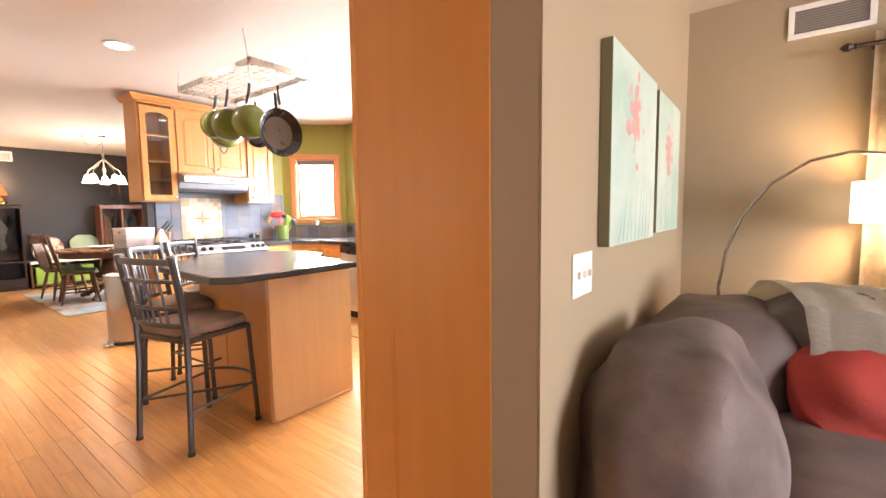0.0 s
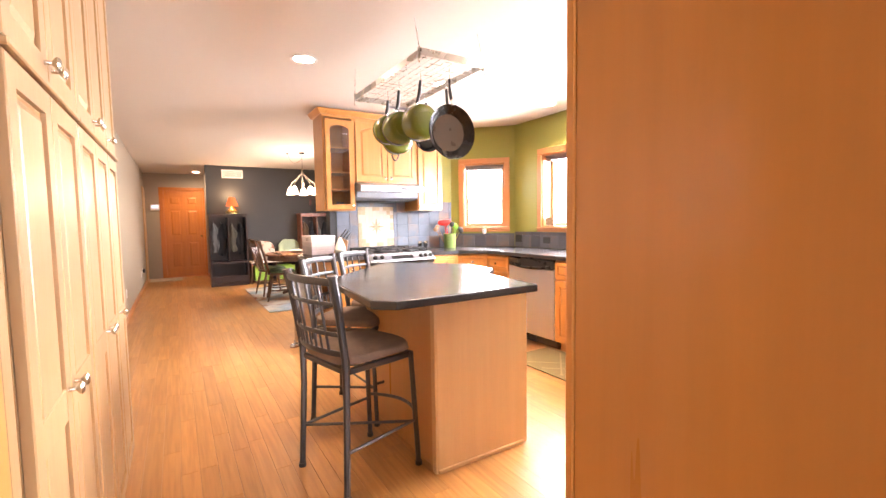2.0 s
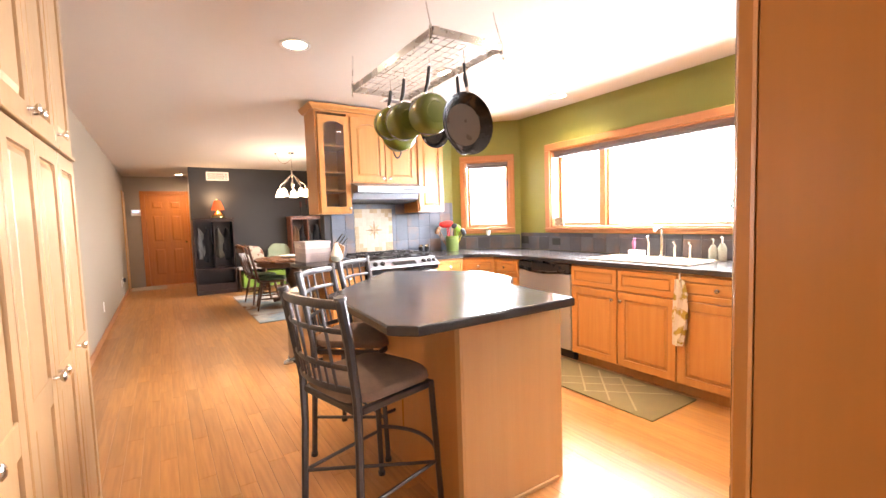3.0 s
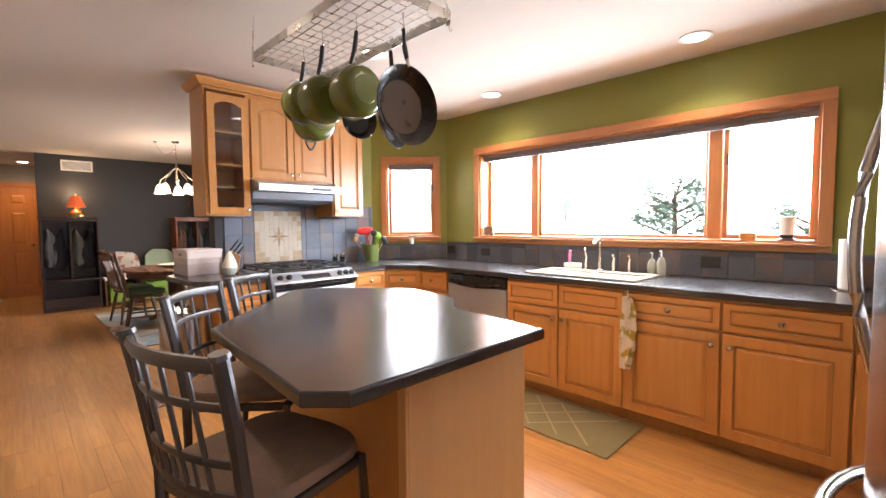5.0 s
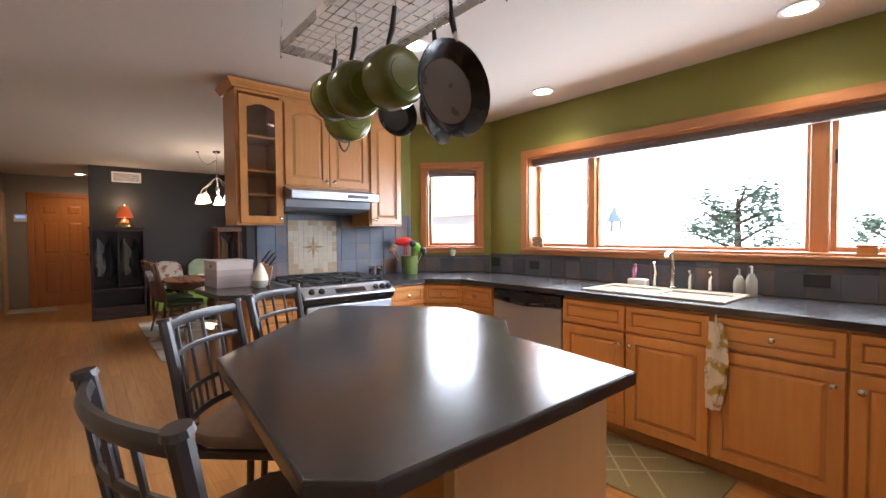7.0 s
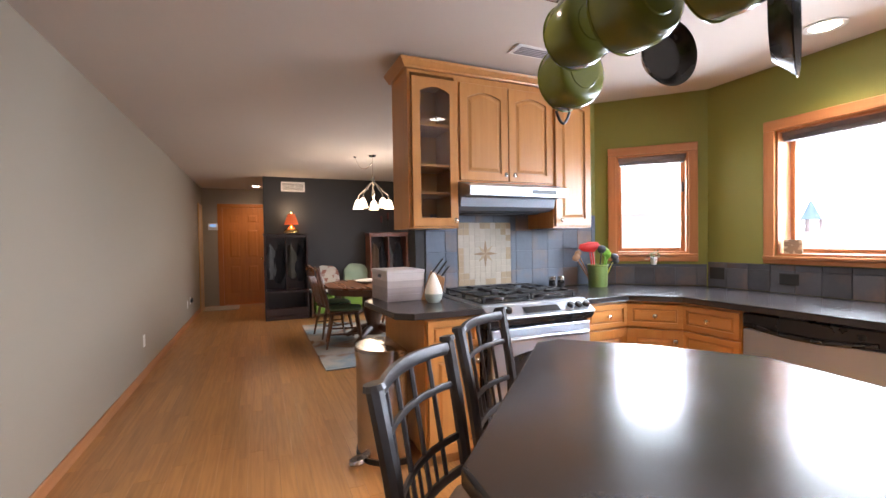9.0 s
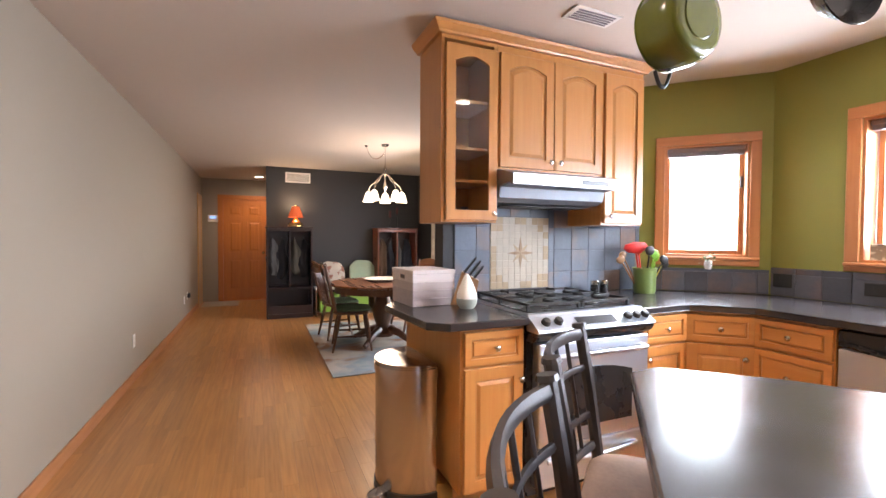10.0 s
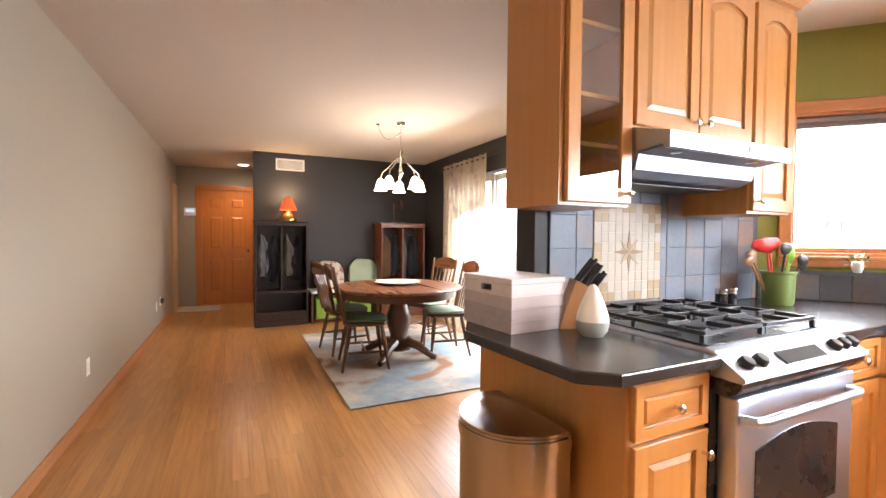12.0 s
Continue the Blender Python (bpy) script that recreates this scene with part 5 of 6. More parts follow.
def hall_tree(place, turn, w, wood_m, label, coats, lower):
    """Open front towards -y."""
    h = thing("hall_tree", label, "hall cabinet", place, turn, "coat cabinets")
    H, D = 1.44, 0.36
    part("side_panel", bx((0, 0, 0), (0.028, D, H), 0.004), wood_m, h)
    part("side_panel", bx((w - 0.028, 0, 0), (w, D, H), 0.004), wood_m, h)
    part("top", bx((-0.015, -0.015, H + 0.0005), (w + 0.015, D, H + 0.024), 0.005), wood_m, h)
    part("back_panel", bx((0.029, D - 0.012, 0.02), (w - 0.029, D, H - 0.001)), M_DKWOOD, h)
    part("divider", bx((w / 2 - 0.012, 0.03, 0.50), (w / 2 + 0.012, D - 0.013, H - 0.001), 0.003), wood_m, h)
    part("bench_seat", bx((0.029, -0.03, 0.46), (w - 0.029, D - 0.013, 0.495), 0.005), wood_m, h)
    part("plinth", bx((0.029, 0.0, 0.0), (w - 0.029, D - 0.013, 0.07), 0.003), wood_m, h)
    part("lower_front", bx((0.029, 0.004, 0.071), (w - 0.029, 0.022, 0.20), 0.004), wood_m, h)
    part("top_rail", bx((0.029, 0.004, H - 0.05), (w - 0.029, 0.02, H - 0.001), 0.003), wood_m, h)
    for k, (x, cw_, l, m_) in enumerate(coats):
        part("coat_hook", tube(bmesh.new(), [(x, D - 0.013, 1.27), (x, D - 0.07, 1.27), (x, D - 0.085, 1.30)], 0.006, 6), M_BRONZE, h)
        coat(h, x, 0.19, 1.25, cw_, l, m_, k * 2.1)
    return h


hall_tree((-9.965, 1.10, 0), 90, 0.70, M_DKWOOD, "dark cherry open coat cabinet with hanging coats and bench", [(0.10, 0.13, 0.55, M_COAT3), (0.24, 0.13, 0.62, M_COAT), (0.44, 0.14, 0.55, M_COAT2), (0.58, 0.13, 0.60, M_COAT)], 0)
hall_tree((-9.965, 2.88, 0), 90, 0.72, M_REDWOOD, "reddish cherry open coat cabinet with dark coats", [(0.12, 0.15, 0.62, M_COAT4), (0.27, 0.12, 0.60, M_COAT), (0.42, 0.10, 0.66, M_COAT3), (0.58, 0.16, 0.62, M_COAT)], 0)

be = thing("bench", "wooden entry bench with green storage bins", "bench", (-10.33, 1.84, 0))
part("seat", bx((0, 0, 0.43), (0.40, 1.0, 0.46), 0.004), M_PVC, be, "white bench top")
for y in (0.0, 0.48, 0.97):
    part("side_panel", bx((0.0, y, 0), (0.39, y + 0.025, 0.429), 0.003), M_OAKDK, be)
part("bottom_shelf", bx((0.0, 0.026, 0.04), (0.385, 0.479, 0.06)), M_OAKDK, be)
part("bottom_shelf", bx((0.0, 0.506, 0.04), (0.385, 0.969, 0.06)), M_OAKDK, be)
for y in (1.90, 2.39):
    bn = thing("storage_bin", "lime green fabric storage bin under the bench", "storage bin", (-10.15, y + 0.17, 0.061), 0, "bins under the bench")
    b = bmesh.new()
    box(b, (-0.16, -0.16, 0), (0.18, 0.16, 0.006))
    for lo, hi in (((-0.16, -0.16, 0.006), (0.18, -0.152, 0.29)), ((-0.16, 0.152, 0.006), (0.18, 0.16, 0.29)), ((-0.16, -0.152, 0.006), (-0.152, 0.152, 0.29)), ((0.172, -0.152, 0.006), (0.18, 0.152, 0.29))):
        box(b, lo, hi, 0.003)
    part("body", b, M_LIME, bn)
for nm, y, m_, lb, sz in (("cushion", 2.02, M_FLORAL, "floral cushion leaning on the bench", 0.36), ("cushion", 2.55, M_CUSH_PALE, "pale green cushion leaning on the bench", 0.38)):
    cu = thing(nm, lb, "cushion", (-10.20, y + 0.12, 0.461))
    b = bmesh.new()
    cushion(b, (-0.05, -sz / 2, 0.0), (0.05, sz / 2, sz), 0.035, 6)
    for v in b.verts:
        v.co.x -= v.co.z * 0.16
        v.co.z += 0.02
    part("cover", b, m_, cu, smooth=True)

# table lamp on the coat cabinet
lp = thing("table_lamp", "lit brass table lamp with red pleated shade", "lamp", (-10.12, 1.55, 1.4645))
part("base", lathe(bmesh.new(), [(0, 0), (0.12, 0), (0.125, 0.02), (0.11, 0.06), (0.06, 0.10), (0.025, 0.13), (0.016, 0.17), (0, 0.17)], 28), M_BRASS, lp, smooth=True)
b = bmesh.new()
n = 40
lo = [b.verts.new(((0.115 + 0.004 * (k % 2)) * math.cos(2 * math.pi * k / n), (0.115 + 0.004 * (k % 2)) * math.sin(2 * math.pi * k / n), 0.155)) for k in range(n)]
hi = [b.verts.new(((0.055 + 0.003 * (k % 2)) * math.cos(2 * math.pi * k / n), (0.055 + 0.003 * (k % 2)) * math.sin(2 * math.pi * k / n), 0.33)) for k in range(n)]
for k in range(n):
    b.faces.new((lo[k], lo[(k + 1) % n], hi[(k + 1) % n], hi[k]))
part("shade", b, M_SHADE_RED, lp, "red pleated fabric shade")
part("finial", lathe(bmesh.new(), [(0, 0.33), (0.008, 0.335), (0.008, 0.35), (0, 0.36)], 10), M_BRASS, lp, smooth=True)
lamp("lamp_up", "POINT", (-10.12, 1.55, 1.84), 5, (1, 0.68, 0.36), 0.03)
lamp("lamp_down", "POINT", (-10.12, 1.55, 1.66), 1.5, (1, 0.62, 0.3), 0.03)
M_CANDLE = mat("dark_red_wax", (0.09, 0.02, 0.02), 0.5)
for y, h in ((3.15, 0.28), (3.28, 0.34)):
    cs = thing("candlestick", "dark iron candlestick with a candle on the cabinet", "candlestick", (-10.15, y, 1.4645), 0, "candlesticks")
    part("holder", lathe(bmesh.new(), [(0, 0), (0.045, 0), (0.045, 0.008), (0.012, 0.02), (0.009, h - 0.12), (0.03, h - 0.10), (0.03, h - 0.09), (0, h - 0.09)], 16), M_IRON, cs, smooth=True)
    part("candle", cyl(bmesh.new(), (0, 0, h - 0.0895), (0, 0, h + 0.03), 0.022, n=14), M_CANDLE, cs)

# wall vent, chandelier
wv = thing("wall_vent", "cream louvred return-air vent high on the charcoal wall", "vent", (-10.35, 1.605, 2.295), 90)
b = bmesh.new()
for lo, hi in (((-0.20, -0.014, 0.062), (0.20, -0.001, 0.085)), ((-0.20, -0.014, -0.085), (0.20, -0.001, -0.062)), ((-0.20, -0.014, -0.062), (-0.175, -0.001, 0.062)), ((0.175, -0.014, -0.062), (0.20, -0.001, 0.062))):
    box(b, lo, hi, 0.002)
part("frame", b, M_PVC, wv)
for k in range(9):
    z = -0.056 + 0.014 * k
    part("louvre", bx((-0.174, -0.010, z), (0.174, -0.003, z + 0.008), 0.001), M_PVC, wv)

ch = thing("chandelier", "brushed nickel chandelier with five lit frosted bell shades", "chandelier", (-7.95, 2.45, CEIL))
part("canopy", lathe(bmesh.new(), [(0, -0.001), (0.05, -0.001), (0.045, -0.02), (0.01, -0.03), (0, -0.03)], 18), M_CHROME, ch, smooth=True)
part("chain", tube(bmesh.new(), [(0, 0, -0.03), (0, 0, -0.26)], 0.005, 6), M_CHROME, ch)
part("column", lathe(bmesh.new(), [(0, -0.25), (0.012, -0.26), (0.02, -0.30), (0.012, -0.34), (0.01, -0.46), (0.022, -0.50), (0.026, -0.53), (0.01, -0.57), (0, -0.58)], 14), M_CHROME, ch, smooth=True)
part("swag_chain", tube(bmesh.new(), curve((-0.17, -0.2, -0.005), (-0.09, -0.12, -0.17), (0, 0, -0.10), 10), 0.005, 6), M_CHROME, ch)
part("swag_hook", lathe(bmesh.new(), [(0, -0.001), (0.022, -0.001), (0.018, -0.012), (0, -0.016)], 12, Matrix.Translation((-0.17, -0.2, 0))), M_IRON, ch)
for k in range(5):
    a = 2 * math.pi * k / 5 + 0.35
    c, s_ = math.cos(a), math.sin(a)
    arm = part("arm", tube(bmesh.new(), [(0.012 * c, 0.012 * s_, -0.36), (0.07 * c, 0.07 * s_, -0.40), (0.13 * c, 0.13 * s_, -0.47), (0.20 * c, 0.20 * s_, -0.52), (0.22 * c, 0.22 * s_, -0.585)], 0.006, 6), M_CHROME, ch, smooth=True)
    m = Matrix.Translation((0.22 * c, 0.22 * s_, -0.585)) @ Matrix.Diagonal((0.95, 0.95, 0.95, 1))
    part("shade", lathe(bmesh.new(), [(0.018, 0), (0.035, -0.02), (0.050, -0.06), (0.058, -0.10), (0.075, -0.135), (0.072, -0.135), (0.054, -0.10), (0.046, -0.06), (0.031, -0.022), (0.016, -0.004), (0.018, 0)], 18, m), M_SHADE_GLASS, arm, "lit frosted glass bell shade", True)
    part("bulb", lathe(bmesh.new(), [(0, -0.045), (0.02, -0.055), (0.024, -0.075), (0.012, -0.10), (0, -0.105)], 10, m), M_BULB, arm, "", True)
lamp("chandelier_lamp", "POINT", (-7.95, 2.45, 1.72), 17, (1.0, 0.76, 0.50), 0.2)

# curtain and rod at the patio door
cu = thing("curtain", "floral grommet-top curtain panel beside the patio door", "curtain", (-8.78, 3.64, 0.02))
b = bmesh.new()
n, lev = 90, 10
grid = []
for k in range(n + 1):
    x = -0.60 + 1.24 * k / n
    y = 0.035 * math.sin(k * 0.62) + 0.008 * math.sin(k * 0.21)
    grid.append([b.verts.new((x + 0.006 * math.sin(j + k * 0.3), y * (0.8 + 0.3 * (1 - j / lev)), 2.26 * j / lev)) for j in range(lev + 1)])
for p, q in zip(grid, grid[1:]):
    for j in range(lev):
        b.faces.new((p[j], p[j + 1], q[j + 1], q[j]))
bmesh.ops.solidify(b, geom=list(b.faces), thickness=0.003)
part("cloth", b, M_CURTAIN, cu, smooth=True)
rd = thing("curtain_rod", "dark metal curtain rod with ball finials", "curtain rod", (-8.4, 3.64, 2.235))
part("rod", cyl(bmesh.new(), (-1.05, 0, 0), (1.2, 0, 0), 0.010, n=10), M_IRON, rd)
for sx in (-1.05, 1.2):
    part("finial", lathe(bmesh.new(), [(0, -0.03), (0.02, -0.015), (0.024, 0), (0.02, 0.015), (0, 0.03)], 12, Matrix.Translation((sx + math.copysign(0.02, sx), 0, 0)) @ Matrix.Rotation(radians(90), 4, "Y")), M_IRON, rd, smooth=True)
for sx in (-0.98, 1.1):
    part("bracket", bx((sx - 0.008, 0.011, -0.01), (sx + 0.008, 0.108, 0.01), 0.002), M_IRON, rd)

# entry items
em = thing("door_mat", "cream woven mat by the entry door", "mat", (-11.95, 0.32, 0))
part("mat", bx((-0.30, -0.31, 0.001), (0.30, 0.31, 0.014), 0.004), M_CREAM, em)
ap = thing("alarm_panel", "white wall keypad with small blue display", "keypad", (-12.4, 0.155, 1.66))
part("housing", bx((0.001, -0.09, -0.07), (0.028, 0.09, 0.07), 0.006), M_PVC, ap)
M_LCD = glow("blue_display", (0.25, 0.45, 0.9), 0.8)
part("display", bx((0.0285, -0.055, 0.0), (0.030, 0.055, 0.045)), M_LCD, ap, "blue lit display")


def plate(name, label, place, turn, w=0.075, h=0.118, slots=1, material=None, kind="outlet"):
    p = thing(name, label, "wall plate", place, turn)
    part("cover", bx((-w / 2, -0.006, -h / 2), (w / 2, -0.001, h / 2), 0.002), material or M_PVC, p)
    for k in range(slots):
        x = (k - (slots - 1) / 2) * 0.046
        if kind == "outlet":
            for dz in (-0.02, 0.02):
                part("socket", bx((x - 0.015, -0.0075, dz - 0.013), (x + 0.015, -0.0062, dz + 0.013), 0.0005), material or M_WHITE, p)
        else:
            part("toggle", bx((x - 0.005, -0.018, -0.010), (x + 0.005, -0.0062, 0.012), 0.002), M_WHITE, p)
    return p


plate("outlet", "white outlet low on the passage wall", (-7.31, YS, 0.36), 180)
plate("outlet", "white outlet near the entry hall", (-10.15, YS, 0.34), 180)
ad = plate("outlet", "outlet with a black plug-in device", (-10.45, YS, 0.37), 180)
part("plug_device", bx((-0.03, -0.045, -0.03), (0.03, -0.0076, 0.04), 0.006), M_PLASTIC, ad, "black plug-in adapter")
plate("switch_plate", "black outlet plate on the slate backsplash", (-3.98, YN - 0.0150, 1.01), 0, 0.115, 0.075, 1, M_PLASTIC)
plate("switch_plate", "black outlet plate on the slate backsplash by the corner", (-4.47, YN - 0.0150, 1.02), 0, 0.115, 0.09, 1, M_PLASTIC)
plate("switch_plate", "black outlet plate on the slate backsplash past the sink", (-1.95, YN - 0.0150, 1.02), 0, 0.12, 0.075, 1, M_PLASTIC)

# ---- counter items ----
M_BOX1 = wood("whitewashed_slat", (0.66, 0.60, 0.58), (0.56, 0.50, 0.48), "y", 0.6, 1, 0.06, 0.0)
M_BOX2 = wood("grey_washed_slat", (0.42, 0.36, 0.36), (0.34, 0.29, 0.29), "y", 0.6, 1, 0.06, 0.0)
M_BOX3 = wood("mauve_washed_slat", (0.52, 0.45, 0.44), (0.45, 0.39, 0.38), "y", 0.6, 1, 0.06, 0.0)
bxo = thing("wooden_box", "whitewashed wooden storage box with lid and handle slots", "storage box", (-5.09, 1.89, 0.9145), 4)
BL, BW = 0.158, 0.13
for k, m_ in enumerate((M_BOX2, M_BOX2, M_BOX3, M_BOX1)):
    z0, z1 = 0.045 * k, 0.045 * k + 0.0445
    b = bmesh.new()
    box(b, (BL - 0.008, -BW, z0), (BL, BW, z1), 0.001)
    box(b, (-BL, -BW, z0), (-BL + 0.008, BW, z1), 0.001)
    for sy in (-1, 1):
        ya, yb_ = sorted((sy * BW, sy * (BW - 0.008)))
        if k == 3 and sy < 0:
            box(b, (-BL + 0.0085, ya, z0), (-0.035, yb_, z1))
            box(b, (0.035, ya, z0), (BL - 0.0085, yb_, z1))
            box(b, (-0.035, ya, z0), (0.035, yb_, z0 + 0.012))
            box(b, (-0.035, ya, z1 - 0.008), (0.035, yb_, z1))
        else:
            box(b, (-BL + 0.0085, ya, z0), (BL - 0.0085, yb_, z1))
    part("slat", b, m_, bxo)
part("lid", bx((-BL - 0.004, -BW - 0.004, 0.1795), (BL + 0.004, BW + 0.004, 0.203), 0.003), M_BOX1, bxo)
part("bottom", bx((-BL + 0.009, -BW + 0.009, 0.001), (BL - 0.009, BW - 0.009, 0.006)), M_PLASTIC, bxo)

df = thing("diffuser", "white teardrop aroma diffuser with grey base", "diffuser", (-4.80, 2.04, 0.9145))
part("base", lathe(bmesh.new(), [(0, 0), (0.038, 0), (0.052, 0.018), (0.058, 0.045), (0.0575, 0.055), (0, 0.055)], 28), mat("grey_ceramic", (0.34, 0.37, 0.33), 0.5), df, smooth=True)
part("top", lathe(bmesh.new(), [(0, 0.0555), (0.0575, 0.0555), (0.054, 0.08), (0.042, 0.115), (0.027, 0.15), (0.015, 0.178), (0.006, 0.186), (0, 0.187)], 28), mat("white_ceramic", (0.78, 0.74, 0.66), 0.45), df, smooth=True)

kbk = thing("knife_block", "wooden knife block with black-handled knives", "knife block", (-4.94, 2.10, 0.9145), 155)
b = extrude_x(bmesh.new(), [(-0.05, 0.0), (0.085, 0.0), (0.02, 0.19), (-0.075, 0.14)], -0.045, 0.045)
part("block", b, wood("beech_block", (0.38, 0.19, 0.08), (0.28, 0.13, 0.05), "z"), kbk)
rnd = random.Random(3)
for i in range(3):
    for j in range(3):
        x, t0 = -0.028 + 0.028 * i, 0.2 + 0.3 * j
        p = Vector((x, -0.07 + 0.095 * t0, 0.142 + 0.05 * t0))
        d = Vector((0, -0.62, 0.8)).normalized()
        L = 0.075 + 0.02 * rnd.random() + 0.015 * j
        hb = tube(bmesh.new(), [p, p + d * (L * 0.5), p + d * L], [0.008, 0.010, 0.008], 8, 0.7)
        part("knife_handle", hb, M_PLASTIC, kbk, "", True)

crock = thing("utensil_crock", "green ceramic crock full of kitchen utensils", "utensil holder", (-4.95, 3.53, 0.9145))
M_CROCK = mat("green_glaze", (0.17, 0.25, 0.07), 0.3, vary=0.1, coat=0.3)
part("crock", lathe(bmesh.new(), [(0, 0), (0.068, 0), (0.074, 0.01), (0.078, 0.165), (0.083, 0.17), (0.083, 0.18), (0.074, 0.18), (0.07, 0.02), (0, 0.015)], 28), M_CROCK, crock, smooth=True)
M_RED = mat("red_silicone", (0.62, 0.02, 0.015), 0.45, vary=0.05)
M_LIMEP = mat("lime_plastic", (0.22, 0.50, 0.05), 0.4)
M_YEL = mat("yellow_plastic", (0.62, 0.50, 0.05), 0.4)
M_SPOON = wood("wooden_spoon", (0.34, 0.18, 0.08), (0.25, 0.12, 0.05), "z")
uts = [(-0.03, -0.02, -6, M_RED, 0.075, 0.085, 0.275), (0.03, -0.01, 10, M_LIMEP, 0.028, 0.07, 0.24), (0.045, 0.02, 24, M_YEL, 0.026, 0.06, 0.22), (0.02, 0.04, 30, M_PLASTIC, 0.03, 0.06, 0.23), (-0.05, 0.01, -38, M_SPOON, 0.028, 0.06, 0.24), (-0.045, -0.03, -26, M_SPOON, 0.024, 0.055, 0.26), (0.0, 0.035, 4, M_PLASTIC, 0.03, 0.07, 0.26), (0.05, -0.02, 36, M_PLASTIC, 0.026, 0.06, 0.20), (-0.01, -0.04, -4, M_RED, 0.03, 0.06, 0.27), (0.035, -0.035, 16, M_LIMEP, 0.022, 0.075, 0.22)]
for x, y, tilt, m_, w, l, L in uts:
    u = thing("utensil", "kitchen utensil standing in the crock", "utensil", (-4.95 + x * 0.4, 3.53 + x * 0.8, 0.9305), 0, "utensils in the crock")
    d = Vector((math.sin(radians(tilt)) * 0.25 + y * 2, math.sin(radians(tilt)), 1.0)).normalized()
    part("shaft", tube(bmesh.new(), [Vector((0, 0, 0.004)), d * (L - 0.01)], 0.0055, 8), m_, u, smooth=True)
    ax = (Vector((1, -0.3, 0)) - d * d.dot(Vector((1, -0.3, 0)))).normalized()
    q = Matrix((ax, d.cross(ax), d)).transposed().to_4x4()
    hm = Matrix.Translation(d * (L + l / 2 - 0.01)) @ q
    part("head", lathe(bmesh.new(), [(0, -l / 2), (w * 0.8, -l * 0.35), (w * 1.25, 0), (w * 1.0, l * 0.36), (0, l / 2)], 14, hm @ Matrix.Diagonal((0.25, 1, 1, 1))), m_, u, smooth=True)

for x, y in ((-5.0, 3.12), (-5.0, 3.20)):
    sh = thing("spice_jar", "small dark glass spice jar with steel cap", "jar", (x, y, 0.9145), 0, "spice jars")
    part("jar", lathe(bmesh.new(), [(0, 0), (0.026, 0), (0.028, 0.01), (0.028, 0.07), (0, 0.07)], 18), M_BLACK, sh, smooth=True)
    part("lid", lathe(bmesh.new(), [(0, 0.0705), (0.029, 0.0705), (0.029, 0.092), (0.025, 0.096), (0, 0.096)], 18), M_CHROME, sh, smooth=True)

# sink and its things
sk = thing("sink", "bisque drop-in kitchen sink", "sink", (-2.66, 3.86, 0.9145))
b = bmesh.new()
SX, SY = 0.43, 0.205
for lo, hi in (((-SX, -SY, 0), (SX, -SY + 0.05, 0.014)), ((-SX, SY - 0.07, 0), (SX, SY + 0.04, 0.014)), ((-SX, -SY + 0.05, 0), (-SX + 0.045, SY - 0.07, 0.014)), ((SX - 0.045, -SY + 0.05, 0), (SX, SY - 0.07, 0.014)), ((-0.03, -SY + 0.05, 0), (0.03, SY - 0.07, 0.012))):
    box(b, lo, hi, 0.005, 2)
part("rim", b, M_SINK, sk)
part("basin", bx((-SX + 0.045, -SY + 0.05, 0.0004), (SX - 0.045, SY - 0.07, 0.002)), mat("bisque_basin", (0.40, 0.35, 0.28), 0.3), sk)
fc = thing("faucet", "chrome kitchen faucet with side handles and sprayer", "faucet", (-2.66, 4.065, 0.929))
part("spout", tube(bmesh.new(), [(0, 0, 0), (0, 0, 0.17), (0, -0.004, 0.225), (0, -0.03, 0.25), (0, -0.08, 0.24), (0, -0.10, 0.215)], [0.015, 0.011, 0.012, 0.014, 0.013, 0.012], 12), M_CHROME, fc, smooth=True)
part("escutcheon", lathe(bmesh.new(), [(0, 0), (0.03, 0), (0.028, 0.01), (0.02, 0.014), (0, 0.014)], 18), M_CHROME, fc, smooth=True)
for dx, dy in ((-0.13, 0.03), (0.10, 0.02), (0.22, 0.02)):
    part("side_handle", tube(bmesh.new(), [(dx, dy, 0), (dx, dy, 0.075), (dx + 0.01, dy - 0.01, 0.10), (dx + 0.015, dy - 0.05, 0.125 if dx > 0 else 0.17)], [0.014, 0.012, 0.009, 0.008], 10), M_CHROME, fc, smooth=True)
sc = thing("sponge_caddy", "white sink caddy with a pink brush", "caddy", (-2.93, 4.14, 0.9145))
part("caddy", bx((-0.07, -0.03, 0.0), (0.07, 0.03, 0.055), 0.008, 2), M_PVC, sc)
part("brush", tube(bmesh.new(), [(-0.03, 0, 0.056), (-0.03, 0, 0.12), (-0.02, 0, 0.16)], [0.012, 0.018, 0.012], 8), mat("pink_plastic", (0.45, 0.16, 0.30), 0.5), sc, "pink brush", True)
M_SOAP = mat("clear_soap", (0.33, 0.33, 0.29), 0.15, vary=0.05, coat=0.5)
for x, h, m_ in ((-2.30, 0.12, M_SOAP), (-2.235, 0.135, M_PVC)):
    sb = thing("soap_dispenser", "pump bottle of hand soap by the sink", "soap dispenser", (x, 4.15, 0.9145), 0, "soap bottles")
    part("bottle", lathe(bmesh.new(), [(0, 0), (0.03, 0), (0.032, 0.01), (0.032, h * 0.7), (0.014, h), (0, h)], 18), M_SOAP, sb, smooth=True)
    part("pump", tube(bmesh.new(), [(0, 0, h), (0, 0, h + 0.045), (0, -0.03, h + 0.045)], 0.006, 8), m_, sb, smooth=True)
part_tray = thing("soap_tray", "dark slate tray under the soap bottles", "tray", (-2.27, 4.15, 0.9142))
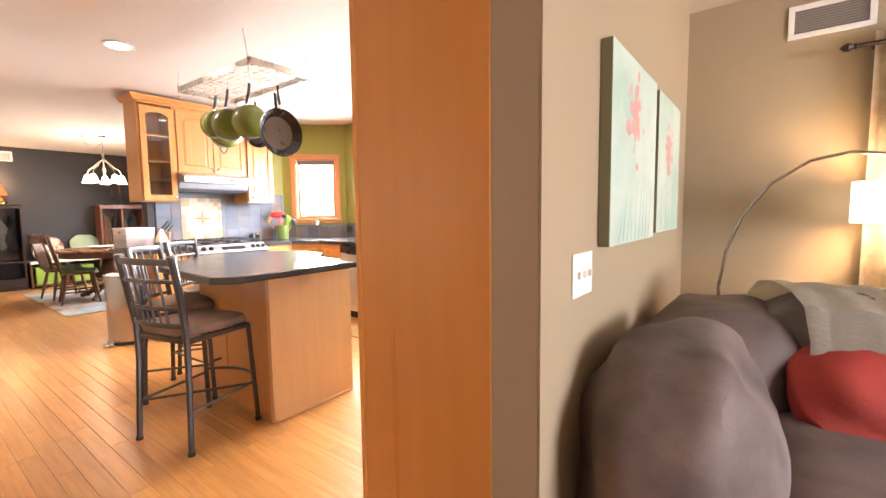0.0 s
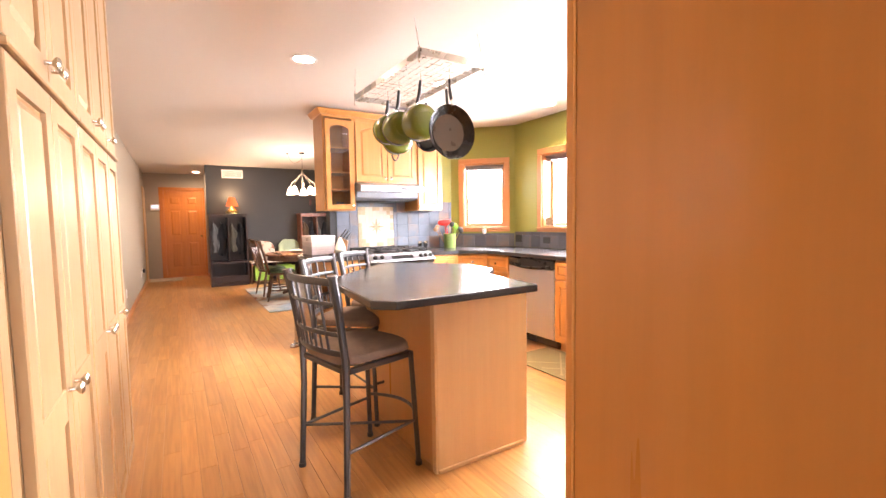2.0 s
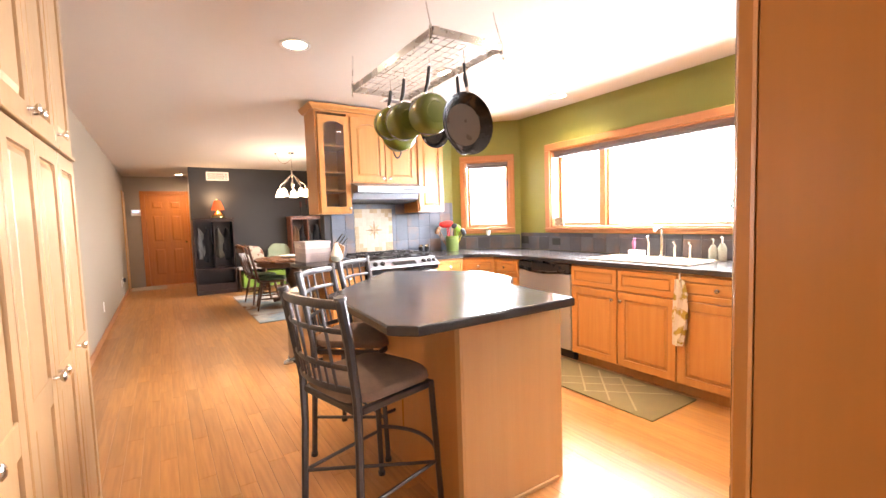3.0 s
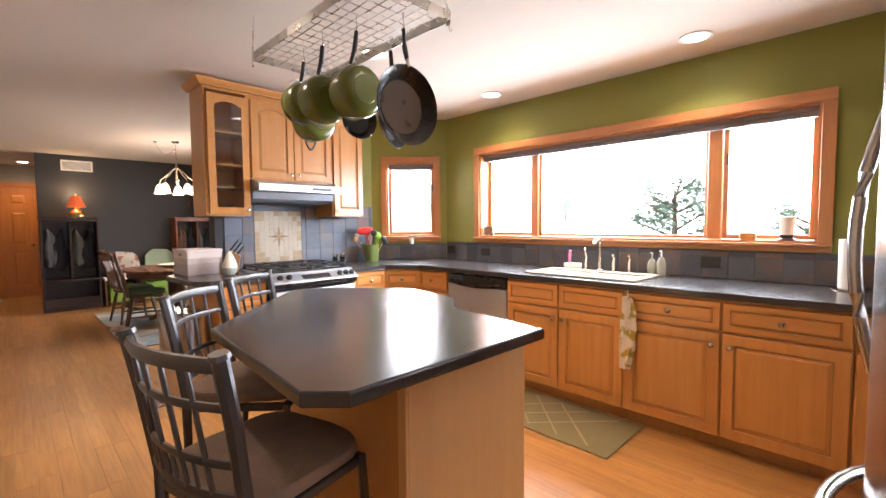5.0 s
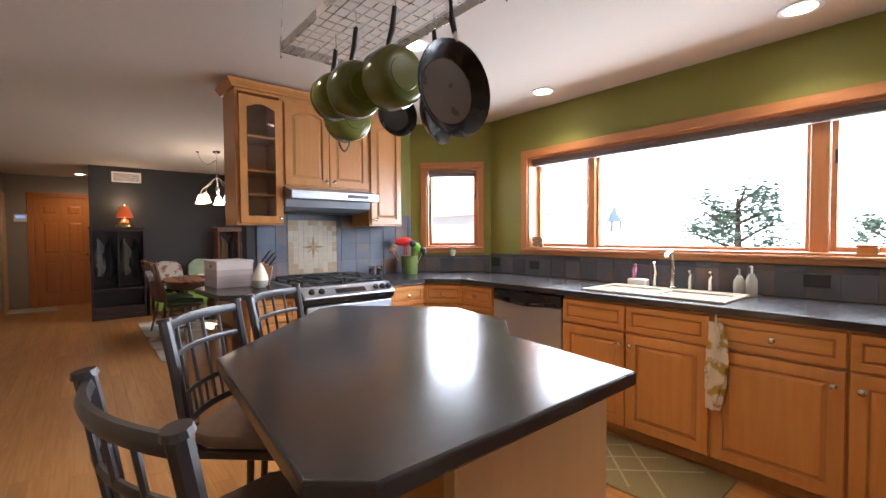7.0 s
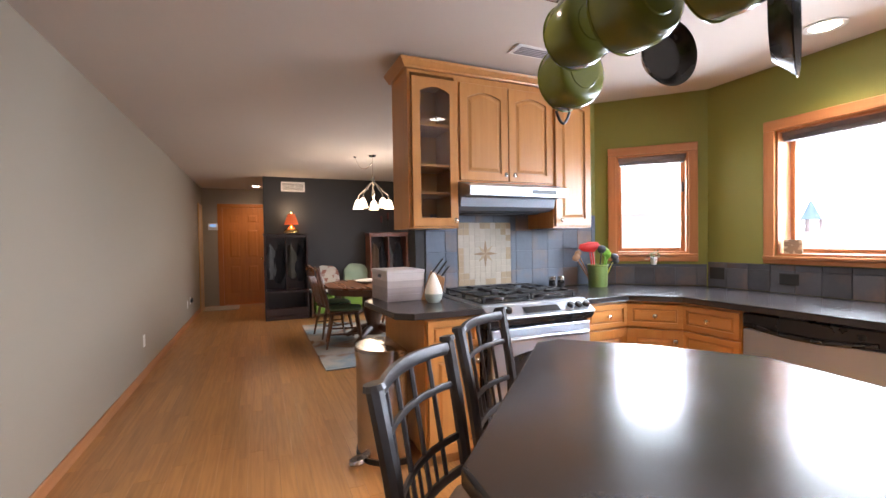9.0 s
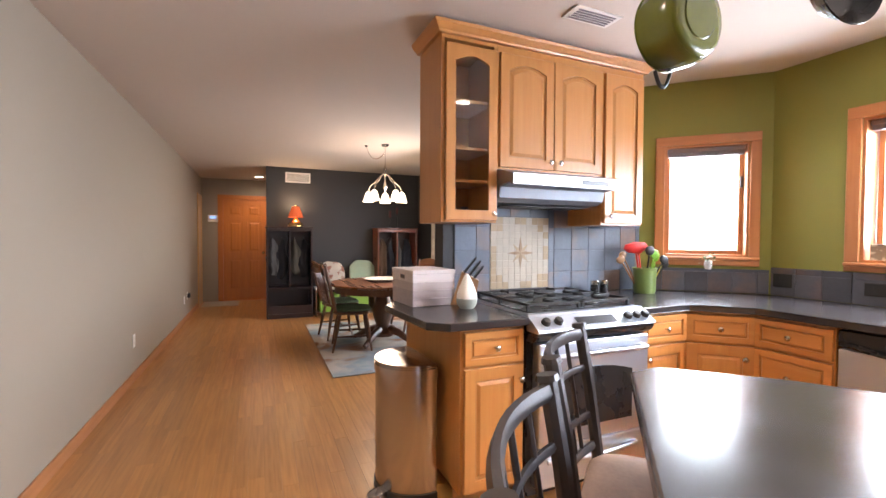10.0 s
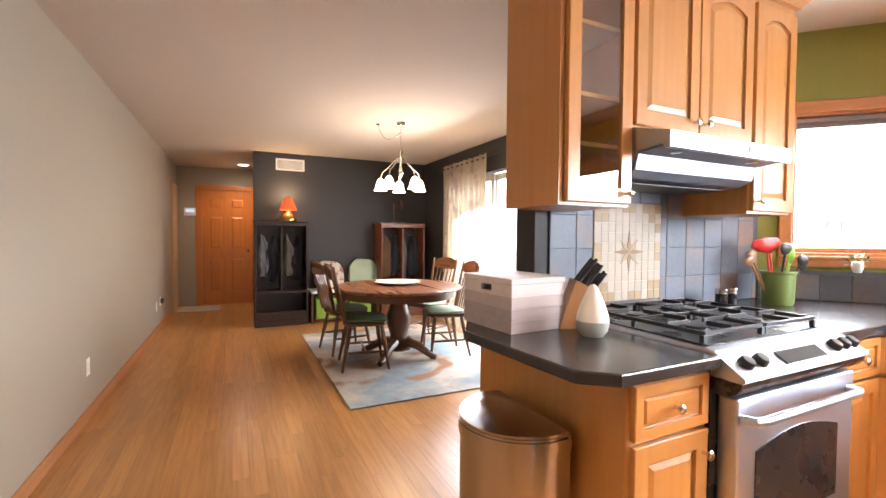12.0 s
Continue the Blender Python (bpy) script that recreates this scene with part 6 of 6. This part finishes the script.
part("tray", lathe(bmesh.new(), [(0, -0.0), (0.09, 0.0), (0.09, 0.0003), (0, 0.0003)], 20), M_IRON, part_tray)

tw = thing("dish_towel", "patterned dish towel hanging from a ring", "towel", (-2.235, FY - 0.022, 0.70))
M_TOWEL = mat("patterned_towel", (0.62, 0.56, 0.46), 0.95, vary=0.1, second=(0.36, 0.26, 0.05), mix_scale=16, bump=0.3, sharp=(0.5, 0.58))
b = bmesh.new()
rows = []
for j in range(13):
    f = j / 12
    w = 0.016 + 0.028 * math.sin(math.pi * min(1, 0.12 + f * 0.75))
    rows.append([b.verts.new((w * math.cos(a) * (1 + 0.34 * math.sin(5 * a + j * 0.7)) + 0.012 * math.sin(f * 4), -0.026 + 0.018 * math.sin(a) * (1 + 0.45 * math.sin(4 * a + j * 0.6)), 0.135 - 0.46 * f)) for a in (2 * math.pi * k / 18 for k in range(18))])
for p, q in zip(rows, rows[1:]):
    for k in range(18):
        b.faces.new((p[k], p[(k + 1) % 18], q[(k + 1) % 18], q[k]))
b.faces.new(rows[0])
b.faces.new(rows[-1])
part("cloth", b, M_TOWEL, tw, smooth=True)
part("loop", tube(bmesh.new(), [(0, -0.010, 0.125), (0, -0.02, 0.17), (0, -0.006, 0.185)], 0.006, 8), M_WHITE, tw, smooth=True)

pt = thing("paper_towel_holder", "paper towel roll on a wire stand", "paper towels", (-1.235, 4.09, 0.9145))
part("roll", lathe(bmesh.new(), [(0.02, 0.012), (0.048, 0.012), (0.049, 0.02), (0.049, 0.285), (0.02, 0.285), (0.02, 0.012)], 30), M_PVC, pt, "white paper roll", True)
part("stand", lathe(bmesh.new(), [(0, 0), (0.075, 0), (0.075, 0.006), (0.006, 0.008), (0.005, 0.31), (0, 0.315)], 20), M_CHROME, pt, smooth=True)
bw = thing("fruit_bowl", "dark bowl holding bananas", "bowl", (-0.98, 3.98, 0.9145))
part("bowl", lathe(bmesh.new(), [(0, 0), (0.05, 0), (0.055, 0.012), (0.12, 0.07), (0.135, 0.085), (0.128, 0.085), (0.05, 0.02), (0, 0.016)], 28), M_IRON, bw, smooth=True)
for k in range(3):
    bn = thing("banana", "ripe yellow banana in the bowl", "fruit", (-0.99, 3.95 + 0.03 * k, 0.995), 12 * k, "bananas")
    part("peel", tube(bmesh.new(), curve((-0.09, 0, 0.035), (0, 0, -0.008), (0.09, 0, 0.03), 8), [0.006] + [0.017] * 7 + [0.006], 8), mat("banana_peel", (0.62, 0.42, 0.04), 0.5), bn, smooth=True)
cd = thing("candle_holder", "white candle on a dark wooden stand on the sill", "candle", (-1.545, 4.345, 1.1755))
part("stand", lathe(bmesh.new(), [(0, 0), (0.055, 0), (0.055, 0.012), (0.035, 0.02), (0.035, 0.032), (0.045, 0.04), (0, 0.04)], 20), M_DKWOOD, cd, smooth=True)
part("candle", lathe(bmesh.new(), [(0, 0.0405), (0.036, 0.0405), (0.038, 0.10), (0.05, 0.155), (0.046, 0.158), (0, 0.15)], 22), M_PVC, cd, smooth=True)
sbx = thing("small_box", "little tan wooden box on the sill", "box", (-1.75, 4.34, 1.1755))
part("box", bx((-0.045, -0.03, 0), (0.045, 0.03, 0.042), 0.005), M_MAPLE_X, sbx)
part("lid", bx((-0.047, -0.032, 0.0425), (0.047, 0.032, 0.053), 0.003), M_MAPLE_X, sbx)
fr2 = thing("photo_block", "small patterned picture block on the sill", "ornament", (-3.99, 4.335, 1.1755), 25)
part("block", bx((-0.05, -0.02, 0), (0.05, 0.02, 0.10), 0.003), mat("block_print", (0.20, 0.15, 0.10), 0.6, second=(0.45, 0.38, 0.28), mix_scale=25, sharp=(0.48, 0.55)), fr2)
pn = thing("hanging_plant", "tiny green plant in a white pot on the window sill", "plant", (-4.80, 3.975, 1.143))
part("pot", lathe(bmesh.new(), [(0, -0.06), (0.018, -0.058), (0.026, -0.03), (0.026, 0.0), (0, -0.002)], 14, Matrix.Translation((0.025, -0.025, 0))), M_PVC, pn, smooth=True)
M_LEAF = mat("leaf", (0.07, 0.16, 0.035), 0.5, vary=0.2, rand=0.3)
b = bmesh.new()
rnd = random.Random(8)
for k in range(40):
    c = Vector((0.025 + rnd.uniform(-0.04, 0.04), -0.03 + rnd.uniform(-0.03, 0.03), rnd.uniform(-0.02, 0.05)))
    r = Matrix.Rotation(rnd.uniform(0, 6), 3, "Z") @ Matrix.Rotation(rnd.uniform(-1, 1), 3, "X")
    b.faces.new([b.verts.new(c + r @ Vector(p)) for p in ((0, 0, 0), (0.008, 0.012, 0.003), (0, 0.026, 0), (-0.008, 0.012, 0.003))])
part("leaves", b, M_LEAF, pn)

# trash can
tc_ = thing("trash_can", "half-round brushed steel pedal trash can with flat lid", "trash can", (-4.845, 1.765, 0))


def half_round(k, back=0.04):
    """Outline of a can with a rounded front and a flat back."""
    pts = [(-0.205 * k, back), (-0.208 * k, 0.0)]
    pts += [(0.208 * k * math.cos(a), 0.225 * k * math.sin(a)) for a in (math.pi + math.pi * i / 24 for i in range(1, 24))]
    return pts + [(0.208 * k, 0.0), (0.205 * k, back)]


part("base_ring", prism(bmesh.new(), half_round(1.0), 0.0, 0.034), M_PLASTIC, tc_, smooth=True)
part("body", prism(bmesh.new(), half_round(0.97, 0.038), 0.0345, 0.612), M_STEEL, tc_, smooth=True)
part("lid_band", prism(bmesh.new(), half_round(1.0), 0.614, 0.652), M_STEEL, tc_, smooth=True)
part("lid", prism(bmesh.new(), half_round(0.985), 0.6525, 0.672, 0.012, 3), M_STEEL, tc_, "flat steel lid", True)
pd = bmesh.new()
m = Matrix.Translation((0.09, -0.235, 0.018)) @ Matrix.Rotation(radians(-70), 4, "Z") @ Matrix.Diagonal((1.3, 0.8, 1, 1))
lathe(pd, [(0, -0.012), (0.045, -0.01), (0.05, 0.0), (0.045, 0.018), (0.025, 0.030), (0, 0.034)], 20, m)
part("pedal", pd, M_STEEL, tc_, "rounded steel pedal", True)

# kitchen mat
M_MAT = mat("olive_mat", (0.17, 0.135, 0.06), 0.9, vary=0.15, bump=0.4)
M_MATL = mat("light_mat_line", (0.27, 0.225, 0.12), 0.9, vary=0.1, bump=0.4)
km = thing("kitchen_mat", "olive kitchen mat with lattice pattern", "mat", (-2.7, 3.34, 0))
part("mat", bx((-0.60, -0.27, 0.001), (0.56, 0.265, 0.012), 0.004), M_MAT, km)
b = bmesh.new()
for k in range(-5, 7):
    for sgn in (-1, 1):
        x0 = k * 0.2
        pts = [(x0 + (0 if sgn > 0 else 0.42), -0.22), (x0 + (0.42 if sgn > 0 else 0), 0.215)]
        (xa, ya), (xb, yb_) = pts
        if min(xa, xb) < -0.56 or max(xa, xb) > 0.52:
            continue
        d = Vector((xb - xa, yb_ - ya, 0)).normalized()
        nrm = Vector((-d.y, d.x, 0)) * 0.007
        z = 0.0126 if sgn > 0 else 0.0130
        b.faces.new([b.verts.new(Vector((px, py, z)) + s_ * nrm) for px, py, s_ in ((xa, ya, 1), (xa, ya, -1), (xb, yb_, -1), (xb, yb_, 1))])
part("lattice", b, M_MATL, km, "lighter lattice lines")

# ---- living room ----
M_CANVAS = mat("aqua_floral_canvas", (0.36, 0.50, 0.43), 0.85, vary=0.1, bump=0.3, second=(0.52, 0.60, 0.52), mix_scale=3)
M_CANVAS_EDGE = mat("olive_canvas_edge", (0.16, 0.15, 0.08), 0.85)
M_POPPY = mat("red_flower", (0.60, 0.32, 0.29), 0.85, vary=0.2, scale=30)
M_STEM = mat("teal_stem", (0.24, 0.38, 0.31), 0.85, vary=0.2)
for y0, y1, z0, z1, lb, cz in ((1.69, 2.35, 1.115, 1.78, "aqua canvas painting of a red flower", 0.45), (2.41, 2.96, 1.13, 1.77, "aqua canvas painting of pink flowers", 0.40)):
    pc = thing("painting", lb, "painting", (-0.251, y0, z0), 90, "canvas paintings")
    w, h = y1 - y0, z1 - z0
    part("canvas", bx((0, -0.038, 0), (w, -0.001, h), 0.002), M_CANVAS_EDGE, pc)
    part("painted_face", bx((0.001, -0.0395, 0.001), (w - 0.001, -0.0385, h - 0.001)), M_CANVAS, pc)
    b = bmesh.new()
    rnd = random.Random(int(w * 100))
    for k in range(70):
        a, rr = rnd.uniform(0, 6.28), rnd.gauss(0, 0.05)
        cx, cz2 = w * 0.45 + rr * math.cos(a), cz + 1.5 * rr * math.sin(a)
        q = rnd.uniform(0, 3)
        rs = rnd.uniform(0.008, 0.03)
        b.faces.new([b.verts.new((cx + rs * math.cos(q + t) * (1 if i % 2 else 0.6), -0.0400 - 0.00002 * k, cz2 + rs * math.sin(q + t))) for i, t in enumerate((0, 1.0, 2.1, 3.2, 4.2, 5.3))])
    part("flower", b, M_POPPY, pc, "painted red flower")
    b = bmesh.new()
    for k in range(9):
        x = w * (0.15 + 0.085 * k)
        t = rnd.uniform(0.12, 0.32)
        b.faces.new([b.verts.new(p) for p in ((x, -0.0398, 0.01), (x + 0.012, -0.0398, 0.01), (x + 0.02 + 0.05 * rnd.uniform(-1, 1), -0.0398, t))])
    part("stems", b, M_STEM, pc, "painted teal stems")
sp_ = plate("switch_plate", "white three-gang switch plate on the tan wall", (-0.252, 1.545, 1.042), 90, 0.165, 0.132, 3, None, "switch")

sofa = thing("sofa", "brown microfibre sectional sofa with padded backs", "sofa", (0.6, 1.9, 0))
so = []


def soft(name, lo, hi, puff, n=8, label=""):
    b = bmesh.new()
    cushion(b, lo, hi, puff, n)
    o = part(name, b, M_FABRIC_BROWN, sofa, label, True)
    o.matrix_parent_inverse = sofa.matrix_world.inverted()
    return o


soft("base", (-0.20, 1.42, 0.06), (0.75, 2.75, 0.36), 0.01)
soft("base", (0.30, 1.95, 0.06), (2.4, 2.75, 0.36), 0.01)
soft("back_cushion", (-0.22, 1.42, 0.10), (0.185, 2.12, 0.78), 0.07, 10, "tall padded end cushion")
soft("back_cushion", (-0.20, 2.12, 0.35), (0.30, 2.75, 0.80), 0.04, 10)
soft("back_cushion", (0.22, 2.25, 0.40), (1.05, 2.72, 0.86), 0.06, 10, "padded back cushion")
soft("back_cushion", (1.06, 2.25, 0.40), (1.9, 2.72, 0.88), 0.06, 10)
soft("seat_cushion", (0.20, 1.45, 0.33), (0.78, 2.30, 0.50), 0.03, 10)
soft("seat_cushion", (0.79, 1.60, 0.33), (1.6, 2.30, 0.50), 0.03, 10)
bl = thing("throw_blanket", "cream knitted throw over the sofa back", "blanket", (0.62, 2.45, 0.9))
M_THROW = mat("cream_knit", (0.62, 0.58, 0.50), 0.95, vary=0.1, bump=0.8, fine=60)
b = bmesh.new()
prof = [(2.17, 0.60), (2.175, 0.80), (2.23, 0.915), (2.34, 0.955), (2.50, 0.965), (2.64, 0.94), (2.745, 0.87), (2.79, 0.70)]
rows = [[b.verts.new((0.20 + 0.30 * k / 12 + 0.35 * (2.55 - y), y - 0.004 * math.sin(k * 1.9), z - 0.03 + 0.006 * math.sin(k * 1.3))) for k in range(13)] for y, z in prof]
for p, q in zip(rows, rows[1:]):
    for k in range(12):
        b.faces.new((p[k], p[k + 1], q[k + 1], q[k]))
bmesh.ops.solidify(b, geom=list(b.faces), thickness=0.016)
o = part("blanket", b, M_THROW, bl, smooth=True)
o.matrix_parent_inverse = bl.matrix_world.inverted()
for nm, x, y, col, lb, tz in (("throw_pillow", 0.53, 2.02, (0.38, 0.045, 0.035), "coral red throw pillow on the sofa", 12), ("throw_pillow", 0.90, 2.08, (0.02, 0.22, 0.26), "teal throw pillow on the sofa", -8)):
    pp = thing(nm, lb, "pillow", (x, y + 0.06, 0.50), tz, "throw pillows")
    b = bmesh.new()
    cushion(b, (-0.19, -0.05, 0.0), (0.19, 0.05, 0.33), 0.045, 7)
    for v in b.verts:
        v.co = Matrix.Rotation(radians(-38), 3, "X") @ v.co
    part("cover", b, mat(nm + "_fabric", col, 0.85, vary=0.2, bump=0.3), pp, smooth=True)

al = thing("arc_lamp", "arched steel floor lamp with lit drum shade", "floor lamp", (-0.02, 3.20, 0))
part("base", lathe(bmesh.new(), [(0, 0.001), (0.15, 0.001), (0.15, 0.025), (0.03, 0.03), (0, 0.03)], 28), M_STEEL, al, smooth=True)
part("pole", tube(bmesh.new(), [(0, 0, 0.03), (0.0, 0, 0.80), (0.03, 0, 1.0), (0.10, 0, 1.20), (0.22, 0, 1.37), (0.38, 0, 1.48), (0.53, 0, 1.51), (0.66, 0, 1.49), (0.69, 0, 1.42)], 0.009, 8), M_STEEL, al, smooth=True)
M_DRUM = glow("lit_linen_shade", (1.0, 0.86, 0.66), 1.6)
part("shade", lathe(bmesh.new(), [(0.15, 1.16), (0.15, 1.36), (0.147, 1.36), (0.147, 1.16), (0.15, 1.16)], 32, Matrix.Translation((0.69, 0, 0))), M_DRUM, al, "lit cream drum shade", True)
part("socket", cyl(bmesh.new(), (0.69, 0, 1.42), (0.69, 0, 1.30), 0.02, n=12), M_CHROME, al)
lamp("arc_lamp_bulb", "POINT", (0.67, 3.20, 1.27), 6.5, (1.0, 0.76, 0.48), 0.05)
lv = thing("wall_vent", "white return-air grille high on the tan wall", "vent", (0.42, 3.45, 2.265))
b = bmesh.new()
for lo, hi in (((-0.18, -0.012, 0.062), (0.18, -0.001, 0.09)), ((-0.18, -0.012, -0.09), (0.18, -0.001, -0.062)), ((-0.18, -0.012, -0.062), (-0.152, -0.001, 0.062)), ((0.152, -0.012, -0.062), (0.18, -0.001, 0.062))):
    box(b, lo, hi, 0.002)
part("frame", b, M_PVC, lv)
for k in range(9):
    part("louvre", bx((-0.151, -0.008, -0.058 + 0.0135 * k), (0.151, -0.003, -0.051 + 0.0135 * k)), M_BLIND, lv)
cr2 = thing("curtain_rod", "bronze curtain rod with scrolled finial", "curtain rod", (0.5, 3.36, 2.06))
part("rod", cyl(bmesh.new(), (0.02, 0, 0), (2.2, 0, 0), 0.011, n=10), M_DKWOOD, cr2)
part("finial", lathe(bmesh.new(), [(0, -0.045), (0.018, -0.03), (0.024, -0.01), (0.012, 0.01), (0.018, 0.02), (0, 0.03)], 12, Matrix.Translation((0.0, 0, 0)) @ Matrix.Rotation(radians(90), 4, "Y")), M_DKWOOD, cr2, smooth=True)
part("bracket", bx((0.09, 0.012, -0.01), (0.105, 0.088, 0.01), 0.002), M_DKWOOD, cr2)
lc = thing("curtain", "cream patterned curtain in the living room", "curtain", (0.95, 3.36, 0.02))
b = bmesh.new()
grid = []
for k in range(61):
    x = -0.36 + 0.9 * k / 60
    grid.append([b.verts.new((x, 0.035 * math.sin(k * 0.7) * (1.1 - 0.03 * j), 2.10 * j / 8)) for j in range(9)])
for p, q in zip(grid, grid[1:]):
    for j in range(8):
        b.faces.new((p[j], p[j + 1], q[j + 1], q[j]))
bmesh.ops.solidify(b, geom=list(b.faces), thickness=0.003)
part("cloth", b, mat("cream_curtain", (0.58, 0.50, 0.38), 0.9, vary=0.1, second=(0.42, 0.32, 0.22), mix_scale=9), lc, smooth=True)

# ---- outdoors ----
M_HAZE = glow("bright_overcast_sky", (0.93, 0.97, 1.0), 2.6)
b = bmesh.new()
ring = [(-3 + 75 * math.cos(radians(a)), 75 * math.sin(radians(a))) for a in range(8, 181, 4)]
lo, hi = [b.verts.new((x, y, -0.5)) for x, y in ring], [b.verts.new((x, y, 48)) for x, y in ring]
for k in range(len(ring) - 1):
    b.faces.new((lo[k], lo[k + 1], hi[k + 1], hi[k]))
structure("backdrop", b, M_HAZE, "plain bright overcast sky in the distance", "sky")

grd = structure("ground", bx((-120, 4.8, -0.6), (100, 220, -0.5)), mat("pale_ground", (0.52, 0.52, 0.48), 0.9, vary=0.1, scale=0.4, second=(0.60, 0.59, 0.56), mix_scale=0.2), "pale ground outside", "ground")
M_NEEDLE = mat("foliage", (0.20, 0.29, 0.22), 0.7, vary=0.2, rand=0.5)
M_BARK = mat("bark", (0.13, 0.09, 0.06), 0.9, vary=0.3, bump=0.6)


def tree(place, h, w, seed):
    t = thing("tree", "leafy green garden tree with uneven crown", "tree", place)
    rnd = random.Random(seed)
    tb_ = tube(bmesh.new(), [(0, 0, 0), (0.03, 0.02, h * 0.4), (0.0, 0.05, h * 0.9)], [0.12, 0.09, 0.03], 8)
    for k in range(12):
        a, z = k * 2.4, h * (0.3 + 0.05 * k)
        tube(tb_, [(0, 0, z), (w * 0.35 * math.cos(a), w * 0.35 * math.sin(a), z + 0.15 * h)], [0.04, 0.012], 5)
    part("trunk", tb_, M_BARK, t)
    vs, fs = [], []
    cl = [(rnd.uniform(-1, 1), rnd.uniform(-1, 1), rnd.uniform(0.25, 1.0)) for _ in range(38)]
    for cx, cy, cz in cl:
        sc_ = w / 2 * (1.15 - cz * 0.75)
        c = Vector((cx * sc_, cy * sc_, cz * h * 0.95))
        for _ in range(125):
            p = c + Vector([rnd.gauss(0, 0.11 * w / 2.2) for _ in range(3)])
            r = Matrix.Rotation(rnd.uniform(0, 6.3), 3, "Z") @ Matrix.Rotation(rnd.uniform(-1.3, 1.3), 3, "X")
            s_ = rnd.uniform(0.05, 0.10)
            k = len(vs)
            vs += [p + r @ Vector(q) * s_ for q in ((-0.5, 0, 0), (0.5, -0.3, 0), (1.1, 0, 0.1), (0.5, 0.4, 0))]
            fs.append((k, k + 1, k + 2, k + 3))
    me = bpy.data.meshes.new("crown")
    me.from_pydata([tuple(v) for v in vs], [], fs)
    me.materials.append(M_NEEDLE)
    o = new("crown", me)
    o.parent = t
    return t


tree((-4.55, 12.0, -0.5), 2.85, 2.6, 5)
tree((-2.2, 14.0, -0.5), 2.3, 2.2, 9)
M_SIDING = mat("pale_siding", (0.84, 0.80, 0.79), 0.8, vary=0.06)
M_ROOFP = mat("pink_brown_roof", (0.66, 0.53, 0.52), 0.85, vary=0.15)
tow = thing("play_tower", "play tower with a blue pointed roof", "play tower", (-10.65, 18, -0.5))
part("roof", lathe(bmesh.new(), [(0.30, 2.3), (0.2, 2.5), (0.0, 3.0)], 16), mat("blue_roof", (0.20, 0.28, 0.42), 0.6), tow)
for x, y in ((-0.2, -0.2), (0.2, -0.2), (-0.2, 0.2), (0.2, 0.2)):
    part("post", bx((x - 0.05, y - 0.05, 0), (x + 0.05, y + 0.05, 2.31)), M_ROOFP, tow)
part("deck", bx((-0.26, -0.26, 1.3), (0.26, 0.26, 1.9), 0.01), M_ROOFP, tow)
hs_ = thing("neighbour_house", "pale neighbouring house with pinkish roof", "house", (-24, 24, -0.5))
part("wall", bx((-5, -3, 0), (5, 3, 3.1)), M_SIDING, hs_)
b = extrude_x(bmesh.new(), [(-3.5, 3.1), (3.5, 3.1), (0, 4.9)], -5.4, 5.4)
part("roof", b, M_ROOFP, hs_)
for k in range(3):
    wd_ = part("window", bx((-3.8 + 3 * k, -3.05, 1.1), (-2.6 + 3 * k, -3.002, 2.2)), M_PVC, hs_)
    part("pane", bx((-3.72 + 3 * k, -3.06, 1.18), (-2.68 + 3 * k, -3.051, 2.12)), M_GLASS, wd_)


# ---- floor planks ----
floor = tagged(new("floor"), "honey oak strip floor with visible planks", "floor", kind="structure")
PW, rnd = 0.083, random.Random(11)
rest = bmesh.new()
count, y, lengths = 0, -3.05, (0.5, 0.7, 0.95, 1.2)
shared = {L: mesh_of(bx((0, 0, -0.011), (L - 0.001, PW - 0.0008, 0), 0.0012), M_FLOOR, "plank") for L in lengths}
verts, faces = [], []
while y < YN + 0.1:
    x = -12.6 + rnd.random() * 0.6 - 0.5
    xmax = 5.0 if y < 3.4 else XE
    if y < YS - 0.1:
        x = -1.0
    while x < xmax:
        L = rnd.choice(lengths)
        if x + L > -12.45:
            if count < 300 and -4.9 < x < -2.2 and -0.02 < y < 1.6:
                ob = new("plank", shared[L])
                ob.parent, ob.location = floor, (x, y, 0)
                count += 1
            else:
                dz = rnd.uniform(-0.0003, 0)
                k = len(verts)
                verts += [(x, y, dz), (x + L - 0.001, y, dz), (x + L - 0.001, y + PW - 0.0008, dz), (x, y + PW - 0.0008, dz)]
                verts += [(a, b, -0.011) for a, b, _ in verts[k:k + 4]]
                faces += [(k, k + 1, k + 2, k + 3), (k, k + 4, k + 5, k + 1), (k + 1, k + 5, k + 6, k + 2), (k + 2, k + 6, k + 7, k + 3), (k + 3, k + 7, k + 4, k)]
        x += L
    y += PW
me = bpy.data.meshes.new("planks")
me.from_pydata(verts, [], faces)
me.update()
M_REST = M_FLOOR.copy()
M_REST.name = "oak_plank_rest"
geo = M_REST.node_tree.nodes.new("ShaderNodeNewGeometry")
for link in list(M_REST.node_tree.links):
    if link.from_node.bl_idname == "ShaderNodeObjectInfo":
        M_REST.node_tree.links.new(geo.outputs["Random Per Island"], link.to_socket)
me.materials.append(M_REST)
ob = new("planks", me)
ob.parent = floor
tagged(ob, "honey oak strip planks", kind="stuff")
